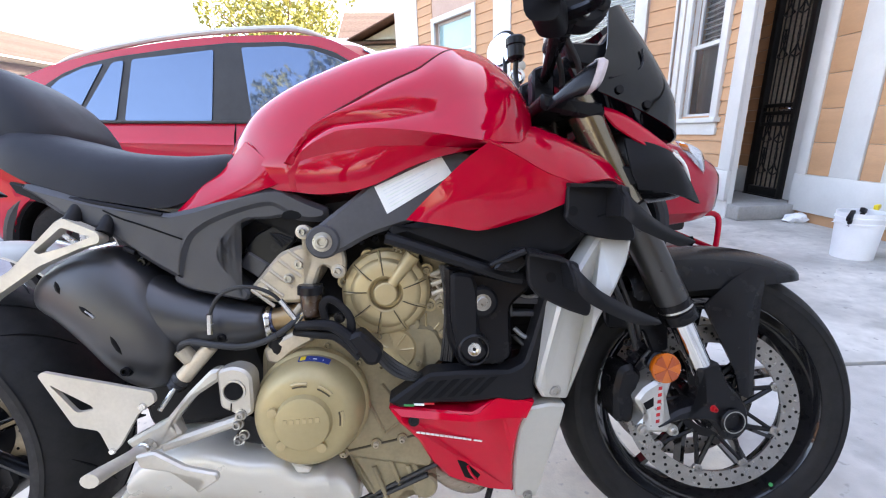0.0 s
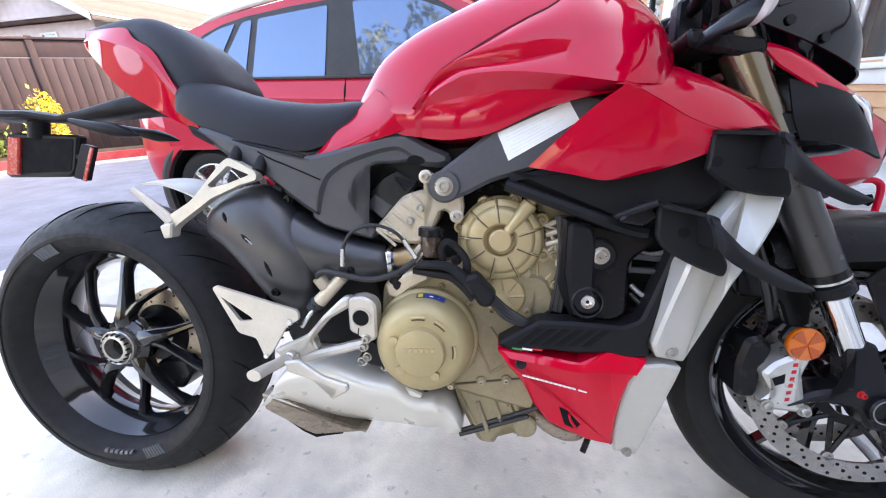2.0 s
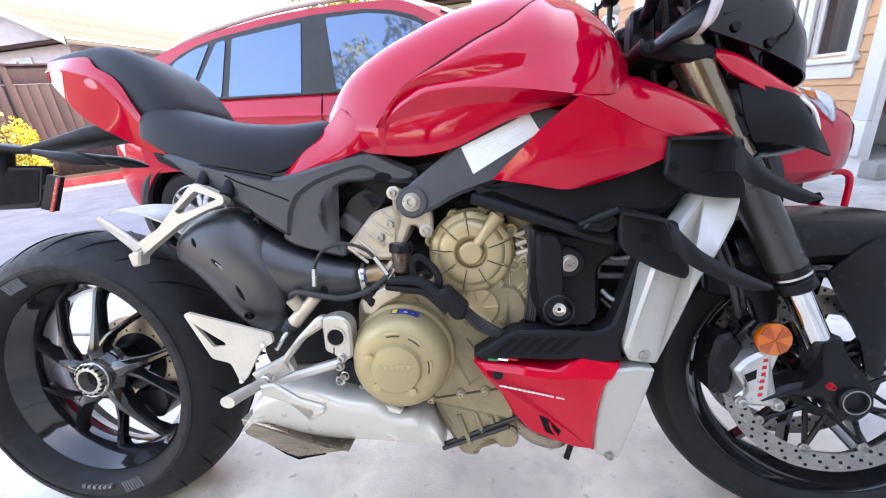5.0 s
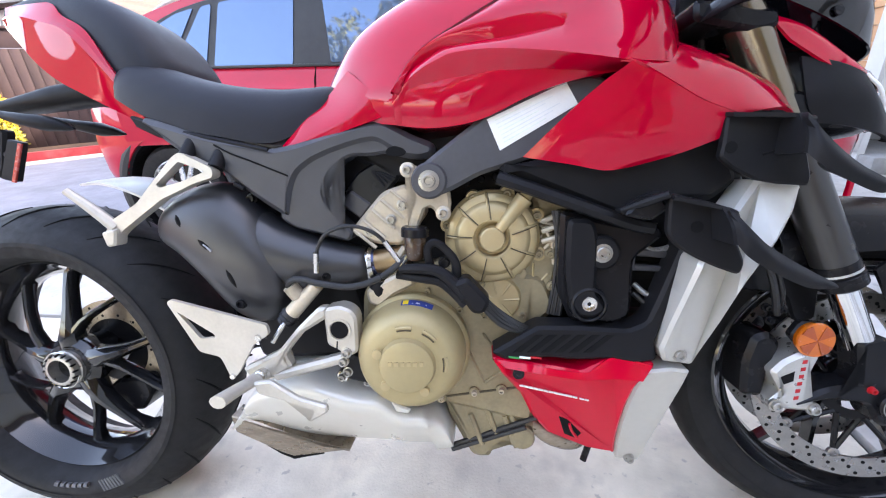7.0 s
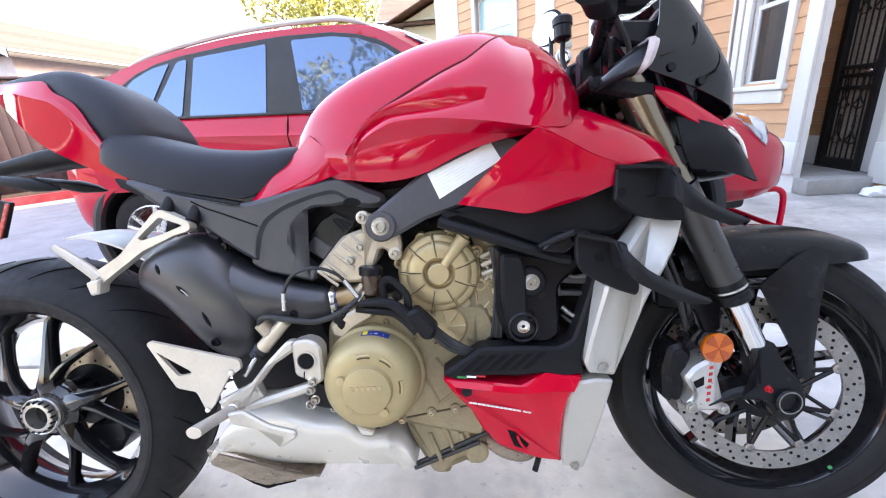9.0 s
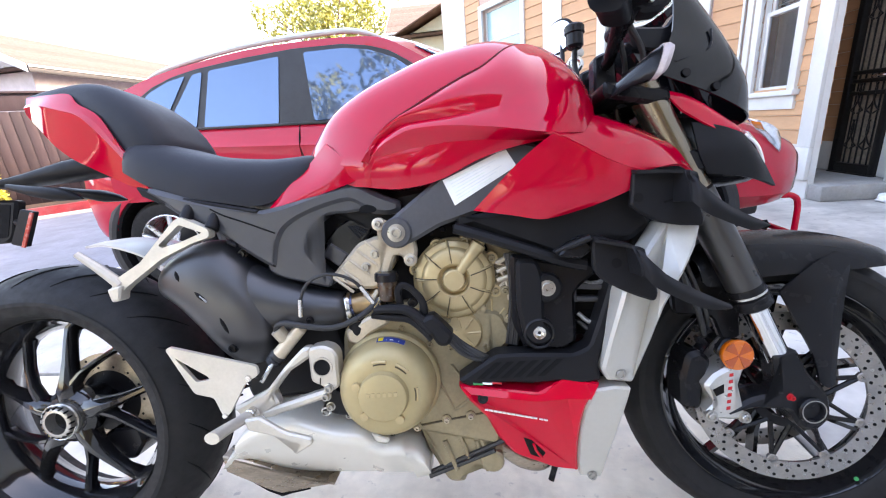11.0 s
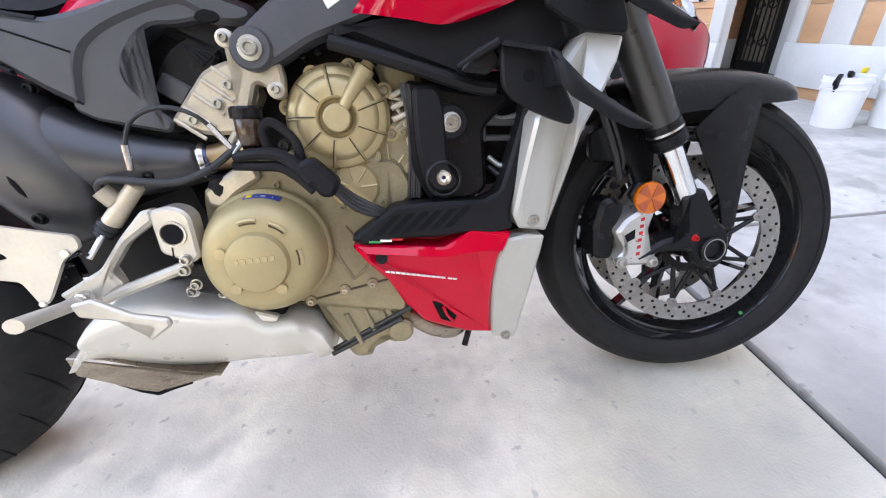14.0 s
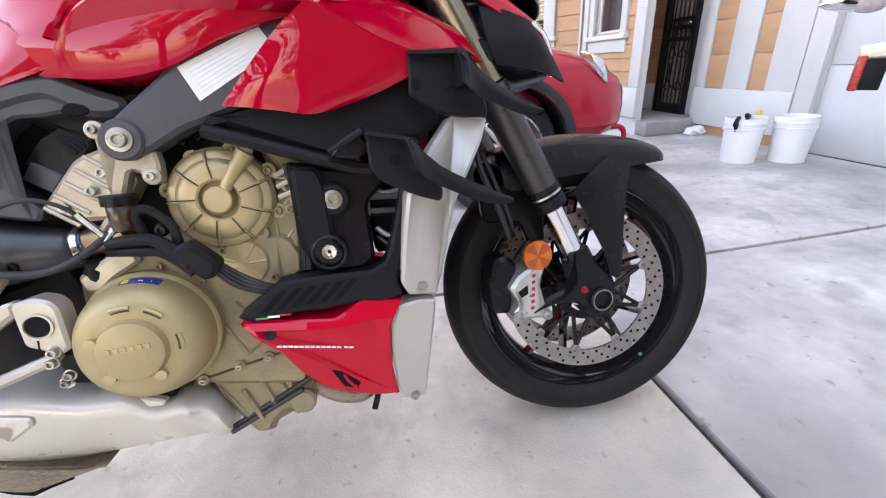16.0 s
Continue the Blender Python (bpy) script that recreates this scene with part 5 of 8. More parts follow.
# caliper, reflector
cal = P("brake_caliper", plate([(1.318, 0.352), (1.335, 0.372), (1.372, 0.392), (1.392, 0.388), (1.378, 0.345), (1.376, 0.30), (1.395, 0.296), (1.395, 0.282), (1.322, 0.288), (1.322, 0.302), (1.338, 0.318)], 0.075, 0.128, 0.006, 0.006), CALIPER, label="silver brake caliper with a red mark")
for k in range(6):
    z = 0.305 + k * 0.0125
    P("red_mark", plate([(1.3555 + k * 0.0012, z), (1.3625 + k * 0.0012, z + 0.001), (1.3628 + k * 0.0012, z + 0.0072), (1.3558 + k * 0.0012, z + 0.0062)], 0.1275, 0.1288, 0.0004), RED_PRINT, cal)
P("caliper_window", plate([(1.332, 0.345), (1.352, 0.355), (1.352, 0.338), (1.338, 0.332)], 0.1275, 0.1285, 0.0003), BLACK_HOLE, cal)
for x, z in ((1.330, 0.295), (1.388, 0.289)):
    socket_bolt(B(x, 0.128, z), 0.008, cal)
P("caliper_body", plate([(1.29, 0.30), (1.288, 0.36), (1.300, 0.405), (1.325, 0.412), (1.345, 0.39), (1.33, 0.34), (1.325, 0.295)], 0.05, 0.108, 0.008, 0.01), BLACK_SATIN)
rf = P("side_reflector", lathe(B(1.377, 0.118, 0.407), (0, -1, 0), [(0, 0.02), (0.0, 0.027), (0.008, 0.0285), (0.011, 0.027), (0.012, 0.0)], 36), ORANGE, label="round orange side reflector")
for k in range(4):
    a0 = k * math.pi / 2 + 0.35
    P("lens_sector", plate([(1.377, 0.407), (1.377 + 0.0255 * math.cos(a0), 0.407 + 0.0255 * math.sin(a0)), (1.377 + 0.0265 * math.cos(a0 + 0.39), 0.407 + 0.0265 * math.sin(a0 + 0.39)), (1.377 + 0.0255 * math.cos(a0 + 0.78), 0.407 + 0.0255 * math.sin(a0 + 0.78))], 0.1290, 0.1312, 0.0003), ORANGE_DEEP, rf, smooth=0)
P("reflector_bracket", plate([(1.345, 0.41), (1.36, 0.435), (1.40, 0.43), (1.415, 0.40), (1.38, 0.375)], 0.105, 0.118, 0.003, 0.008), BLACK_SATIN)
for k, (x, z) in enumerate(((1.325, 0.43), (1.340, 0.448), (1.318, 0.452))):
    socket_bolt(B(x, 0.10, z), 0.005, material=BLACK_SATIN)
# invented black plate that blocks the bright ground showing beside the fork
P("guard_stay", plate([(1.296, 0.520), (1.36, 0.552), (1.425, 0.505), (1.425, 0.415), (1.390, 0.412), (1.372, 0.462), (1.300, 0.470)], 0.048, 0.062, 0.004, 0.01), BLACK_SATIN)
P("brake_hose", tube([B(1.335, 0.10, 0.44), B(1.315, 0.11, 0.50), B(1.29, 0.10, 0.58), B(1.285, 0.06, 0.68)], 0.0055, 8), RUBBER_HOSE)
P("brake_hose", tube([B(1.345, 0.09, 0.45), B(1.335, 0.10, 0.49), B(1.30, 0.09, 0.60)], 0.0045, 8), RUBBER_HOSE)

# -- tank --
TX = (0.598, 0.623, 0.662, 0.722, 0.792, 0.861, 0.930, 0.973, 1.017, 1.071, 1.108, 1.134, 1.150)
TT = (0.838, 0.873, 0.917, 0.952, 0.981, 1.004, 1.015, 1.017, 1.008, 0.990, 0.962, 0.928, 0.893)
TB = (0.785, 0.772, 0.768, 0.760, 0.750, 0.757, 0.785, 0.798, 0.806, 0.812, 0.815, 0.82, 0.83)
TW = (0.060, 0.088, 0.118, 0.146, 0.162, 0.172, 0.178, 0.180, 0.180, 0.172, 0.155, 0.125, 0.085)


def tank_point(x, f, proud=0.0):
    """f = 0 at the lower edge, 1 on top."""
    z0, z1, W = spline(x, TX, TB), spline(x, TX, TT), spline(x, TX, TW)
    a0 = f * math.pi / 2
    w = (W + proud) * math.cos(a0) ** 0.62
    z = z0 + (z1 + proud - z0) * math.sin(a0) ** 0.92
    belly = 0.012 * math.sin(min(f * 4, 1) * math.pi)
    return (w + belly * (f < 0.25), z)


secs = []
for i in range(49):
    x = 0.598 + 0.552 * (0.5 - 0.5 * math.cos(math.pi * i / 48))
    half = [tank_point(x, j / 16) for j in range(17)]
    secs.append([(x, -w, z) for w, z in half] + [(x, w, z) for w, z in half[-2::-1]])
P("fuel_tank", loft(secs), RED, label="glossy red fuel tank", smooth=60)
CXS, CZS = (0.718, 0.727, 0.743, 0.762, 0.786, 0.827, 0.870, 0.916, 0.951, 0.975, 0.995, 1.03), (0.765, 0.778, 0.811, 0.841, 0.860, 0.881, 0.902, 0.923, 0.938, 0.956, 0.972, 0.99)
RX = (0.72, 0.748, 0.783, 0.835, 0.886, 0.968, 1.04, 1.10, 1.14)
RZ = (0.790, 0.822, 0.837, 0.843, 0.842, 0.830, 0.814, 0.812, 0.825)      # lower rim of the shoulder
RU = (0.800, 0.836, 0.852, 0.858, 0.860, 0.866, 0.868, 0.862, 0.855)      # upper rim
RW = (0.152, 0.166, 0.178, 0.190, 0.198, 0.210, 0.222, 0.205, 0.150)
bm = bmesh.new()
grid_v = []
for i in range(44):
    x = 0.737 + (1.138 - 0.737) * (i / 43) ** 1.1
    z0, z1 = spline(x, TX, TB), spline(x, TX, TT)
    zc = min(spline(x, CXS, CZS), z0 + (z1 - z0) * 0.93)
    fc = math.asin(min(max((zc - z0) / (z1 - z0), 0.02), 0.99) ** (1 / 0.92)) / (math.pi / 2)
    wc = tank_point(x, fc, 0.009)[0]
    wr, zr, zu = spline(x, RX, RW), min(spline(x, RX, RZ), z0 + (zc - z0) * 0.72), min(spline(x, RX, RU), z0 + (zc - z0) * 0.86)
    low = (spline(x, TX, TW) * 0.90, z0)
    wu = max(wr - 0.020, wc)
    line = [low, (low[0] * 0.5 + wr * 0.5 - 0.006, z0 + (zr - z0) * 0.45), (wr - 0.004, zr - (zr - z0) * 0.12), (wr, zr), (wr - 0.005, zr + (zu - zr) * 0.5), (wu, zu)]
    for j in range(1, 8):
        f = j / 7
        bulge = 0.014 * math.sin(math.pi * f)
        line.append((wu + (wc - wu) * f ** 1.25 + bulge * 0.6, zu + (zc - zu) * f + bulge * 0.4))
    s_ = min(max((x - 0.737) / 0.045, 0.0), 1.0)
    s_ = s_ * s_ * (3 - 2 * s_)
    eased = []
    for w, z in line:
        q = min(max((z - z0) / (z1 - z0), 0.0), 1.0)
        wt = tank_point(x, math.asin(q ** (1 / 0.92)) / (math.pi / 2))[0] + 0.0025
        eased.append((wt + (w - wt) * s_, z))
    grid_v.append([bm.verts.new((x, -w, z)) for w, z in eased])
for a0, b0 in zip(grid_v, grid_v[1:]):
    for j in range(len(a0) - 1):
        bm.faces.new((a0[j], b0[j], b0[j + 1], a0[j + 1]))
bmesh.ops.recalc_face_normals(bm, faces=bm.faces)
bmesh.ops.solidify(bm, geom=bm.faces[:], thickness=0.008)
tside = P("tank_side_panel", bm, RED, label="glossy red tank side panel", smooth=40)
mirror_part(tside)
# darker red line that paints the shade in the groove above the side panel
gap = []
for x in np.linspace(0.741, 1.02, 24):
    z0, z1 = spline(x, TX, TB), spline(x, TX, TT)
    zc = min(spline(x, CXS, CZS), z0 + (z1 - z0) * 0.93) + 0.0035
    gap.append(B(x, tank_point(x, math.asin(((zc - z0) / (z1 - z0)) ** (1 / 0.92)) / (math.pi / 2), 0.0)[0], zc))
P("panel_gap", tube(gap, [0.0012, 0.003, 0.0036, 0.0036, 0.003, 0.0015], 6, 2), RED_DEEP, tside)
skirt = P("tank_skirt", patch([[(0.548, 0.128, 0.737), (0.585, 0.118, 0.776), (0.618, 0.10, 0.812), (0.66, 0.118, 0.845)], [(0.552, 0.135, 0.733), (0.60, 0.137, 0.752), (0.66, 0.14, 0.78), (0.70, 0.145, 0.81)], [(0.56, 0.137, 0.730), (0.61, 0.140, 0.742), (0.66, 0.144, 0.755), (0.722, 0.148, 0.772)]], 0.005, 6), RED)
mirror_part(skirt)
P("filler_cap", lathe(B(0.97, 0, 1.008), (0.05, 0, 1), [(0, 0.048), (0.009, 0.048), (0.013, 0.042), (0.013, 0.0)], 32), BLACK_SATIN)

# -- seats and tail --
def pad(table, wt, wb, material, name, label):
    """A cushion: table of x, top, bottom, half width at the bottom."""
    secs = []
    xs = [r[0] for r in table]
    for i in range(33):
        x = xs[0] + (xs[-1] - xs[0]) * i / 32
        zt_, zb_, W = (spline(x, xs, [r[k] for r in table]) for k in (1, 2, 3))
        ring = []
        for j in range(9):
            a0 = math.pi / 2 * j / 8
            ring.append((W * math.cos(a0) ** 0.45, zb_ + (zt_ - zb_) * math.sin(a0) ** 0.7))
        secs.append([(x, -w, z) for w, z in ring] + [(x, w, z) for w, z in ring[-2::-1]])
    return P(name, loft(secs), material, label=label, smooth=60)


pad(((0.246, 0.855, 0.835, 0.09), (0.262, 0.880, 0.828, 0.115), (0.285, 0.890, 0.815, 0.125), (0.32, 0.884, 0.795, 0.132), (0.38, 0.863, 0.772, 0.138), (0.45, 0.845, 0.755, 0.140), (0.53, 0.836, 0.742, 0.132), (0.58, 0.836, 0.762, 0.12), (0.618, 0.836, 0.795, 0.105), (0.632, 0.826, 0.805, 0.09)), 0.1, 0.13, SEAT, "rider_seat", "black textured vinyl rider seat")
pad(((0.017, 1.013, 0.985, 0.046), (0.084, 1.019, 0.970, 0.066), (0.150, 1.022, 0.945, 0.080), (0.199, 1.013, 0.915, 0.092), (0.256, 0.984, 0.870, 0.102), (0.299, 0.948, 0.840, 0.104), (0.329, 0.904, 0.825, 0.096), (0.345, 0.879, 0.820, 0.070)), 0.07, 0.1, SEAT, "pillion_seat", "black humped pillion seat")
tail = P("tail_panel", patch([[(0.026, 0.05, 1.002), (0.095, 0.068, 0.997), (0.145, 0.078, 0.991), (0.171, 0.088, 0.967), (0.219, 0.099, 0.937), (0.263, 0.11, 0.872), (0.32, 0.118, 0.79)],
                              [(0.0234, 0.0499, 0.9887), (0.0885, 0.077, 0.9818), (0.145, 0.0909, 0.9679), (0.1801, 0.0989, 0.9504), (0.2164, 0.1047, 0.9231), (0.2598, 0.1106, 0.8685), (0.3187, 0.1153, 0.7894)],
                              [(0.022, 0.056, 0.98), (0.085, 0.088, 0.972), (0.145, 0.104, 0.954), (0.185, 0.111, 0.94), (0.215, 0.114, 0.914), (0.258, 0.117, 0.865), (0.318, 0.12, 0.7875)],
                              [(0.0221, 0.0545, 0.9786), (0.0827, 0.0865, 0.9667), (0.1407, 0.1025, 0.9459), (0.1804, 0.1095, 0.9296), (0.212, 0.1125, 0.9036), (0.2567, 0.1155, 0.8577), (0.3163, 0.1185, 0.7872)],
                              [(0.021, 0.051, 0.968), (0.075, 0.081, 0.930), (0.117, 0.096, 0.892), (0.156, 0.103, 0.862), (0.202, 0.107, 0.837), (0.252, 0.112, 0.811), (0.306, 0.117, 0.785)]], 0.005, 6, True), RED, label="pointed glossy red tail panel", smooth=24)
mirror_part(tail)
P("tail_core", loft([[(x, u * hw, zc + v * hh) for u, v in sup(20, 0.6)] for x, zc, hw, hh in ((0.038, 0.985, 0.040, 0.014), (0.09, 0.965, 0.060, 0.026), (0.18, 0.905, 0.085, 0.035), (0.28, 0.83, 0.10, 0.035), (0.36, 0.79, 0.11, 0.03))]), BLACK)
P("tail_light", plate([(0.024, 0.998), (0.018, 0.980), (0.030, 0.974), (0.036, 0.996)], -0.040, 0.040, 0.002), RED_LENS)

# -- licence plate arm --
P("plate_arm", loft([[(x, u * hw, zc + v * hh) for u, v in sup(16, 0.7)] for x, zc, hw, hh in ((0.21, 0.842, 0.035, 0.020), (0.12, 0.862, 0.032, 0.024), (0.04, 0.855, 0.03, 0.022), (-0.04, 0.845, 0.028, 0.015), (-0.11, 0.838, 0.028, 0.009), (-0.18, 0.848, 0.04, 0.012), (-0.29, 0.852, 0.05, 0.012), (-0.34, 0.854, 0.045, 0.006))]), BLACK, label="long black tail arm")
holder = P("plate_holder", plate([(-0.275, 0.815), (-0.083, 0.803), (-0.106, 0.722), (-0.122, 0.709), (-0.302, 0.711)], -0.012, 0.008, 0.005, 0.010), BLACK, label="black licence plate holder seen from behind its frame")
P("holder_recess", plate([(-0.235, 0.802), (-0.097, 0.794), (-0.117, 0.722), (-0.255, 0.720)], 0.0075, 0.009, 0.0004, 0.006), BLACK_HOLE, holder)
P("red_reflector", plate([(-0.268, 0.804), (-0.236, 0.802), (-0.258, 0.716), (-0.292, 0.717)], 0.008, 0.016, 0.003, 0.004), RED_LENS, holder)
P("side_reflector_mount", plate([(-0.040, 0.780), (-0.010, 0.772), (-0.042, 0.698), (-0.074, 0.706)], 0.030, 0.044, 0.003, 0.004), BLACK, holder)
P("red_edge", plate([(-0.014, 0.771), (-0.006, 0.769), (-0.038, 0.697), (-0.046, 0.699)], 0.044, 0.0475, 0.001), RED_LENS, holder)
P("holder_strut", rod(B(-0.10, 0.0, 0.755), B(-0.03, 0.034, 0.745), 0.007), BLACK, holder)
P("holder_strut", rod(B(-0.19, 0.0, 0.855), B(-0.20, 0.0, 0.80), 0.02), BLACK, holder)
sig = P("rear_turn_signal", loft([[(x, -0.055 + u * hw, zc + v * hh) for u, v in sup(16, 0.8)] for x, zc, hw, hh in ((-0.04, 0.826, 0.008, 0.006), (0.015, 0.812, 0.018, 0.011), (0.065, 0.802, 0.020, 0.014), (0.10, 0.795, 0.012, 0.008), (0.118, 0.790, 0.003, 0.002))]), BLACK, label="slim black rear turn signal")
mirror_part(sig)

# -- subframe and frame plates --
sub = P("subframe_cover", plate([(0.330, 0.790), (0.43, 0.757), (0.532, 0.732), (0.575, 0.738), (0.631, 0.753), (0.690, 0.766), (0.714, 0.767), (0.732, 0.759), (0.7585, 0.744), (0.792, 0.730), (0.792, 0.712), (0.7716, 0.7065), (0.738, 0.711), (0.722, 0.724), (0.702, 0.737), (0.671, 0.7327), (0.630, 0.7212), (0.601, 0.710), (0.576, 0.6935), (0.565, 0.673), (0.558, 0.649), (0.553, 0.622), (0.518, 0.645), (0.484, 0.671), (0.454, 0.697), (0.381, 0.736), (0.322, 0.782)], 0.09, 0.146, 0.008, 0.010), GREY_PLASTIC, label="dark grey plastic subframe cover")
mirror_part(sub)
P("cover_panel", plate([(0.595, 0.716), (0.668, 0.738), (0.712, 0.746), (0.738, 0.714), (0.717, 0.719), (0.692, 0.716), (0.660, 0.717), (0.6345, 0.7033), (0.6152, 0.6792), (0.6099, 0.6615), (0.6163, 0.6435), (0.6308, 0.6238), (0.656, 0.596), (0.648, 0.582), (0.559, 0.607), (0.536, 0.622), (0.540, 0.6695)], 0.09, 0.1395, 0.004, 0.008), GREY_PLASTIC, sub, "recessed lower face of the cover")
P("rail_slot", plate([(0.732, 0.7287), (0.745, 0.7245), (0.7504, 0.7186), (0.745, 0.714), (0.7316, 0.7125), (0.7205, 0.715), (0.7169, 0.7193), (0.722, 0.726)], 0.14, 0.1468, 0.0004, 0.003), BLACK_HOLE, sub)
# black backing: the recess's shade is put into its colour
inner = P("subframe_well", plate([(0.60, 0.70), (0.66, 0.73), (0.74, 0.728), (0.752, 0.702), (0.725, 0.690), (0.68, 0.640), (0.664, 0.60), (0.650, 0.576), (0.60, 0.60)], 0.05, 0.098, 0.006, 0.008), BLACK, label="black backing plate that paints the shaded recess")
# invented dark plate that hides the red car seen through the gap
P("inner_guard", plate([(0.478, 0.690), (0.560, 0.650), (0.655, 0.610), (0.668, 0.585), (0.655, 0.560), (0.600, 0.565), (0.545, 0.588), (0.500, 0.622), (0.474, 0.655)], 0.045, 0.086, 0.005, 0.008), BLACK, inner)
P("cover_seam", tube([B(0.445, 0.1465, 0.742), B(0.470, 0.1468, 0.728), B(0.50, 0.1468, 0.716), B(0.56, 0.1465, 0.690)], 0.0014, 6, 3), BLACK_HOLE, sub)
P("cover_clip", plate([(0.470, 0.684), (0.486, 0.675), (0.484, 0.669), (0.468, 0.678)], 0.138, 0.148, 0.002), BLACK, sub)
P("under_seat_trim", plate([(0.31, 0.793), (0.36, 0.775), (0.43, 0.758), (0.53, 0.734), (0.53, 0.722), (0.43, 0.742), (0.35, 0.758), (0.315, 0.776)], 0.13, 0.143, 0.003), BLACK)
arm = P("frame_plate", plate([(0.769, 0.656), (0.766, 0.68), (0.773, 0.698), (0.796, 0.715), (0.833, 0.741), (0.869, 0.767), (0.913, 0.791), (0.964, 0.811), (0.997, 0.816), (1.035, 0.805), (1.06, 0.78), (1.06, 0.74), (0.974, 0.715), (0.919, 0.697), (0.861, 0.681), (0.815, 0.658), (0.791, 0.650)], 0.12, 0.165, 0.006, 0.010), GREY, label="dark grey aluminium frame plate")
mirror_part(arm)
st = P("sticker", plate([(0.871, 0.758), (0.980, 0.802), (0.997, 0.772), (0.889, 0.714)], 0.1655, 0.1662, 0.0003), WHITE_STICKER, arm, "white printed warranty sticker", 0)
for k in range(7):
    f0, f1 = 0.08 + 0.0 * k, 0.55 + 0.35 * ((k * 37 % 10) / 10)
    g0 = 0.12 + k * 0.118

    def sp(u, v):
        a0 = Vector((0.871, 0.758)).lerp(Vector((0.980, 0.802)), u)
        b0 = Vector((0.889, 0.714)).lerp(Vector((0.997, 0.772)), u)
        return tuple(a0.lerp(b0, v))
    P("print_line", plate([sp(f0, g0), sp(f1, g0), sp(f1, g0 + 0.035), sp(f0, g0 + 0.035)], 0.166, 0.1665, 0.0001), PRINT_GREEN if k % 3 == 0 else PRINT, st, smooth=0)
pv = P("pivot_boss", lathe(B(0.785, 0.15, 0.675), (0, -1, 0), [(0, 0.027), (0.016, 0.027), (0.020, 0.024), (0.020, 0.0)], 32), GREY, arm)
P("pivot_bolt", lathe(B(0.785, 0.170, 0.675), (0, -1, 0), [(0, 0.0155), (0.0025, 0.0155), (0.003, 0.0105), (0.009, 0.0100), (0.010, 0.009), (0.010, 0.006), (0.006, 0.005), (0.006, 0)], 24), BOLT, pv)

# -- front flank: red fairing --
flank = P("fairing_panel", patch([[(0.919, 0.187, 0.703), (0.96, 0.200, 0.742), (1.005, 0.212, 0.782), (1.048, 0.222, 0.812)],
                                  [(0.945, 0.192, 0.698), (0.995, 0.205, 0.732), (1.045, 0.214, 0.768), (1.09, 0.218, 0.790)],
                                  [(0.985, 0.196, 0.690), (1.045, 0.206, 0.720), (1.10, 0.212, 0.748), (1.135, 0.213, 0.764)],
                                  [(1.027, 0.197, 0.681), (1.09, 0.203, 0.702), (1.145, 0.207, 0.728), (1.180, 0.208, 0.746)],
                                  [(1.06, 0.195, 0.684), (1.115, 0.200, 0.698), (1.165, 0.203, 0.716), (1.190, 0.203, 0.728)]], 0.005, 6), RED, label="folded glossy red side fairing", smooth=30)
mirror_part(flank)
upper = P("fairing_top", patch([[(1.02, 0.205, 0.822), (1.06, 0.150, 0.848), (1.098, 0.125, 0.864), (1.13, 0.120, 0.856)],
                                [(1.048, 0.223, 0.813), (1.09, 0.185, 0.836), (1.13, 0.150, 0.848), (1.169, 0.128, 0.842)],
                                [(1.09, 0.219, 0.791), (1.13, 0.195, 0.812), (1.17, 0.165, 0.825), (1.209, 0.135, 0.822)],
                                [(1.135, 0.214, 0.765), (1.17, 0.200, 0.783), (1.205, 0.175, 0.800), (1.241, 0.142, 0.801)],
                                [(1.180, 0.209, 0.747), (1.20, 0.204, 0.757), (1.23, 0.180, 0.775), (1.265, 0.148, 0.782)],
                                [(1.19, 0.205, 0.744), (1.22, 0.202, 0.750), (1.255, 0.185, 0.752), (1.291, 0.155, 0.740)]], 0.005, 6), RED, label="glossy red upper fairing", smooth=40)
mirror_part(upper)
P("air_duct", plate([(0.884, 0.690), (0.95, 0.70), (1.06, 0.70), (1.19, 0.73), (1.215, 0.66), (1.18, 0.632), (1.121, 0.636), (1.071, 0.609), (0.98, 0.648)], 0.10, 0.172, 0.010, 0.01), BLACK, label="black air duct under the fairing")
P("duct_rail", tube([B(0.885, 0.170, 0.676), B(0.93, 0.175, 0.660), B(1.0, 0.178, 0.633), B(1.07, 0.18, 0.606), B(1.10, 0.185, 0.60)], 0.010, 8, 5), BLACK)
# silver strips and belly cowl
def strip_w(z):
    """How far the upper duct strip stands out: it bulges at the middle."""
    return float(np.interp(z, (0.38, 0.48, 0.55, 0.60, 0.66), (0.176, 0.210, 0.233, 0.224, 0.190)))


def cowl_w(z):
    """The belly cowl and the lower strip lean inwards below."""
    return 0.184 - 0.43 * max(0.375 - z, 0.0) - 0.25 * max(z - 0.385, 0.0)


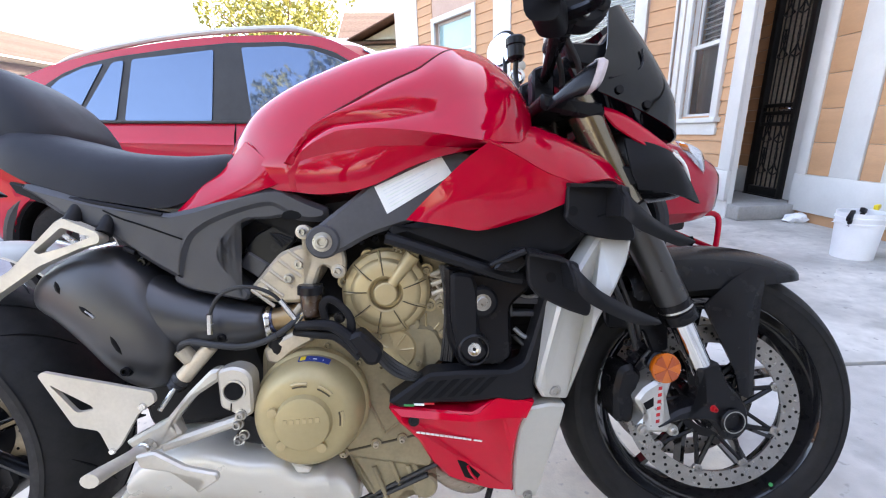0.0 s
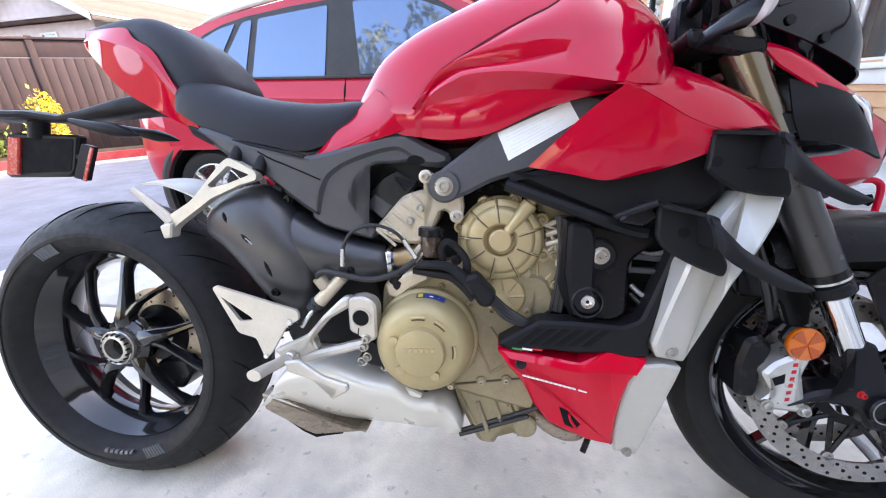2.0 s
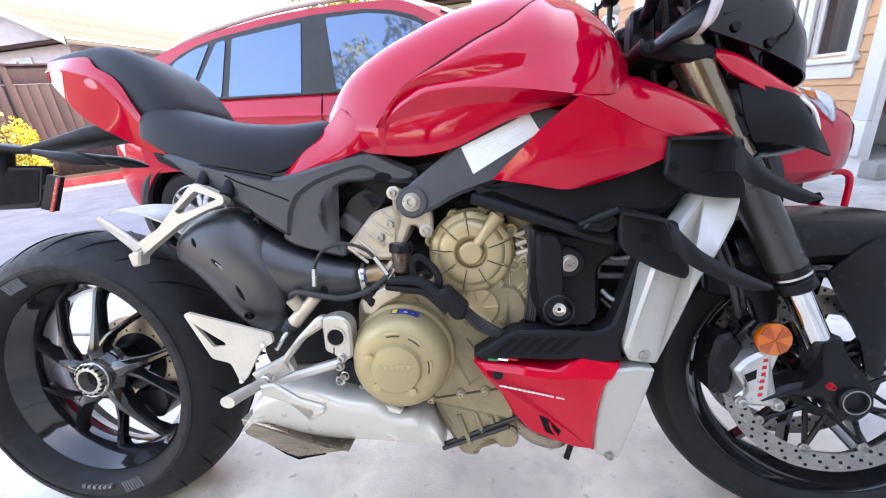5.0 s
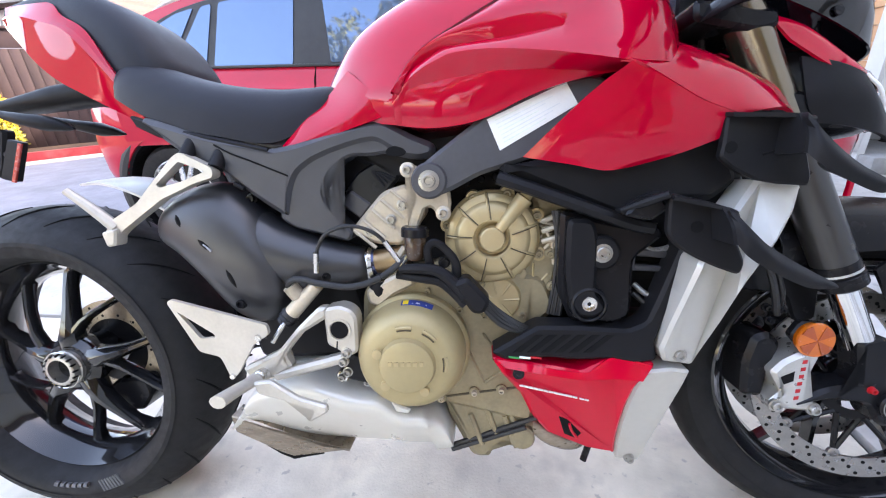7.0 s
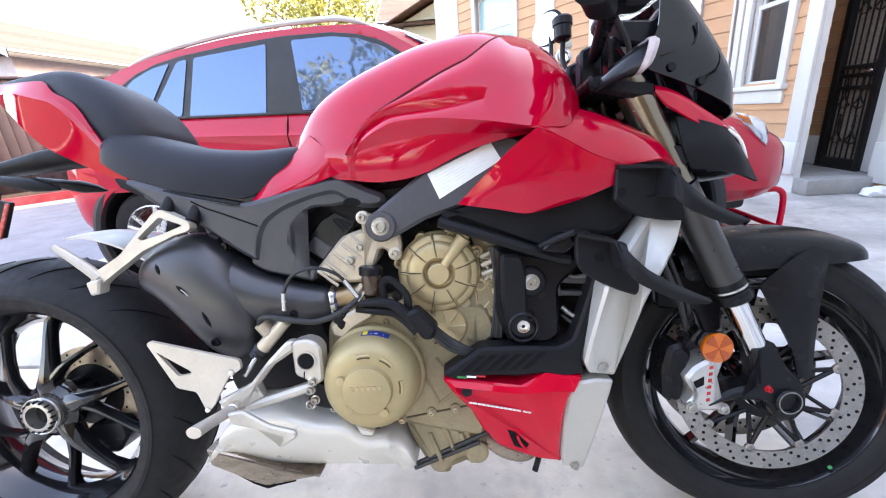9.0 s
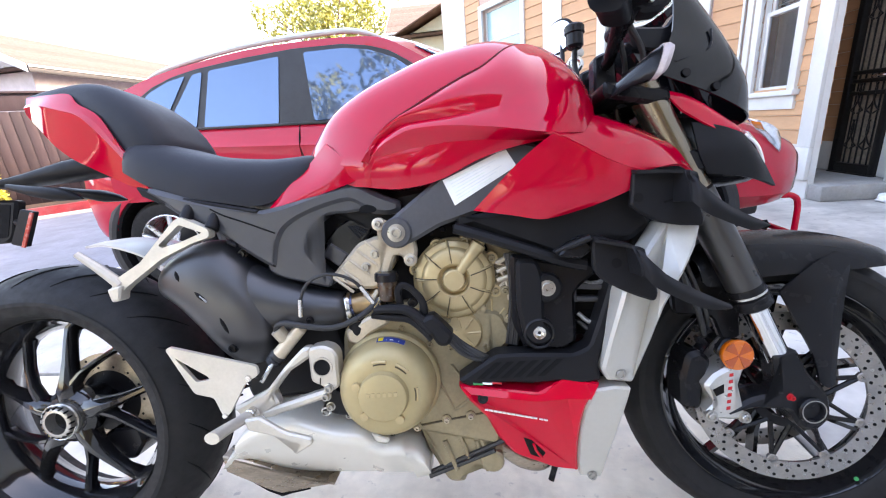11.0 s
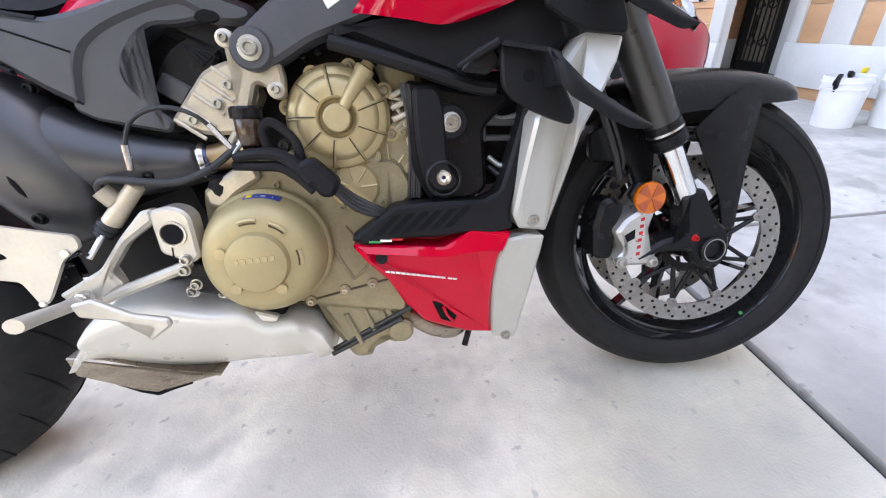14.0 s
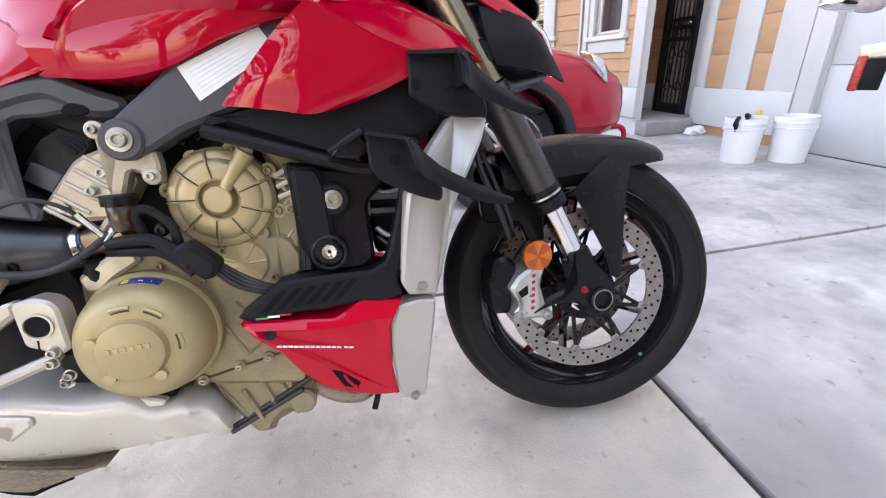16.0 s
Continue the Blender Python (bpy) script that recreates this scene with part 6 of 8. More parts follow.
silver = P("silver_strip", plate([(1.225, 0.662), (1.279, 0.653), (1.262, 0.622), (1.234, 0.582), (1.206, 0.537), (1.200, 0.505), (1.193, 0.466), (1.183, 0.420), (1.175, 0.384), (1.128, 0.396), (1.117, 0.420), (1.122, 0.460), (1.130, 0.510), (1.139, 0.558), (1.160, 0.590), (1.181, 0.616)], -0.05, 0.0, 0.005, 0.004, lift=lambda x, z: strip_w(z) - 0.16 * max(x - 1.215 - (z - 0.55) * 0.62, 0) ), SILVER, label="silver painted cooling duct strip", smooth=30)
socket_bolt(B(1.149, 0.181, 0.408), 0.008, silver)
mirror_part(silver)
silver = P("silver_strip", plate([(1.106, 0.381), (1.140, 0.384), (1.170, 0.378), (1.168, 0.348), (1.164, 0.318), (1.157, 0.262), (1.150, 0.216), (1.145, 0.168), (1.140, 0.149), (1.098, 0.158), (1.090, 0.200), (1.088, 0.264), (1.090, 0.310), (1.093, 0.345)], -0.05, -0.004, 0.004, 0.003, lift=lambda x, z: cowl_w(z) - 0.14 * max(x - 1.125, 0)), SILVER, label="silver painted lower duct strip", smooth=30)
socket_bolt(B(1.120, 0.092, 0.163), 0.007, silver)
mirror_part(silver)
cowl_o = [(0.872, 0.400), (0.887, 0.401), (0.946, 0.391), (1.008, 0.381), (1.028, 0.390), (1.056, 0.405), (1.090, 0.398), (1.116, 0.392), (1.103, 0.377), (1.092, 0.345), (1.087, 0.300), (1.086, 0.250), (1.088, 0.205), (1.092, 0.178), (1.066, 0.183), (1.042, 0.190), (1.003, 0.212), (0.969, 0.232), (0.938, 0.281), (0.919, 0.331), (0.892, 0.370)]
cowl = P("belly_cowl", plate(cowl_o, -0.05, 0.0, 0.005, 0.004, lift=lambda x, z: cowl_w(z)), RED_SATIN, label="red lower belly cowl", smooth=30)
mirror_part(cowl)


def on_cowl(pts, up=0.0012):
    return [(x, cowl_w(z) + up, z) for x, z in pts]


P("cowl_vent", plate([(0.983, 0.279), (0.998, 0.271), (1.026, 0.234), (1.018, 0.220), (0.997, 0.232)], -0.01, 0.0012, 0.0008, 0.003, lift=lambda x, z: cowl_w(z)), BLACK_HOLE, cowl)
P("vent_stay", tube([B(x, w + 0.002, z) for x, w, z in on_cowl([(1.002, 0.262), (1.008, 0.243), (1.019, 0.224)])], 0.0026, 6, 3), RED_SATIN, cowl)
P("cowl_fastener", lathe(B(0.913, 0.1852, 0.378), (0, -1, 0), [(0, 0.009), (0.0015, 0.009), (0.0015, 0.005), (0.0005, 0.004), (0.0005, 0.0)], 20), BLACK_SATIN, cowl)
for k in range(14):
    x = 0.915 + k * 0.0078 + (0.003 if k > 11 else 0)
    z = 0.350 + (x - 0.917) * -0.300
    P("lettering_bar", plate([(x, z), (x + 0.0066, z - 0.0022), (x + 0.0072, z + 0.0008), (x + 0.0006, z + 0.0030)], -0.002, 0.0010, 0.0002, lift=lambda x, z: cowl_w(z)), WHITE_PRINT, cowl, smooth=0)
P("cowl_ledge", patch([on_cowl([(0.880, 0.399), (0.935, 0.391), (1.008, 0.379), (1.030, 0.389), (1.058, 0.403), (1.112, 0.391)], 0.0), on_cowl([(0.893, 0.388), (0.940, 0.380), (1.005, 0.368), (1.035, 0.369), (1.060, 0.370), (1.098, 0.366)], 0.0042)], 0.004, 4, True), RED_SATIN, cowl)
vent = P("vent_cover", plate([(0.872, 0.410), (0.942, 0.453), (1.00, 0.452), (1.074, 0.447), (1.100, 0.458), (1.116, 0.50), (1.140, 0.57), (1.150, 0.605), (1.162, 0.60), (1.152, 0.55), (1.113, 0.425), (1.118, 0.398), (1.086, 0.392), (1.05, 0.40), (1.0, 0.398), (0.96, 0.402), (0.891, 0.398)], 0.14, 0.182, 0.005, 0.006), BLACK, label="black slatted lower vent cover")
for k in range(6):
    x = 0.905 + k * 0.021
    P("vent_slot", plate([(x, 0.412), (x + 0.012, 0.412), (x + 0.045, 0.440), (x + 0.033, 0.440)], 0.1818, 0.1832, 0.0003), BLACK_HOLE, vent, smooth=0)
for k, m_ in enumerate((GREEN_PRINT, WHITE_PRINT, RED_PRINT)):
    x = 0.898 + k * 0.0165
    P("flag_stripe", plate([(x, 0.4060), (x + 0.0165, 0.4040), (x + 0.0165, 0.4008), (x, 0.4028)], 0.1825, 0.1838, 0.0002), m_, vent, smooth=0)
# cooling side cover with posts
side = P("side_cover", plate([(0.978, 0.625), (1.07, 0.60), (1.115, 0.600), (1.128, 0.585), (1.085, 0.55), (1.085, 0.46), (1.06, 0.447), (0.995, 0.452), (0.975, 0.50)], 0.11, 0.160, 0.006, 0.01), BLACK_SATIN, label="black radiator side cover")
P("cover_post", plate([(0.985, 0.615), (1.022, 0.612), (1.030, 0.582), (1.028, 0.507), (1.046, 0.478), (1.030, 0.462), (1.005, 0.463), (0.992, 0.477), (0.983, 0.535)], 0.155, 0.176, 0.006, 0.012), BLACK, side)
P("cover_boss", lathe(B(1.036, 0.155, 0.562), (0, -1, 0), [(0, 0.027), (0.014, 0.026), (0.018, 0.022), (0.018, 0)], 28), BLACK, side)
socket_bolt(B(1.036, 0.173, 0.562), 0.0105, side)
P("cover_cup", lathe(B(1.018, 0.16, 0.484), (0, -1, 0), [(0, 0.029), (0.016, 0.027), (0.018, 0.024), (0.017, 0.022), (0.010, 0.021), (0.010, 0)], 28), BLACK_SATIN, side)
P("cup_bolt", lathe(B(1.018, 0.168, 0.486), (0, -1, 0), [(0, 0.018), (0.004, 0.018), (0.005, 0.012), (0.010, 0.011), (0.010, 0.006), (0.006, 0.0)], 20), STEEL, side)
# depth behind the side opening: finned cooler and pipes, the shade there painted deep black
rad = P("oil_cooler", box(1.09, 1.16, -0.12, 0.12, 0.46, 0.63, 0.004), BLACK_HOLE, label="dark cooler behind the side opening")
for k in range(9):
    P("cooler_fin", box(1.088, 1.165, -0.124, 0.124, 0.468 + k * 0.018, 0.471 + k * 0.018), BLACK_SATIN, rad)
P("bracket_bar", plate([(1.08, 0.565), (1.16, 0.555), (1.16, 0.545), (1.08, 0.553)], 0.13, 0.15, 0.002), GREY_PLASTIC, rad)
P("bracket_bar", plate([(1.075, 0.585), (1.09, 0.585), (1.09, 0.530), (1.075, 0.530)], 0.13, 0.152, 0.002), GREY_PLASTIC, rad)
P("bracket_bar", plate([(1.08, 0.540), (1.17, 0.532), (1.17, 0.524), (1.08, 0.530)], 0.13, 0.15, 0.002), GREY_PLASTIC, rad)
for z in (0.575, 0.505, 0.49):
    P("small_hose", tube([B(1.095, 0.135, z), B(1.115, 0.145, z - 0.015), B(1.15, 0.14, z - 0.008), B(1.165, 0.12, z + 0.01)], 0.0045, 8, 5), CABLE_GREY if z > 0.5 else RUBBER_HOSE)

# -- winglets --
def winglet(root, w_root, top, low, label):
    """A winglet: a recessed root plate, an outer wing that sweeps forward, and the shelf between them."""
    ob = P("winglet", plate(root, w_root - 0.012, w_root, 0.003, 0.008), BLACK, label=label, smooth=30)
    n = len(top)
    mid = [tuple((a + b) / 2 + (0.006 if k == 1 else 0.0) for k, (a, b) in enumerate(zip(p, q))) for p, q in zip(top, low)]
    P("wing", patch([top, mid, low], 0.010, 5), BLACK, ob, smooth=50)
    # shelf over the plate and the return behind the wing's rear edge
    P("shelf", patch([[(x, w_root - 0.01, z + 0.003) for x, w, z in [(root[0][0], 0, root[0][1])] + top[:4]], [(root[0][0], w_root + 0.012, root[0][1])] + [(x, w, z) for x, w, z in top[:4]]], 0.005, 4), BLACK, ob, smooth=50)
    P("wing_return", patch([[(top[0][0], w_root - 0.005, top[0][2]), (mid[0][0], w_root - 0.005, mid[0][2]), (low[0][0], w_root - 0.005, low[0][2])], [top[0], mid[0], low[0]]], 0.004, 4), BLACK, ob, smooth=50)
    return ob


w1 = winglet([(1.167, 0.745), (1.210, 0.743), (1.248, 0.739), (1.263, 0.705), (1.274, 0.664), (1.272, 0.653), (1.238, 0.656), (1.206, 0.663), (1.180, 0.677), (1.162, 0.693), (1.165, 0.705)], 0.214,
             [(1.234, 0.240, 0.739), (1.235, 0.256, 0.731), (1.242, 0.264, 0.716), (1.258, 0.266, 0.699), (1.286, 0.262, 0.679), (1.316, 0.257, 0.664), (1.339, 0.253, 0.653)],
             [(1.229, 0.262, 0.693), (1.235, 0.270, 0.683), (1.246, 0.272, 0.673), (1.263, 0.270, 0.665), (1.288, 0.264, 0.654), (1.315, 0.258, 0.645), (1.338, 0.253, 0.648)], "matte black upper winglet")
P("winglet_hole", lathe(B(1.174, 0.2142, 0.704), (0, -1, 0), [(0, 0.0075), (0.0008, 0.0075), (0.0008, 0)], 16), BLACK_HOLE, w1)
P("winglet_slot", plate([(1.212, 0.695), (1.227, 0.699), (1.228, 0.696), (1.213, 0.692)], 0.210, 0.2148, 0.0003), BLACK_HOLE, w1)
mirror_part(w1)
w2 = winglet([(1.094, 0.648), (1.128, 0.641), (1.156, 0.632), (1.174, 0.597), (1.190, 0.560), (1.185, 0.544), (1.156, 0.555), (1.132, 0.567), (1.106, 0.583), (1.094, 0.600)], 0.240,
             [(1.146, 0.264, 0.635), (1.151, 0.278, 0.627), (1.160, 0.286, 0.614), (1.177, 0.288, 0.596), (1.209, 0.280, 0.576), (1.247, 0.268, 0.556), (1.283, 0.258, 0.538)],
             [(1.151, 0.284, 0.593), (1.158, 0.290, 0.582), (1.171, 0.290, 0.572), (1.189, 0.288, 0.562), (1.216, 0.280, 0.548), (1.249, 0.268, 0.535), (1.281, 0.258, 0.531)], "matte black lower winglet")
P("winglet_lip", tube([B(1.045, 0.214, 0.628), B(1.070, 0.230, 0.640), B(1.092, 0.243, 0.650)], [0.004, 0.006, 0.005], 8, 5), BLACK, w2)
P("winglet_shelf", patch([[(1.044, 0.190, 0.628), (1.088, 0.190, 0.650), (1.125, 0.19, 0.646)], [(1.045, 0.214, 0.626), (1.090, 0.243, 0.649), (1.122, 0.250, 0.643)]], 0.004, 4), BLACK, w2)
P("winglet_hole", lathe(B(1.128, 0.2402, 0.608), (0, -1, 0), [(0, 0.0075), (0.0008, 0.0075), (0.0008, 0)], 16), BLACK_HOLE, w2)
P("winglet_bracket", plate([(1.045, 0.622), (1.06, 0.640), (1.088, 0.650), (1.10, 0.63), (1.08, 0.615)], 0.20, 0.226, 0.004, 0.006), BLACK_SATIN, w2)
mirror_part(w2)

# -- nose: red cowl, lamp, screen --
nose = P("nose_panel", patch([[(1.252, 0.085, 0.900), (1.32, 0.080, 0.880), (1.385, 0.075, 0.835), (1.415, 0.070, 0.812)], [(1.258, 0.118, 0.886), (1.312, 0.122, 0.864), (1.378, 0.118, 0.820), (1.402, 0.112, 0.806)], [(1.285, 0.134, 0.846), (1.318, 0.137, 0.822), (1.360, 0.134, 0.798), (1.392, 0.122, 0.788)]], 0.004, 6), RED, label="glossy red nose panel")
mirror_part(nose)
P("lamp_shell", loft([[(x, u * hw, zc + v * hh) for u, v in sup(24, 0.6)] for x, zc, hw, hh in ((1.285, 0.80, 0.09, 0.06), (1.33, 0.785, 0.125, 0.068), (1.38, 0.765, 0.125, 0.055), (1.42, 0.755, 0.11, 0.042), (1.44, 0.745, 0.09, 0.030))]), BLACK_SATIN, label="black headlight housing")
lshell = P("lamp_cheek", patch([[(1.303, 0.130, 0.825), (1.345, 0.135, 0.815), (1.385, 0.130, 0.800), (1.408, 0.118, 0.785)], [(1.310, 0.138, 0.770), (1.35, 0.145, 0.772), (1.395, 0.140, 0.765), (1.425, 0.122, 0.752)], [(1.325, 0.135, 0.735), (1.36, 0.14, 0.730), (1.41, 0.135, 0.718), (1.455, 0.110, 0.706)]], 0.005, 5), BLACK, smooth=30)
mirror_part(lshell)
lens = P("headlight_lens", patch([[(1.384, 0.124, 0.806), (1.415, 0.105, 0.803), (1.432, 0.06, 0.800)], [(1.405, 0.126, 0.786), (1.432, 0.105, 0.778), (1.450, 0.06, 0.772)], [(1.420, 0.120, 0.755), (1.438, 0.105, 0.742), (1.455, 0.065, 0.735)], [(1.428, 0.114, 0.738), (1.440, 0.102, 0.728), (1.455, 0.065, 0.722)]], 0.003, 5), LENS, label="clear slanted headlight lens")
mirror_part(lens)
bowl = P("headlight_bowl", patch([[(1.380, 0.116, 0.800), (1.408, 0.095, 0.796), (1.425, 0.05, 0.793)], [(1.398, 0.118, 0.776), (1.424, 0.095, 0.766), (1.440, 0.05, 0.762)], [(1.416, 0.108, 0.74), (1.430, 0.095, 0.732), (1.445, 0.055, 0.728)]], 0.002, 4), REFLECTOR_BOWL)
mirror_part(bowl)
P("drl_strip", tube([B(1.392, 0.127, 0.797), B(1.412, 0.127, 0.778), B(1.424, 0.122, 0.755), B(1.430, 0.116, 0.738)], 0.0024, 8, 5), WHITE_PRINT, lens)
P("screen", patch([[(1.255, 0.135, 0.905), (1.262, 0.13, 0.945), (1.285, 0.11, 0.99), (1.298, 0.09, 1.062)],
                   [(1.335, 0.12, 0.876), (1.345, 0.11, 0.932), (1.352, 0.095, 0.99), (1.322, 0.078, 1.072)],
                   [(1.412, 0.098, 0.842), (1.415, 0.09, 0.908), (1.388, 0.075, 0.985), (1.34, 0.058, 1.078)],
                   [(1.442, 0.055, 0.83), (1.438, 0.05, 0.9), (1.405, 0.04, 0.982), (1.35, 0.03, 1.082)],
                   [(1.448, 0.0, 0.828), (1.444, 0.0, 0.9), (1.41, 0.0, 0.985), (1.354, 0.0, 1.084)],
                   [(1.442, -0.055, 0.83), (1.438, -0.05, 0.9), (1.405, -0.04, 0.982), (1.35, -0.03, 1.082)],
                   [(1.412, -0.098, 0.842), (1.415, -0.09, 0.908), (1.388, -0.075, 0.985), (1.34, -0.058, 1.078)],
                   [(1.335, -0.12, 0.876), (1.345, -0.11, 0.932), (1.352, -0.095, 0.99), (1.322, -0.078, 1.072)],
                   [(1.255, -0.135, 0.905), (1.262, -0.13, 0.945), (1.285, -0.11, 0.99), (1.298, -0.09, 1.062)]], 0.003, 4), SMOKE, label="dark smoked fly screen", smooth=60)
P("instrument_panel", plate([(1.215, 0.985), (1.232, 0.99), (1.285, 0.905), (1.268, 0.895)], -0.075, 0.075, 0.005, 0.006), GLOSS_BLACK, label="flat black instrument display")
P("screen_edge", plate([(1.289, 0.946), (1.317, 0.994), (1.322, 0.988), (1.297, 0.942)], 0.088, 0.094, 0.001), SILVER)
P("dash_cowl", plate([(1.216, 1.008), (1.284, 1.002), (1.308, 1.032), (1.333, 1.008), (1.347, 0.978), (1.345, 0.942), (1.289, 0.935), (1.269, 0.962), (1.229, 0.969)], 0.050, 0.088, 0.004, 0.005), BLACK_SATIN, label="black dash surround behind the screen")
P("screen_lip", tube([B(1.278, 0.128, 0.928), B(1.306, 0.118, 0.936), B(1.335, 0.108, 0.944), B(1.351, 0.104, 0.958), B(1.354, 0.100, 0.985)], 0.0022, 6, 5), BLACK_SATIN)
P("screen_fastener", lathe(B(1.296, 0.128, 0.908), (0.1, -1, 0.1), [(0, 0.0075), (0.002, 0.007), (0.002, 0)], 18), BLACK_SATIN, smooth=40)
P("screen_fastener", lathe(B(1.352, 0.117, 0.884), (0.2, -1, 0.1), [(0, 0.0075), (0.002, 0.007), (0.002, 0)], 18), BLACK_SATIN, smooth=40)
# -- bars --
bar = P("handlebar", tube([B(1.185, 0.0, 0.955), B(1.185, 0.08, 0.955), B(1.170, 0.17, 0.985), B(1.135, 0.27, 1.0), B(1.105, 0.36, 1.0)], 0.011, 12, 6), BLACK_SATIN, label="black tapered handlebar")
P("bar_left", tube([B(1.185, 0.0, 0.955), B(1.185, -0.08, 0.955), B(1.170, -0.17, 0.985), B(1.135, -0.27, 1.0), B(1.105, -0.36, 1.0)], 0.011, 12, 6), BLACK_SATIN, bar)
P("grip", rod(B(1.137, 0.265, 1.0), B(1.105, 0.36, 1.0), 0.0165, seg=16), BLACK, bar)
P("grip", rod(B(1.137, -0.265, 1.0), B(1.105, -0.36, 1.0), 0.0165, seg=16), BLACK, bar)
P("bar_end", lathe(B(1.106, 0.357, 1.0), B(-0.03, 0.095, 0), [(0, 0.017), (0.02, 0.019), (0.03, 0.014), (0.03, 0)], 20), BLACK_SATIN, bar)
P("switch_housing", loft([[(1.152 + u * 0.026 - k * 0.017, -(0.205 + k * 0.03), 0.993 + v * 0.030 + 0.004 * math.sin(k * 2)) for u, v in sup(18, 0.6)] for k in range(3)]), BLACK, bar)
P("brake_lever", tube([B(1.178, 0.195, 1.0), B(1.205, 0.24, 0.996), B(1.19, 0.30, 0.99), B(1.165, 0.37, 0.988)], [0.010, 0.009, 0.007, 0.008], 8, 5), BLACK_SATIN, bar)
P("lever_perch", plate([(1.150, 1.030), (1.162, 0.994), (1.180, 0.992), (1.196, 0.981), (1.220, 0.982), (1.236, 0.992), (1.246, 1.010), (1.246, 1.035), (1.215, 1.048), (1.170, 1.046)], 0.172, 0.205, 0.006, 0.006), BLACK, bar)
P("lever_pivot", lathe(B(1.231, 0.198, 1.012), (0, -1, 0), [(0, 0.012), (0.010, 0.012), (0.012, 0.009), (0.012, 0.0)], 20), BLACK_SATIN, bar)
P("perch_bolt", lathe(B(1.205, 0.205, 0.998), (0, -1, 0), [(0, 0.006), (0.004, 0.0055), (0.004, 0.0)], 14), BOLT, bar)
P("clutch_clamp", lathe(B(1.203, -0.195, 1.040), (0, -1, 0), [(-0.012, 0.020), (0.008, 0.020), (0.010, 0.017), (0.010, 0.012), (0.004, 0.011), (0.004, 0.0)], 24), STEEL, bar)
P("clutch_clamp", lathe(B(1.213, -0.20, 1.068), (0.2, -1, 0.1), [(-0.010, 0.013), (0.008, 0.013), (0.010, 0.010), (0.010, 0.0)], 20), ALU, bar)
P("master_cylinder", rod(B(1.185, 0.11, 0.985), B(1.182, 0.20, 1.0), 0.017, seg=16), BLACK_SATIN, bar)
for k, (w, x) in enumerate(((0.045, 1.186), (-0.045, 1.186))):
    P("bar_clamp", plate([(x - 0.022, 0.905), (x + 0.022, 0.905), (x + 0.02, 0.97), (x, 0.978), (x - 0.02, 0.97)], w - 0.016, w + 0.016, 0.004, 0.006), BLACK_SATIN, bar)
res = P("fluid_reservoir", lathe(B(1.178, -0.10, 1.045), (0, 0, 1), [(0, 0.014), (0.006, 0.019), (0.030, 0.019), (0.032, 0.022), (0.046, 0.022), (0.050, 0.019), (0.050, 0)], 24), BLACK_SATIN, label="black clutch fluid reservoir")
P("reservoir_stalk", tube([B(1.178, -0.10, 1.046), B(1.176, -0.10, 1.01), B(1.180, -0.09, 0.975)], 0.006, 8, 4), BLACK_SATIN, res)
mir = P("mirror", moved(lathe((0, 0, 0), (-0.8, -0.6, 0.1), [(-0.02, 0.0), (-0.018, 0.035), (-0.008, 0.05), (0.002, 0.053), (0.004, 0.050)], 32), pose(1.185, 0.26, 1.135, 0, 0, 0) @ Matrix.Diagonal((1, 0.75, 0.85, 1))), BLACK, label="round black rear-view mirror")
P("mirror_glass", moved(lathe((-0.005, 0, 0), (-0.8, -0.6, 0.1), [(-0.002, 0.049), (0.0, 0.049), (0.0006, 0.0)], 32), pose(1.185, 0.26, 1.135) @ Matrix.Diagonal((1, 0.75, 0.85, 1))), MIRROR, mir)
P("mirror_stem", tube([B(1.19, -0.26, 1.13), B(1.185, -0.24, 1.06), B(1.165, -0.21, 1.0)], 0.006, 8, 4), BLACK_SATIN, mir)
sgn_ = P("turn_signal", loft([[(x + v * 0.35 * 0.013 * s, -w + u * 0.011 * s, z + v * 0.013 * s) for u, v in sup(16, 0.8)] for x, w, z, s in ((1.167, 0.130, 0.884, 0.80), (1.178, 0.146, 0.890, 1.00), (1.190, 0.165, 0.898, 1.35), (1.203, 0.180, 0.905, 1.75), (1.214, 0.190, 0.908, 2.00))]), BLACK_SATIN, label="black front turn signal with clear lens")
P("signal_lens", loft([[(x + v * 0.35 * 0.013 * s, -w + u * 0.011 * s, z + v * 0.013 * s) for u, v in sup(16, 0.75)] for x, w, z, s in ((1.215, 0.191, 0.909, 2.02), (1.223, 0.195, 0.909, 2.00), (1.230, 0.198, 0.910, 1.60), (1.233, 0.199, 0.910, 0.80))]), BLINK_LENS, sgn_)
mirror_part(sgn_)
for k, pts in enumerate(([B(1.19, 0.12, 0.98), B(1.21, 0.09, 0.93), B(1.20, 0.07, 0.86), B(1.24, 0.06, 0.78)], [B(1.19, 0.16, 0.985), B(1.225, 0.13, 0.94), B(1.225, 0.10, 0.88), B(1.26, 0.07, 0.80)], [B(1.17, -0.08, 0.97), B(1.14, -0.05, 0.93), B(1.13, 0.02, 0.89), B(1.17, 0.05, 0.84)])):
    P("control_cable", tube(pts, 0.005, 8, 6), RUBBER_HOSE)
P("fork_cap", lathe(B(1.222, 0.108, 0.910), B(-0.1, 0, 0.21), [(0, 0.026), (0.012, 0.026), (0.016, 0.018), (0.02, 0.018), (0.02, 0)], 20), BLACK_SATIN, right_fork)

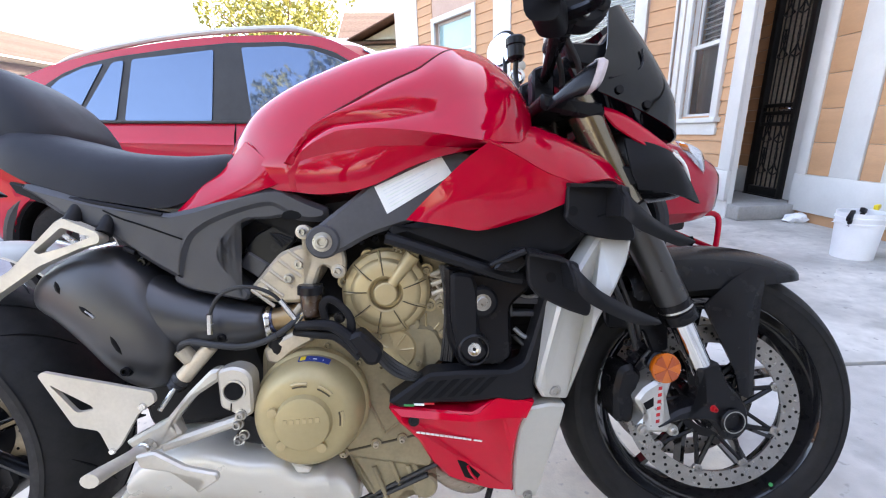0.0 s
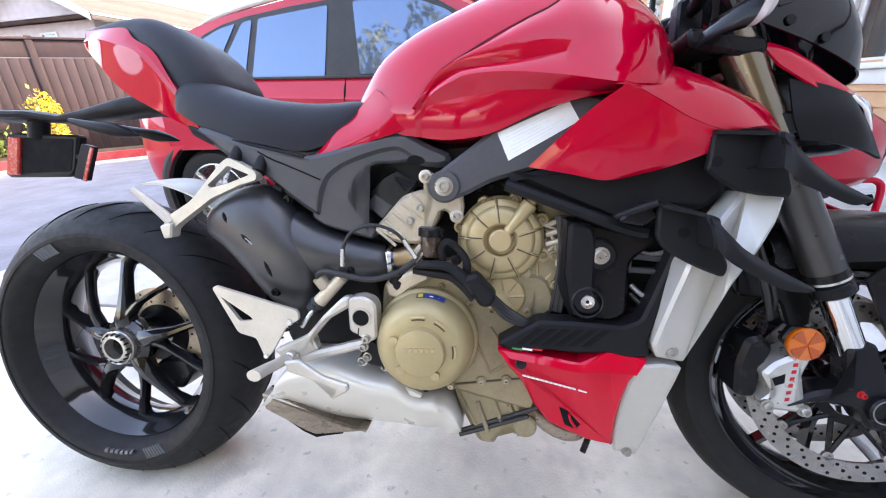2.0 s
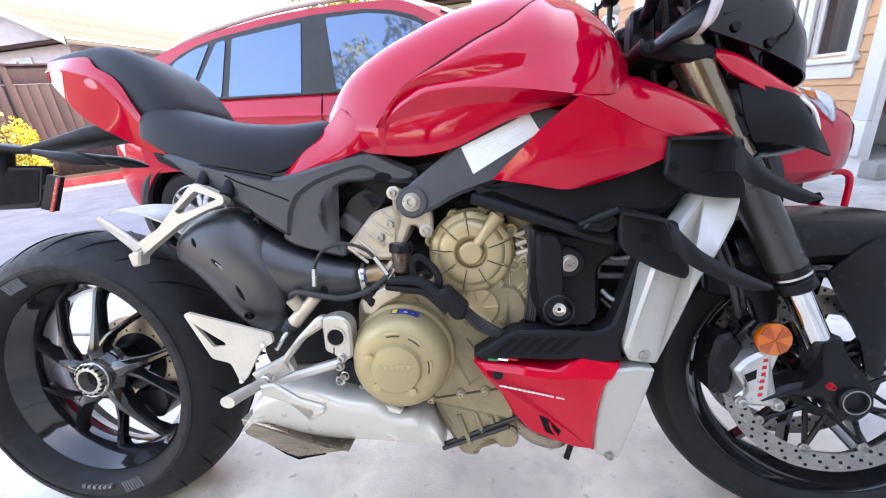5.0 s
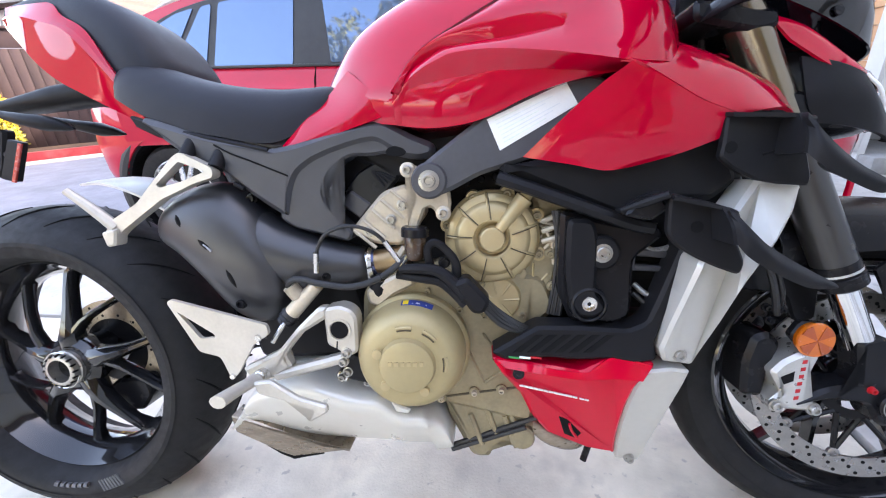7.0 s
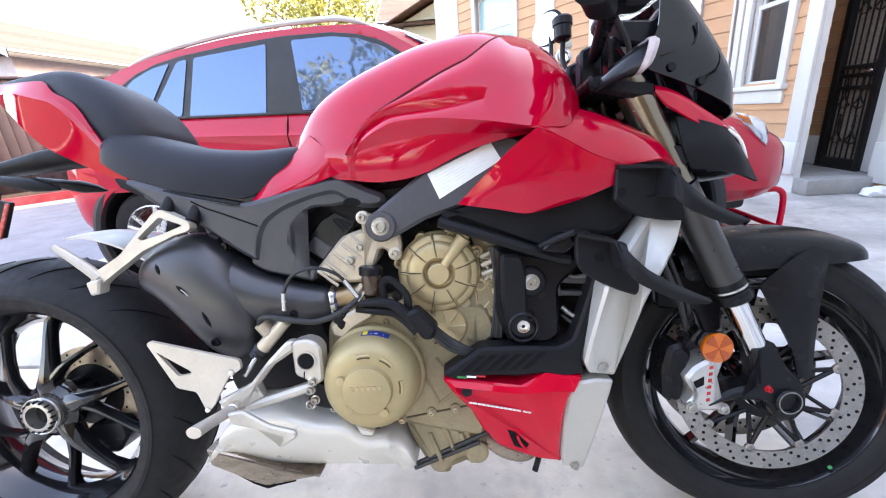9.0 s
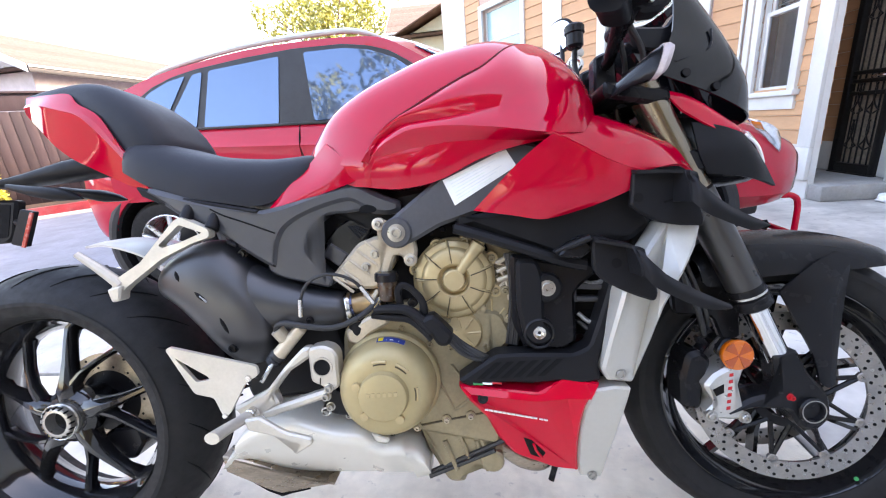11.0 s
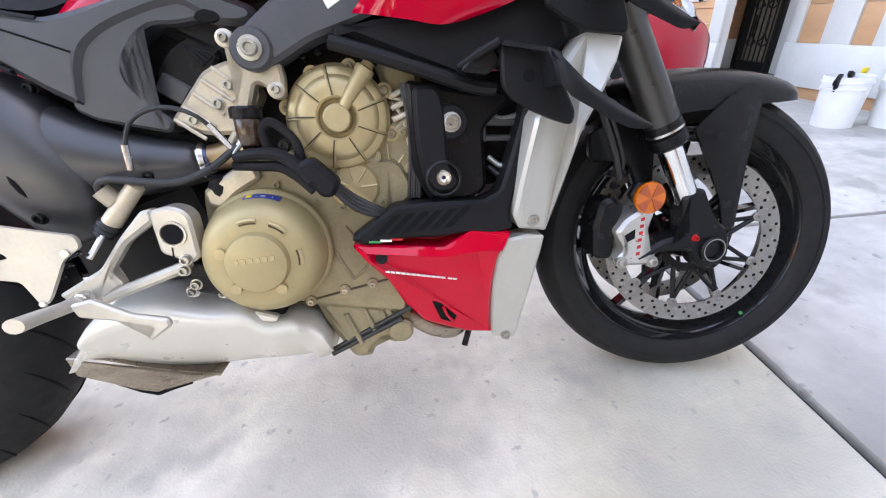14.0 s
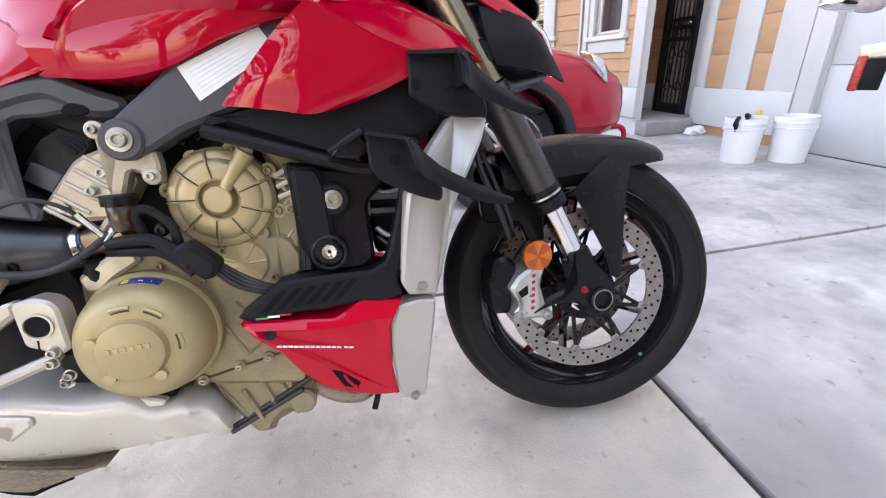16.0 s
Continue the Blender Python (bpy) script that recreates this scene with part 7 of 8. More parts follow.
# -- engine --
P("crankcase", plate([(0.66, 0.50), (0.72, 0.53), (0.80, 0.545), (0.86, 0.53), (0.96, 0.52), (0.985, 0.46), (0.93, 0.42), (0.95, 0.32), (0.945, 0.25), (0.80, 0.285), (0.70, 0.33), (0.65, 0.38)], -0.12, 0.128, 0.010, 0.02), BRONZE_DARK, label="bronze painted crankcase")
sump = P("sump", plate([(0.786, 0.298), (0.93, 0.295), (0.945, 0.249), (0.948, 0.212), (0.925, 0.195), (0.905, 0.192), (0.895, 0.205), (0.873, 0.185), (0.868, 0.172), (0.838, 0.172), (0.824, 0.2), (0.80, 0.25)], -0.09, 0.118, 0.012, 0.012), BRONZE_DARK, label="bronze lower sump with ribs")
for k, (x, z) in enumerate(((0.835, 0.265), (0.895, 0.262), (0.90, 0.285), (0.86, 0.288))):
    P("sump_rib", rod(B(x, 0.118, z), B(x + 0.02, 0.12, z - 0.06), 0.005, seg=8), BRONZE_DARK, sump)
P("drain_boss", rod(B(0.925, 0.10, 0.222), B(0.925, 0.128, 0.222), 0.022, seg=20, bevel=0.004), BRONZE_DARK, sump)
# clutch cover
CCX, CCZ = 0.744, 0.400
cl = P("clutch_cover", lathe(B(CCX, 0.118, CCZ), (0, -1, 0), [(0, 0.094), (0.026, 0.094), (0.029, 0.092), (0.031, 0.0885), (0.052, 0.0865), (0.066, 0.081), (0.078, 0.073), (0.083, 0.064), (0.0845, 0.048), (0.0845, 0.044), (0.094, 0.041), (0.0955, 0.038), (0.096, 0.0)], 72), BRONZE_SHADED, label="round bronze clutch cover", smooth=28)
for a0, n, r in ((1.42, 5, 0.060), (0.72, 5, 0.060), (-0.20, 5, 0.060)):
    pts = [B(CCX + math.cos(a0 + j * 0.1) * r, 0.2015, CCZ + math.sin(a0 + j * 0.1) * r) for j in range(n)]
    P("cover_rib", tube(pts, 0.0030, 6, 2), BRONZE, cl)
    # shade along the rib, painted as a thin dark tube
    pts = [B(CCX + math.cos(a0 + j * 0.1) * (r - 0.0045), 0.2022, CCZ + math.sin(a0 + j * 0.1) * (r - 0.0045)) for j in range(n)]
    P("rib_seam", tube(pts, 0.0012, 6, 2), CASTING_LINE, cl)
for a0 in (2.75, 3.9, 5.25):
    P("cover_lug", lathe(B(CCX + math.cos(a0) * 0.049, 0.195, CCZ + math.sin(a0) * 0.049), (0, -1, 0), [(0, 0.0085), (0.013, 0.0075), (0.0135, 0)], 14), BRONZE, cl)
for k in range(6):
    x = CCX - 0.0275 + k * 0.0096
    P("raised_letter_bar", plate([(x, CCZ + 0.0034), (x + 0.0058, CCZ + 0.0030), (x + 0.0061, CCZ + 0.0100), (x + 0.0003, CCZ + 0.0104)], 0.2132, 0.2150, 0), BRONZE, cl, smooth=0)


def on_rim(a0, f):
    """A point on the sloping rim of the clutch cover."""
    r = 0.0902 - 0.003 * f - 0.004 * f * f
    return (CCX + math.cos(a0) * r, 0.156 + 0.026 * f, CCZ + math.sin(a0) * r)


P("sponsor_patch", patch([[on_rim(k, f) for k in (1.70, 1.50, 1.30, 1.12)] for f in (0.15, 0.40, 0.65)], 0.0012, 4), BLUE_PRINT, cl)
P("sponsor_corner", patch([[on_rim(k, f) for k in (1.67, 1.62, 1.57)] for f in (0.2, 0.40, 0.6)], 0.0022, 3), YELLOW, cl)
P("sponsor_line", patch([[on_rim(k, f) for k in (1.50, 1.38, 1.24)] for f in (0.4, 0.52)], 0.0024, 3), WHITE_PRINT, cl)
for x, z in ((0.786, 0.302), (0.843, 0.314), (0.889, 0.319), (0.93, 0.325)):
    lug = P("case_lug", lathe(B(x, 0.118, z), (0, -1, 0), [(0, 0.010), (0.014, 0.009), (0.015, 0)], 14), BRONZE_DARK)
    socket_bolt(B(x, 0.132, z), 0.0048, lug, material=CAST)
P("case_split", tube([B(0.77, 0.1285, 0.300), B(0.84, 0.1285, 0.311), B(0.94, 0.1285, 0.326)], 0.002, 6, 3), CASTING_LINE)
for p0, p1 in (((0.83, 0.40), (0.86, 0.33)), ((0.86, 0.42), (0.90, 0.36)), ((0.86, 0.33), (0.93, 0.38))):
    P("case_web", rod(B(p0[0], 0.1285, p0[1]), B(p1[0], 0.1285, p1[1]), 0.003, seg=6), BRONZE_DARK)
P("oil_filler", lathe(B(0.690, 0.125, 0.505), (0.0, -0.2, 1), [(-0.02, 0.018), (0.0, 0.018), (0.006, 0.014), (0.012, 0.014), (0.013, 0)], 20), BLACK, label="black oil filler cap")
# generator cover with ribs
gen = P("generator_cover", lathe(B(0.877, 0.10, 0.582), (0, -1, 0), [(0, 0.075), (0.028, 0.075), (0.031, 0.072), (0.036, 0.070), (0.040, 0.064), (0.0405, 0.059), (0.0455, 0.055), (0.048, 0.050), (0.049, 0.040), (0.0495, 0.0300), (0.0470, 0.0272), (0.0350, 0.0262), (0.0340, 0.0215), (0.0530, 0.0192), (0.0545, 0.0172), (0.0545, 0.0)], 72), BRONZE, label="round ribbed bronze generator cover", smooth=28)
for k in range(9):
    a0 = 2 * math.pi * k / 9 + 0.30
    if abs(a0 - 1.0) > 0.25:
        P("cover_rib", tube([B(0.877 + math.cos(a0) * 0.030, 0.1475, 0.582 + math.sin(a0) * 0.030), B(0.877 + math.cos(a0) * 0.044, 0.1470, 0.582 + math.sin(a0) * 0.044), B(0.877 + math.cos(a0) * 0.061, 0.1430, 0.582 + math.sin(a0) * 0.061), B(0.877 + math.cos(a0) * 0.072, 0.1330, 0.582 + math.sin(a0) * 0.072)], 0.0021, 6, 3), BRONZE, gen)
        # dark tube that paints the shaded flank of each rib
        P("rib_seam", tube([B(0.877 + math.cos(a0 - d_) * r_, w_, 0.582 + math.sin(a0 - d_) * r_) for r_, w_, d_ in ((0.031, 0.1502, 0.07), (0.046, 0.1495, 0.05), (0.0535, 0.1475, 0.045), (0.0605, 0.1422, 0.04), (0.071, 0.1358, 0.035))], 0.0010, 6, 3), CASTING_LINE, gen)
for x, z in ((0.8484, 0.6447), (0.9017, 0.650), (0.9471, 0.6149), (0.9504, 0.5533), (0.8598, 0.5051), (0.8067, 0.6031)):
    lug = P("bolt_lug", lathe(B(x, 0.10, z), (0, -1, 0), [(0, 0.0125), (0.026, 0.0115), (0.027, 0.0)], 16), BRONZE, gen)
    socket_bolt(B(x, 0.1265, z), 0.0058, lug, material=BRONZE_DARK)
    P("lug_web", rod(B(x, 0.118, z), B(0.877 + (x - 0.877) * 0.85, 0.118, 0.582 + (z - 0.582) * 0.85), 0.008, seg=8), BRONZE, gen)
P("cover_spout", tube([B(0.884, 0.144, 0.591), B(0.900, 0.146, 0.612), B(0.921, 0.144, 0.638)], [0.008, 0.0100, 0.0125], 16, 5), BRONZE, gen)
P("spout_plug", lathe(B(0.920, 0.146, 0.636), B(0.6, 0.0, 0.8), [(0, 0.0135), (0.010, 0.0135), (0.012, 0.009), (0.020, 0.008), (0.020, 0)], 14), BRONZE, gen)
P("plug_head", lathe(B(0.932, 0.146, 0.651), B(0.6, 0.0, 0.8), [(0, 0.011), (0.009, 0.011), (0.011, 0.008), (0.011, 0.0)], 10), BLACK, gen)
P("cast_window", plate([(0.884, 0.652), (0.906, 0.650), (0.902, 0.632), (0.890, 0.630)], 0.120, 0.1265, 0.002, 0.003), BRONZE_DARK, gen)
P("sight_plug", lathe(B(0.921, 0.120, 0.523), (0, -1, 0), [(0, 0.011), (0.012, 0.010), (0.012, 0.006), (0.008, 0.0)], 18), BRONZE_DARK, gen)
# darker bronze here puts the shade between the ribs into the colour
P("engine_side_case", plate([(0.83, 0.545), (0.90, 0.52), (0.975, 0.60), (0.985, 0.54), (0.965, 0.47), (0.94, 0.445), (0.86, 0.47), (0.82, 0.50)], 0.09, 0.122, 0.006, 0.015), BRONZE_DARK, label="cast bronze side case")
pump = P("pump_cover", lathe(B(0.885, 0.10, 0.48), (0, -1, 0), [(0, 0.040), (0.026, 0.040), (0.032, 0.034), (0.034, 0.015), (0.036, 0)], 40), BRONZE, label="small cast pump cover", smooth=28)
for k in range(7):
    a0 = 2 * math.pi * k / 7
    P("cover_rib", rod(B(0.885 + math.cos(a0) * 0.010, 0.134, 0.48 + math.sin(a0) * 0.010), B(0.885 + math.cos(a0) * 0.034, 0.132, 0.48 + math.sin(a0) * 0.034), 0.002, seg=6), BRONZE, pump)
hub = P("case_hub", lathe(B(0.942, 0.118, 0.4945), (0, -1, 0), [(0, 0.0085), (0.0075, 0.008), (0.008, 0.0055), (0.005, 0.005), (0.005, 0)], 18), BRONZE)
for x, z in ((0.9428, 0.5384), (0.9657, 0.5194), (0.9697, 0.4762), (0.9427, 0.4644), (0.9122, 0.4808), (0.8797, 0.5021), (0.9025, 0.5118)):
    d = Vector((x - 0.942, 0, z - 0.4945)).normalized() * 0.0075
    P("case_rib", rod(B(0.942 + d.x, 0.1225, 0.4945 + d.z), B(x, 0.1215, z), 0.0022, seg=6), BRONZE, hub)
for x, z in ((0.968, 0.5533), (0.972, 0.500), (0.925, 0.452), (0.862, 0.452), (0.771, 0.4958), (0.8225, 0.4626)):
    lug = P("case_lug", lathe(B(x, 0.10, z), (0, -1, 0), [(0, 0.010), (0.028, 0.009), (0.029, 0.0)], 14), BRONZE_DARK)
    socket_bolt(B(x, 0.1285, z), 0.0050, lug, material=BRONZE_DARK)
for p0, p1 in (((0.9581, 0.5968), (0.9817, 0.5588)), ((0.981, 0.5825), (0.9591, 0.559)), ((0.953, 0.606), (0.981, 0.597)), ((0.972, 0.57), (0.975, 0.535))):
    P("case_web", rod(B(p0[0], 0.123, p0[1]), B(p1[0], 0.121, p1[1]), 0.0034, seg=6), CAST)
for x, z, w in ((0.620, 0.3507, 0.150), (0.6527, 0.3782, 0.150), (0.664, 0.3425, 0.150)):
    lug = P("frame_lug", lathe(B(x, w - 0.03, z), (0, -1, 0), [(0, 0.011), (0.028, 0.010), (0.029, 0.0)], 14), STEEL)
    socket_bolt(B(x, w, z), 0.0058, lug)
P("frame_link", plate([(0.640, 0.388), (0.656, 0.384), (0.672, 0.345), (0.664, 0.333), (0.655, 0.340), (0.652, 0.362)], 0.128, 0.142, 0.003, 0.004), CAST)
for k in range(3):
    P("cast_finger", rod(B(0.955, 0.126, 0.605 - 0.016 * k), B(0.985, 0.128, 0.618 - 0.018 * k), 0.0045, seg=8), CAST)
P("cable_strap", tube([B(0.781, 0.170, 0.550), B(0.779, 0.174, 0.574), B(0.790, 0.176, 0.584), B(0.806, 0.176, 0.574), B(0.821, 0.176, 0.552), B(0.820, 0.172, 0.522)], [0.005, 0.0045, 0.0045, 0.0045, 0.005, 0.006], 8, 5, flat=1.4), BLACK, label="black moulded cable strap")
socket_bolt(B(0.803, 0.168, 0.552), 0.007, material=BLACK_SATIN)
P("cable_duct", tube([B(0.728, 0.160, 0.531), B(0.765, 0.170, 0.528), B(0.795, 0.174, 0.524), B(0.818, 0.178, 0.508), B(0.836, 0.182, 0.490)], [0.0065, 0.0072, 0.008, 0.009, 0.010], 10, 6), BLACK)
# rear cylinder head bank and pivot bracket
head = P("cylinder_head", plate([(0.645, 0.596), (0.705, 0.660), (0.745, 0.672), (0.775, 0.625), (0.735, 0.572), (0.69, 0.575)], 0.06, 0.132, 0.006, 0.010), CAST, label="cast aluminium rear cylinder head")
for k in range(5):
    x, z = 0.655 + k * 0.016, 0.600 + k * 0.0155
    P("head_fin", rod(B(x, 0.133, z), B(x + 0.035, 0.133, z - 0.03), 0.003, seg=6), CAST, head)
for x, z in ((0.717, 0.615), (0.736, 0.638), (0.680, 0.597)):
    socket_bolt(B(x, 0.133, z), 0.0068, head)
br = P("pivot_bracket", plate([(0.740, 0.690), (0.748, 0.703), (0.764, 0.697), (0.790, 0.668), (0.813, 0.660), (0.815, 0.640), (0.811, 0.615), (0.796, 0.613), (0.788, 0.632), (0.776, 0.636), (0.762, 0.602), (0.742, 0.598), (0.746, 0.614), (0.762, 0.655), (0.755, 0.675)], 0.13, 0.152, 0.004, 0.005), CAST, label="cast engine mount bracket")
for x, z in ((0.751, 0.692), (0.803, 0.625)):
    P("mount_boss", lathe(B(x, 0.14, z), (0, -1, 0), [(0, 0.0115), (0.014, 0.0115), (0.015, 0.010), (0.015, 0)], 20), CAST, br)
    socket_bolt(B(x, 0.155, z), 0.006, br)
P("front_bank", plate([(0.93, 0.68), (1.0, 0.66), (1.02, 0.5), (0.985, 0.44), (0.95, 0.53), (0.945, 0.62)], -0.09, 0.112, 0.01, 0.01), BRONZE_DARK, label="front cylinder bank")
for k in range(4):
    P("casting_web", rod(B(0.955, 0.113, 0.60 - k * 0.02), B(0.985, 0.113, 0.575 - k * 0.02), 0.005, seg=6), CAST)
P("airbox", plate([(0.62, 0.74), (0.75, 0.745), (0.96, 0.77), (1.10, 0.80), (1.15, 0.72), (1.0, 0.66), (0.80, 0.69), (0.72, 0.67)], -0.11, 0.118, 0.012, 0.02), BLACK, label="black airbox under the tank")
ecu = P("control_unit", plate([(0.629, 0.640), (0.643, 0.6694), (0.6644, 0.6926), (0.6975, 0.7096), (0.733, 0.6914), (0.7292, 0.6774), (0.6959, 0.6441), (0.6653, 0.6128)], 0.08, 0.118, 0.004, 0.005), BLACK_SATIN, label="ribbed dark control unit")
P("unit_cover", plate([(0.632, 0.641), (0.650, 0.664), (0.684, 0.640), (0.665, 0.616)], 0.11, 0.1225, 0.003, 0.004), GREY_PLASTIC, ecu)
for k in range(4):
    f = k / 3
    P("unit_rib", rod(B(0.688 + 0.014 * f, 0.119, 0.692 - 0.002 * f), B(0.706 + 0.018 * f, 0.119, 0.668 + 0.012 * f), 0.0022, seg=6), BLACK, ecu)
# added black mass: paints the shade seen between the engine covers
P("engine_core", plate([(0.655, 0.51), (0.645, 0.60), (0.72, 0.70), (0.80, 0.712), (0.98, 0.715), (1.07, 0.62), (1.08, 0.46), (1.06, 0.30), (0.90, 0.29), (0.80, 0.42)], -0.09, 0.088, 0.006, 0.01), BLACK, label="black filler mass for the shaded gaps between the engine covers")
for k in range(5):
    P("engine_bolt", lathe(B(0.84 + k * 0.022, 0.115, 0.668 + 0.004 * k), (0, -1, 0.2), [(0, 0.006), (0.010, 0.006), (0.012, 0.004), (0.012, 0)], 12), BLACK_SATIN)
P("case_top_cover", plate([(0.668, 0.498), (0.700, 0.516), (0.735, 0.532), (0.748, 0.524), (0.752, 0.508), (0.715, 0.490), (0.690, 0.470), (0.672, 0.476)], 0.09, 0.140, 0.005, 0.006), CAST, label="bare cast cover behind the hoses")
# hoses and cable ducts
P("cable_duct", tube([B(0.735, 0.170, 0.543), B(0.765, 0.178, 0.545), B(0.795, 0.182, 0.541), B(0.82, 0.186, 0.522), B(0.836, 0.188, 0.503)], [0.007, 0.008, 0.0088, 0.0095, 0.011], 10, 6), BLACK, label="black cable duct")
P("duct_boot", plate([(0.815, 0.525), (0.838, 0.535), (0.872, 0.498), (0.862, 0.478), (0.845, 0.478)], 0.165, 0.198, 0.006, 0.008), BLACK)
for k in range(4):
    P("wire", tube([B(0.860, 0.180 - k * 0.004, 0.484 + k * 0.004), B(0.885, 0.176 - k * 0.004, 0.456 + k * 0.005), B(0.915, 0.168, 0.440 + k * 0.004), B(0.95, 0.15, 0.430)], 0.0042, 8, 6), RUBBER_HOSE)
sens = P("bleed_block", lathe(B(0.757, 0.160, 0.556), (0.05, 0, 1), [(0, 0.014), (0.004, 0.0165), (0.034, 0.0175), (0.036, 0.0165), (0.036, 0.0)], 28), BROWN_PLASTIC, label="dark amber fluid pot with a black cap")
P("pot_cap", lathe(B(0.7587, 0.160, 0.591), (0.05, 0, 1), [(0, 0.0175), (0.001, 0.0215), (0.013, 0.0215), (0.016, 0.019), (0.016, 0.0)], 28), BLACK_SATIN, sens)
P("hydraulic_hose", tube([B(0.601, 0.170, 0.545), B(0.603, 0.175, 0.562), B(0.624, 0.180, 0.600), B(0.665, 0.182, 0.613), B(0.705, 0.180, 0.598), B(0.730, 0.172, 0.560)], 0.0030, 8, 6), RUBBER_HOSE)
P("hose_sleeve", rod(B(0.602, 0.172, 0.540), B(0.606, 0.176, 0.572), 0.0045, seg=10), STEEL)
P("hose_sleeve", rod(B(0.715, 0.178, 0.588), B(0.738, 0.170, 0.548), 0.0045, seg=10), STEEL)
P("rubber_hose", tube([B(0.552, 0.165, 0.508), B(0.556, 0.172, 0.524), B(0.575, 0.178, 0.531), B(0.615, 0.182, 0.524), B(0.660, 0.182, 0.519), B(0.705, 0.180, 0.532), B(0.745, 0.168, 0.560)], 0.0052, 10, 6), RUBBER_HOSE, label="thick black breather hose")
for k in range(5):
    P("loom_wire", tube([B(0.972 + k * 0.003, 0.128 + k * 0.002, 0.622), B(0.978 + k * 0.003, 0.134 + k * 0.002, 0.57), B(0.974 + k * 0.0035, 0.134 + k * 0.002, 0.51), B(0.966 + k * 0.004, 0.130 + k * 0.002, 0.455)], 0.0026 if k % 2 else 0.0036, 6, 5), RUBBER_HOSE)
for z in (0.50, 0.512, 0.524, 0.536):
    P("loom_print", rod(B(0.982, 0.1435, z), B(0.983, 0.1435, z + 0.007), 0.0012, seg=5), WHITE_PRINT)
P("hose_clamp", lathe(B(0.700, 0.176, 0.530), (0.8, -0.2, 0.3), [(0, 0.0068), (0.010, 0.0068)], 12), BLACK_SATIN)
P("hose_fitting", rod(B(0.728, 0.165, 0.555), B(0.742, 0.160, 0.575), 0.0055, seg=8), CAST)
P("hose_fitting", rod(B(0.735, 0.172, 0.548), B(0.750, 0.168, 0.566), 0.0045, seg=8), STEEL)

# -- exhaust --
LX = (0.314, 0.330, 0.360, 0.400, 0.440, 0.470, 0.497, 0.518, 0.532, 0.540)
LT = (0.604, 0.640, 0.666, 0.682, 0.682, 0.664, 0.636, 0.600, 0.560, 0.530)
LB = (0.590, 0.578, 0.556, 0.510, 0.458, 0.441, 0.442, 0.455, 0.475, 0.500)
LW = (0.020, 0.045, 0.060, 0.068, 0.071, 0.071, 0.069, 0.064, 0.056, 0.040)


def lobe_w(x, z):
    """How far the heat shield's outer face stands to the right."""
    t_, b_, hw = spline(x, LX, LT), spline(x, LX, LB), spline(x, LX, LW)
    v = min(abs((z - (t_ + b_) / 2) / ((t_ - b_) / 2)), 0.99)
    return 0.105 + hw * (1 - v ** (2 / 0.85)) ** 0.425


secs = []
for i in range(41):
    x = 0.314 + 0.226 * (0.5 - 0.5 * math.cos(math.pi * i / 40))
    t_, b_, hw = spline(x, LX, LT), spline(x, LX, LB), spline(x, LX, LW)
    secs.append([(x, -0.105 + u * hw, (t_ + b_) / 2 + v * (t_ - b_) / 2) for u, v in sup(36, 0.85)])
can = P("heat_shield", loft(secs), SHIELD_BLACK, label="bulging matte black exhaust heat shield", smooth=80)
NX, NT, NB, NW = (0.45, 0.50, 0.54, 0.582, 0.62, 0.664, 0.674), (0.650, 0.632, 0.608, 0.590, 0.578, 0.567, 0.560), (0.500, 0.500, 0.499, 0.499, 0.503, 0.509, 0.515), (0.058, 0.054, 0.050, 0.046, 0.042, 0.036, 0.030)
secs = []
for i in range(25):
    x = 0.45 + 0.224 * i / 24
    t_, b_, hw = spline(x, NX, NT), spline(x, NX, NB), spline(x, NX, NW)
    secs.append([(x, -0.112 + u * hw, (t_ + b_) / 2 + v * (t_ - b_) / 2) for u, v in sup(32, 0.95)])
P("shield_neck", loft(secs), SHIELD_BLACK, can, smooth=60)
for (x0, z0), (x1, z1) in (((0.413, 0.598), (0.437, 0.576)), ((0.455, 0.550), (0.469, 0.515)), ((0.377, 0.637), (0.387, 0.615))):
    pts = [B(x0 + (x1 - x0) * f, lobe_w(x0 + (x1 - x0) * f, z0 + (z1 - z0) * f) - 0.0018, z0 + (z1 - z0) * f) for f in (0, 0.33, 0.66, 1)]
    P("shield_slot", tube(pts, [0.001, 0.0042, 0.0042, 0.001], 8, 4), BLACK_HOLE, can)
# light sliver that paints a glint at the slot
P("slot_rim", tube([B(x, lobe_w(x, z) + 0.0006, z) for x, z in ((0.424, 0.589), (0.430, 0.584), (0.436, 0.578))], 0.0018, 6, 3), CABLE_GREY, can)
for x, z in ((0.469, 0.489), (0.480, 0.655)):
    socket_bolt(B(x, lobe_w(x, z), z), 0.007, can, material=BLACK_SATIN)
socket_bolt(B(0.610, 0.150, 0.528), 0.007, can, material=BLACK_SATIN)
P("shield_collar", lathe(B(0.671, 0.112, 0.538), B(1, 0, 0.1), [(0, 0.029), (0.004, 0.030), (0.010, 0.027), (0.010, 0.022), (0, 0.022)], 28, closed=True), STEEL, can)
P("heat_band", lathe(B(0.672, 0.112, 0.5406), B(1, 0, 0.15), [(0, 0.0212), (0.006, 0.0236), (0.012, 0.0225)], 24), HEAT_BLUE, can)
P("exhaust_pipe", lathe(B(0.668, 0.112, 0.540), B(1, 0, 0.15), [(0, 0.020), (0.008, 0.023), (0.016, 0.020), (0.05, 0.020), (0.07, 0.024)], 24), COPPER, label="heat coloured exhaust pipe")
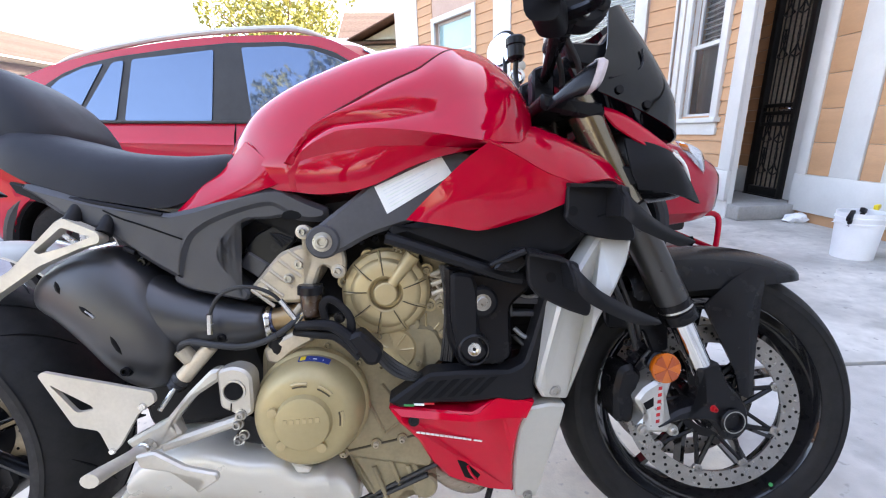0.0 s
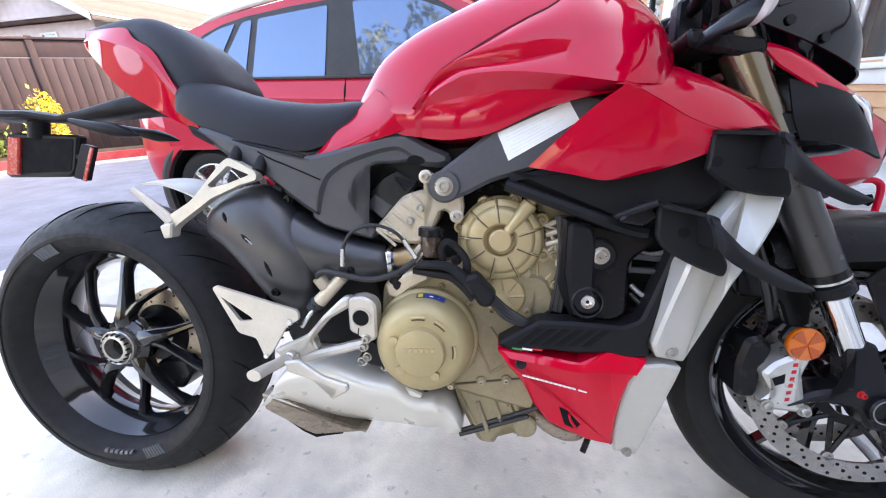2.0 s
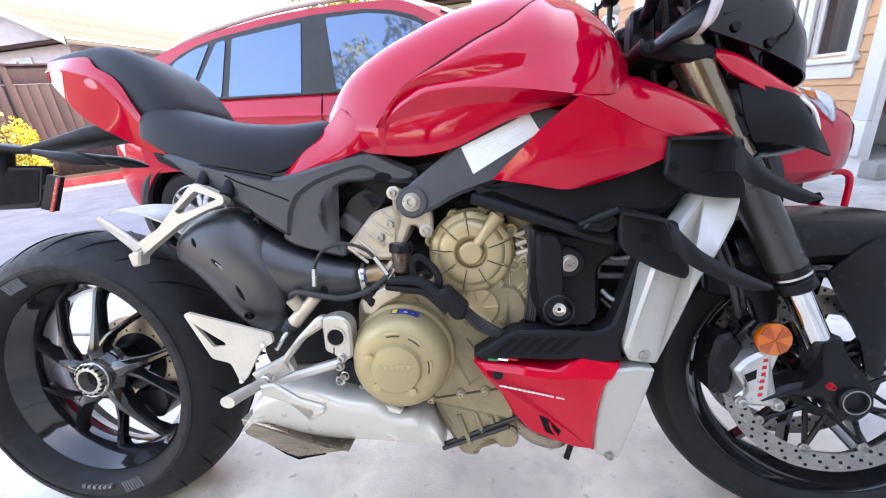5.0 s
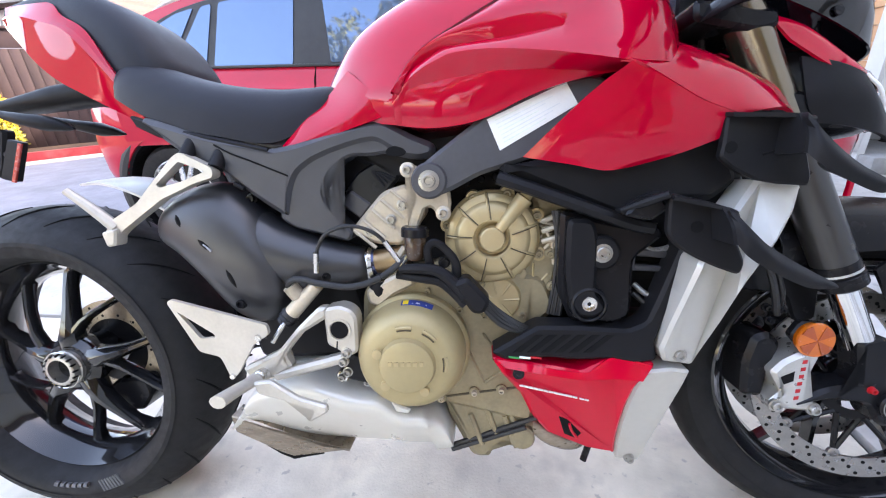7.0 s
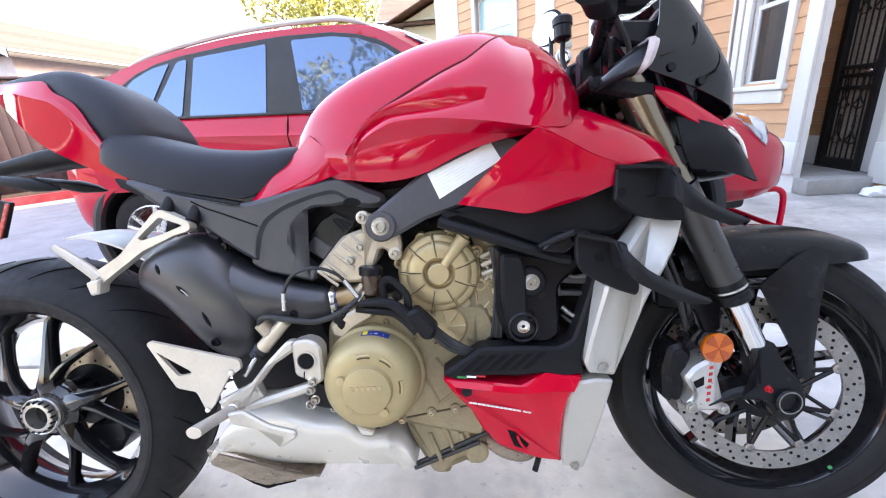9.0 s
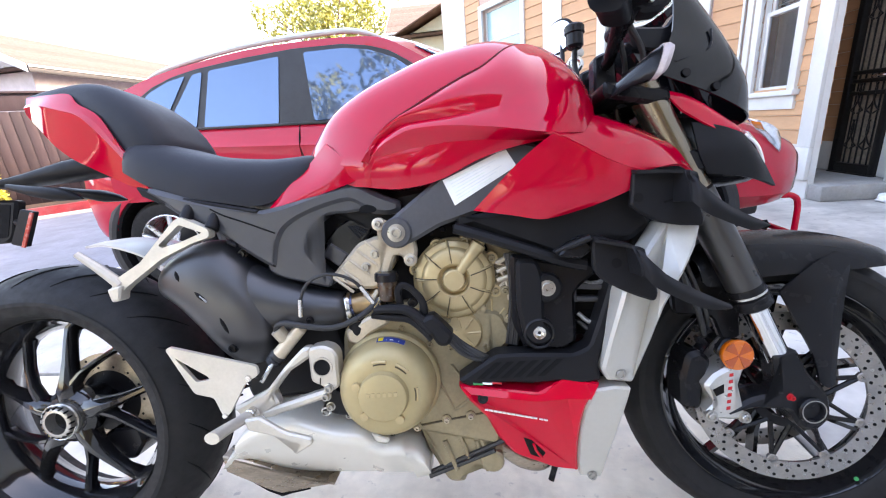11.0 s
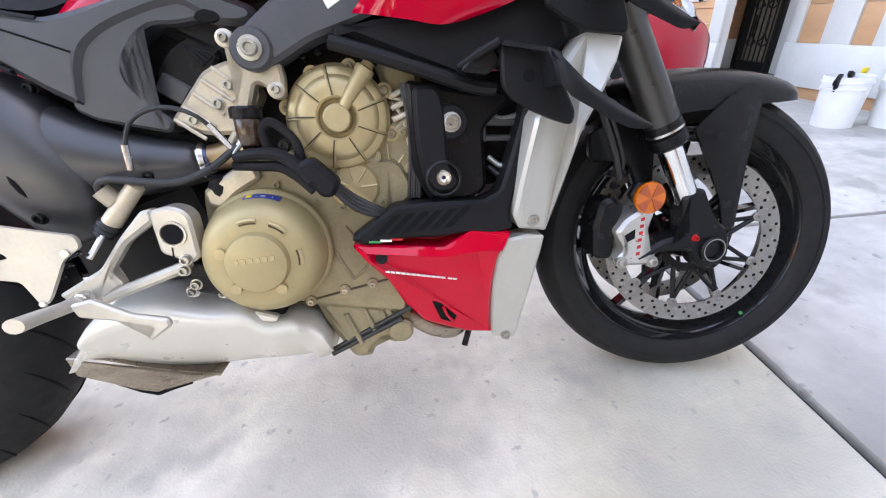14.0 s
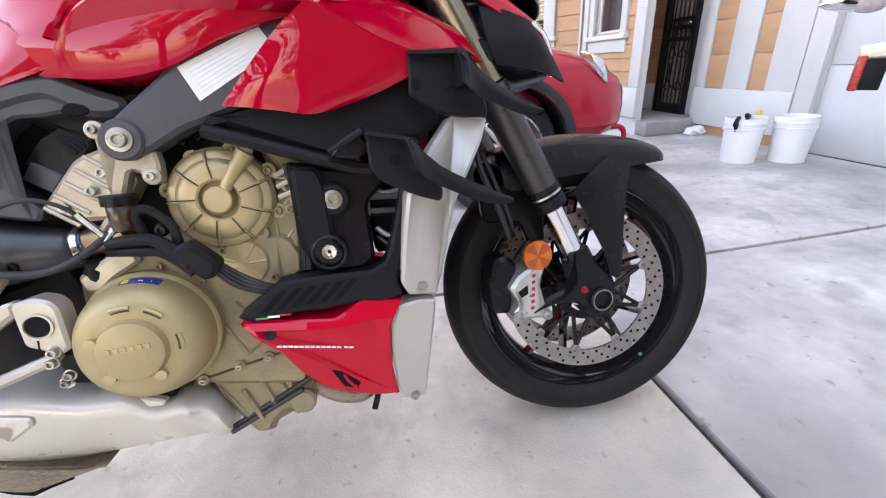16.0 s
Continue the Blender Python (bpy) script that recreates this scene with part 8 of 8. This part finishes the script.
def muffler():
    top = ((0.396, 0.240), (0.411, 0.264), (0.429, 0.292), (0.447, 0.316), (0.470, 0.333), (0.533, 0.348), (0.564, 0.349), (0.592, 0.338), (0.633, 0.324), (0.685, 0.316), (0.702, 0.300), (0.720, 0.287), (0.753, 0.286), (0.775, 0.272), (0.795, 0.248), (0.803, 0.222))
    bot = ((0.396, 0.222), (0.411, 0.214), (0.429, 0.204), (0.447, 0.195), (0.470, 0.184), (0.533, 0.176), (0.564, 0.176), (0.592, 0.176), (0.633, 0.175), (0.685, 0.172), (0.702, 0.171), (0.720, 0.170), (0.753, 0.169), (0.775, 0.169), (0.795, 0.174), (0.803, 0.186))
    secs = []
    for i in range(41):
        x = 0.396 + 0.407 * i / 40
        t_, b_ = spline(x, [p[0] for p in top], [p[1] for p in top]), spline(x, [p[0] for p in bot], [p[1] for p in bot])
        hw = 0.126 + 0.008 * math.sin(math.pi * i / 40)
        secs.append([(x, u * (hw + 0.045 * v * (1 if abs(x - 0.6) < 0.17 else 0.5)), (t_ + b_) / 2 + v * (t_ - b_) / 2) for u, v in sup(36, 0.42)])
    mu = P("silencer", loft(secs), MUFFLER, label="satin silver under-engine silencer", smooth=45)
    P("outlet_shield", plate([(0.396, 0.262), (0.420, 0.256), (0.445, 0.247), (0.509, 0.214), (0.560, 0.194), (0.609, 0.181), (0.556, 0.172), (0.494, 0.160), (0.472, 0.170), (0.430, 0.198), (0.394, 0.222)], -0.04, 0.0, 0.003, 0.003, lift=lambda x, z: 0.112 + 0.26 * (z - 0.17)), HEAT, mu, "heat stained steel outlet shield")
    P("outlet_lip", plate([(0.392, 0.224), (0.430, 0.198), (0.472, 0.169), (0.494, 0.159), (0.556, 0.171), (0.494, 0.154), (0.466, 0.166), (0.388, 0.219)], 0.07, 0.110, 0.002, 0.002), BLACK_HOLE, mu)
    P("tab_notch", plate([(0.690, 0.314), (0.704, 0.296), (0.716, 0.286), (0.742, 0.287), (0.748, 0.300), (0.72, 0.312)], 0.07, 0.136, 0.003, 0.003), BLACK_HOLE, mu)
    P("clamp_rod", rod(B(0.80, 0.11, 0.195), B(0.95, 0.13, 0.268), 0.0045, seg=8), RUBBER_HOSE, mu)
    P("clamp_rod", rod(B(0.80, 0.112, 0.188), B(0.93, 0.13, 0.248), 0.0045, seg=8), RUBBER_HOSE, mu)
    P("link_pipe", tube([B(0.79, 0.03, 0.21), B(0.86, 0.04, 0.20), B(0.97, 0.04, 0.22), B(1.04, 0.03, 0.24)], 0.02, 14, 6), COPPER, mu)
    P("fixing_tab", plate([(0.700, 0.305), (0.708, 0.284), (0.730, 0.281), (0.735, 0.290), (0.715, 0.298)], 0.12, 0.149, 0.003, 0.004), MUFFLER, mu)
    return mu


muffler()
P("header_pipe", tube([B(0.94, 0.085, 0.235), B(0.985, 0.080, 0.196), B(1.03, 0.066, 0.182), B(1.06, 0.02, 0.20)], 0.017, 12, 6), HEAT, label="polished header pipe under the cowl")
P("side_peg", rod(B(1.060, 0.07, 0.195), B(1.040, 0.085, 0.150), 0.006, seg=10), BLACK_SATIN)

# -- footrest bracket, heel plate, pedal --
hang = P("footrest_bracket", plate([(0.612, 0.484), (0.638, 0.489), (0.656, 0.482), (0.664, 0.470), (0.663, 0.412), (0.646, 0.404), (0.628, 0.417), (0.613, 0.424)], 0.155, 0.186, 0.004, 0.007), ALU, label="bare aluminium footrest bracket")
P("upper_arm", plate([(0.618, 0.487), (0.603, 0.486), (0.566, 0.452), (0.530, 0.412), (0.466, 0.382), (0.477, 0.367), (0.515, 0.364), (0.552, 0.386), (0.541, 0.406), (0.574, 0.444), (0.618, 0.470)], 0.168, 0.187, 0.005, 0.005), ALU, hang)
P("lower_arm", plate([(0.515, 0.376), (0.559, 0.387), (0.636, 0.408), (0.646, 0.400), (0.636, 0.392), (0.568, 0.373), (0.520, 0.360)], 0.170, 0.188, 0.005, 0.005), ALU, hang)
P("bracket_bore", lathe(B(0.636, 0.186, 0.450), (0, -1, 0), [(0, 0.0185), (0.002, 0.0185), (0.002, 0.0155), (-0.004, 0.015), (-0.005, 0)], 28), ALU, hang)
# black disc that paints the shade inside the bore
P("bore", lathe(B(0.636, 0.1862, 0.450), (0, -1, 0), [(0, 0.0142), (0.0006, 0.0142), (0.0006, 0)], 24), BLACK_HOLE, hang)
P("clamp_slit", plate([(0.630, 0.432), (0.632, 0.432), (0.630, 0.418), (0.628, 0.418)], 0.1855, 0.1868, 0.0002), BLACK_HOLE, hang)
P("mount_plate", plate([(0.625, 0.400), (0.645, 0.402), (0.690, 0.372), (0.688, 0.346), (0.668, 0.342), (0.628, 0.352)], 0.13, 0.160, 0.004, 0.01), BLACK_SATIN, hang)
for x, z, w in ((0.638, 0.397, 0.187), (0.634, 0.365, 0.160), (0.676, 0.356, 0.160), (0.644, 0.412, 0.187)):
    socket_bolt(B(x, w, z), 0.0065, hang)
heel_o = [(0.370, 0.503), (0.376, 0.508), (0.528, 0.466), (0.530, 0.450), (0.505, 0.436), (0.472, 0.385), (0.460, 0.374), (0.446, 0.413), (0.412, 0.422)]
hole = [(0.384, 0.489), (0.440, 0.452), (0.443, 0.446), (0.418, 0.443)]


def holed_plate(outer, inner, w0, w1):
    """A flat plate with a window through it."""
    bm = bmesh.new()
    for w in (w0, w1):
        o = [bm.verts.new((x, -w, z)) for x, z in outer]
        i_ = [bm.verts.new((x, -w, z)) for x, z in inner]
        ed = [bm.edges.new((o[k], o[(k + 1) % len(o)])) for k in range(len(o))] + [bm.edges.new((i_[k], i_[(k + 1) % len(i_)])) for k in range(len(i_))]
        bmesh.ops.triangle_fill(bm, edges=ed, use_beauty=True)
        if w == w0:
            lo, li = o, i_
    for a0, b0 in ((lo, o), (li, i_)):
        n = len(a0)
        for k in range(n):
            bm.faces.new((a0[k], a0[(k + 1) % n], b0[(k + 1) % n], b0[k]))
    return bm


P("heel_plate", holed_plate(rounded(heel_o, 0.006), rounded(hole, 0.005), 0.198, 0.205), ALU, hang, "triangular aluminium heel plate")
P("heel_screw", lathe(B(0.512, 0.205, 0.445), (0, -1, 0), [(0, 0.006), (0.003, 0.005), (0.003, 0)], 12), STEEL, hang)
P("heel_screw", lathe(B(0.462, 0.205, 0.380), (0, -1, 0), [(0, 0.005), (0.003, 0.004), (0.003, 0)], 12), STEEL, hang)
spr = [B(0.468 + 0.006 * math.cos(k * 0.9) + 0.0022 * k, 0.192 + 0.006 * math.sin(k * 0.9), 0.395 + 0.0022 * k) for k in range(24)]
P("return_spring", tube(spr, 0.0018, 6, 2), BLACK_SATIN, hang)
peg = P("foot_peg", tube([B(0.502, 0.186, 0.374), B(0.494, 0.215, 0.374), B(0.489, 0.250, 0.378), B(0.486, 0.280, 0.381)], [0.015, 0.012, 0.0125, 0.0135], 12, 5, flat=0.7), ALU, hang, "knurled aluminium foot peg")
P("peg_pin", rod(B(0.503, 0.184, 0.376), B(0.503, 0.204, 0.377), 0.010, seg=16, bevel=0.002), STEEL, hang)
P("brake_pedal", plate([(0.505, 0.379), (0.533, 0.383), (0.575, 0.355), (0.619, 0.342), (0.620, 0.331), (0.589, 0.313), (0.583, 0.320), (0.598, 0.332), (0.549, 0.350), (0.511, 0.360)], 0.217, 0.225, 0.003, 0.004), ALU, hang, "forged aluminium brake pedal")
mc = P("rear_master_cylinder", rod(B(0.548, 0.165, 0.468), B(0.600, 0.165, 0.520), 0.013, 0.011, 20, bevel=0.003), CAST, label="cast rear brake master cylinder")
P("cylinder_boot", lathe(B(0.552, 0.165, 0.472), B(-1, 0, -1), [(0, 0.014), (0.006, 0.016), (0.010, 0.012), (0.014, 0.015), (0.018, 0.011), (0.022, 0.013), (0.026, 0.006)], 16), RUBBER_HOSE, mc)
P("push_rod", rod(B(0.545, 0.167, 0.465), B(0.525, 0.190, 0.430), 0.004, seg=8), STEEL, mc)
P("cylinder_cap", rod(B(0.565, 0.165, 0.50), B(0.555, 0.17, 0.518), 0.012, seg=14), CAST, mc)
# passenger hanger and hugger
rest_o = [(0.388, 0.724), (0.402, 0.732), (0.452, 0.706), (0.452, 0.692), (0.420, 0.684), (0.361, 0.661), (0.287, 0.614), (0.268, 0.598), (0.252, 0.604), (0.266, 0.628), (0.318, 0.656)]
rest = P("passenger_bracket", holed_plate(rounded(rest_o, 0.006), rounded([(0.399, 0.718), (0.440, 0.701), (0.398, 0.687), (0.362, 0.679), (0.356, 0.684)], 0.004), 0.150, 0.170), ALU, label="bare aluminium passenger footrest bracket")
P("passenger_peg", tube([B(0.272, 0.165, 0.618), B(0.245, 0.172, 0.648), B(0.212, 0.180, 0.680)], [0.010, 0.0085, 0.006], 10, 4), ALU, rest)
P("peg_hinge", plate([(0.254, 0.612), (0.282, 0.618), (0.276, 0.590), (0.260, 0.588)], 0.155, 0.178, 0.003, 0.005), ALU, rest)
for x in (0.402, 0.448):
    P("mount_stub", rod(B(x, 0.155, 0.724 if x < 0.42 else 0.705), B(x + 0.002, 0.130, 0.760 if x < 0.42 else 0.742), 0.012, 0.009, 12), BLACK, rest)
P("hugger", patch([[(0.11, 0.06, 0.690), (0.18, 0.085, 0.690), (0.25, 0.09, 0.668), (0.31, 0.09, 0.632)], [(0.11, 0.0, 0.698), (0.18, 0.0, 0.700), (0.25, 0.0, 0.680), (0.31, 0.0, 0.64)], [(0.11, -0.06, 0.690), (0.18, -0.085, 0.690), (0.25, -0.09, 0.668), (0.31, -0.09, 0.632)]], 0.004, 5), SILVER, label="silver grey rear tyre hugger")
# swingarm, chain side and stand on the far side
P("swingarm", plate([(0.0, 0.36), (0.05, 0.40), (0.30, 0.45), (0.60, 0.44), (0.66, 0.38), (0.60, 0.33), (0.30, 0.33), (0.05, 0.29)], -0.14, -0.075, 0.010, 0.03), BLACK_SATIN, label="black single-sided swingarm")
P("swingarm_cross", plate([(0.42, 0.46), (0.64, 0.52), (0.68, 0.36), (0.44, 0.35)], -0.14, 0.09, 0.012, 0.02), BLACK, label="black swingarm pivot")
P("shock_absorber", rod(B(0.56, 0.05, 0.44), B(0.70, 0.05, 0.66), 0.028, seg=20), BLACK_SATIN)
P("side_stand", tube([B(0.70, -0.12, 0.26), B(0.72, -0.18, 0.15), B(0.74, -0.235, 0.058)], [0.013, 0.012, 0.010], 10, 4), BLACK_SATIN, label="black side stand")
P("stand_foot", plate([(0.715, 0.062), (0.775, 0.060), (0.775, 0.054), (0.715, 0.056)], -0.25, -0.22, 0.001), BLACK_SATIN)
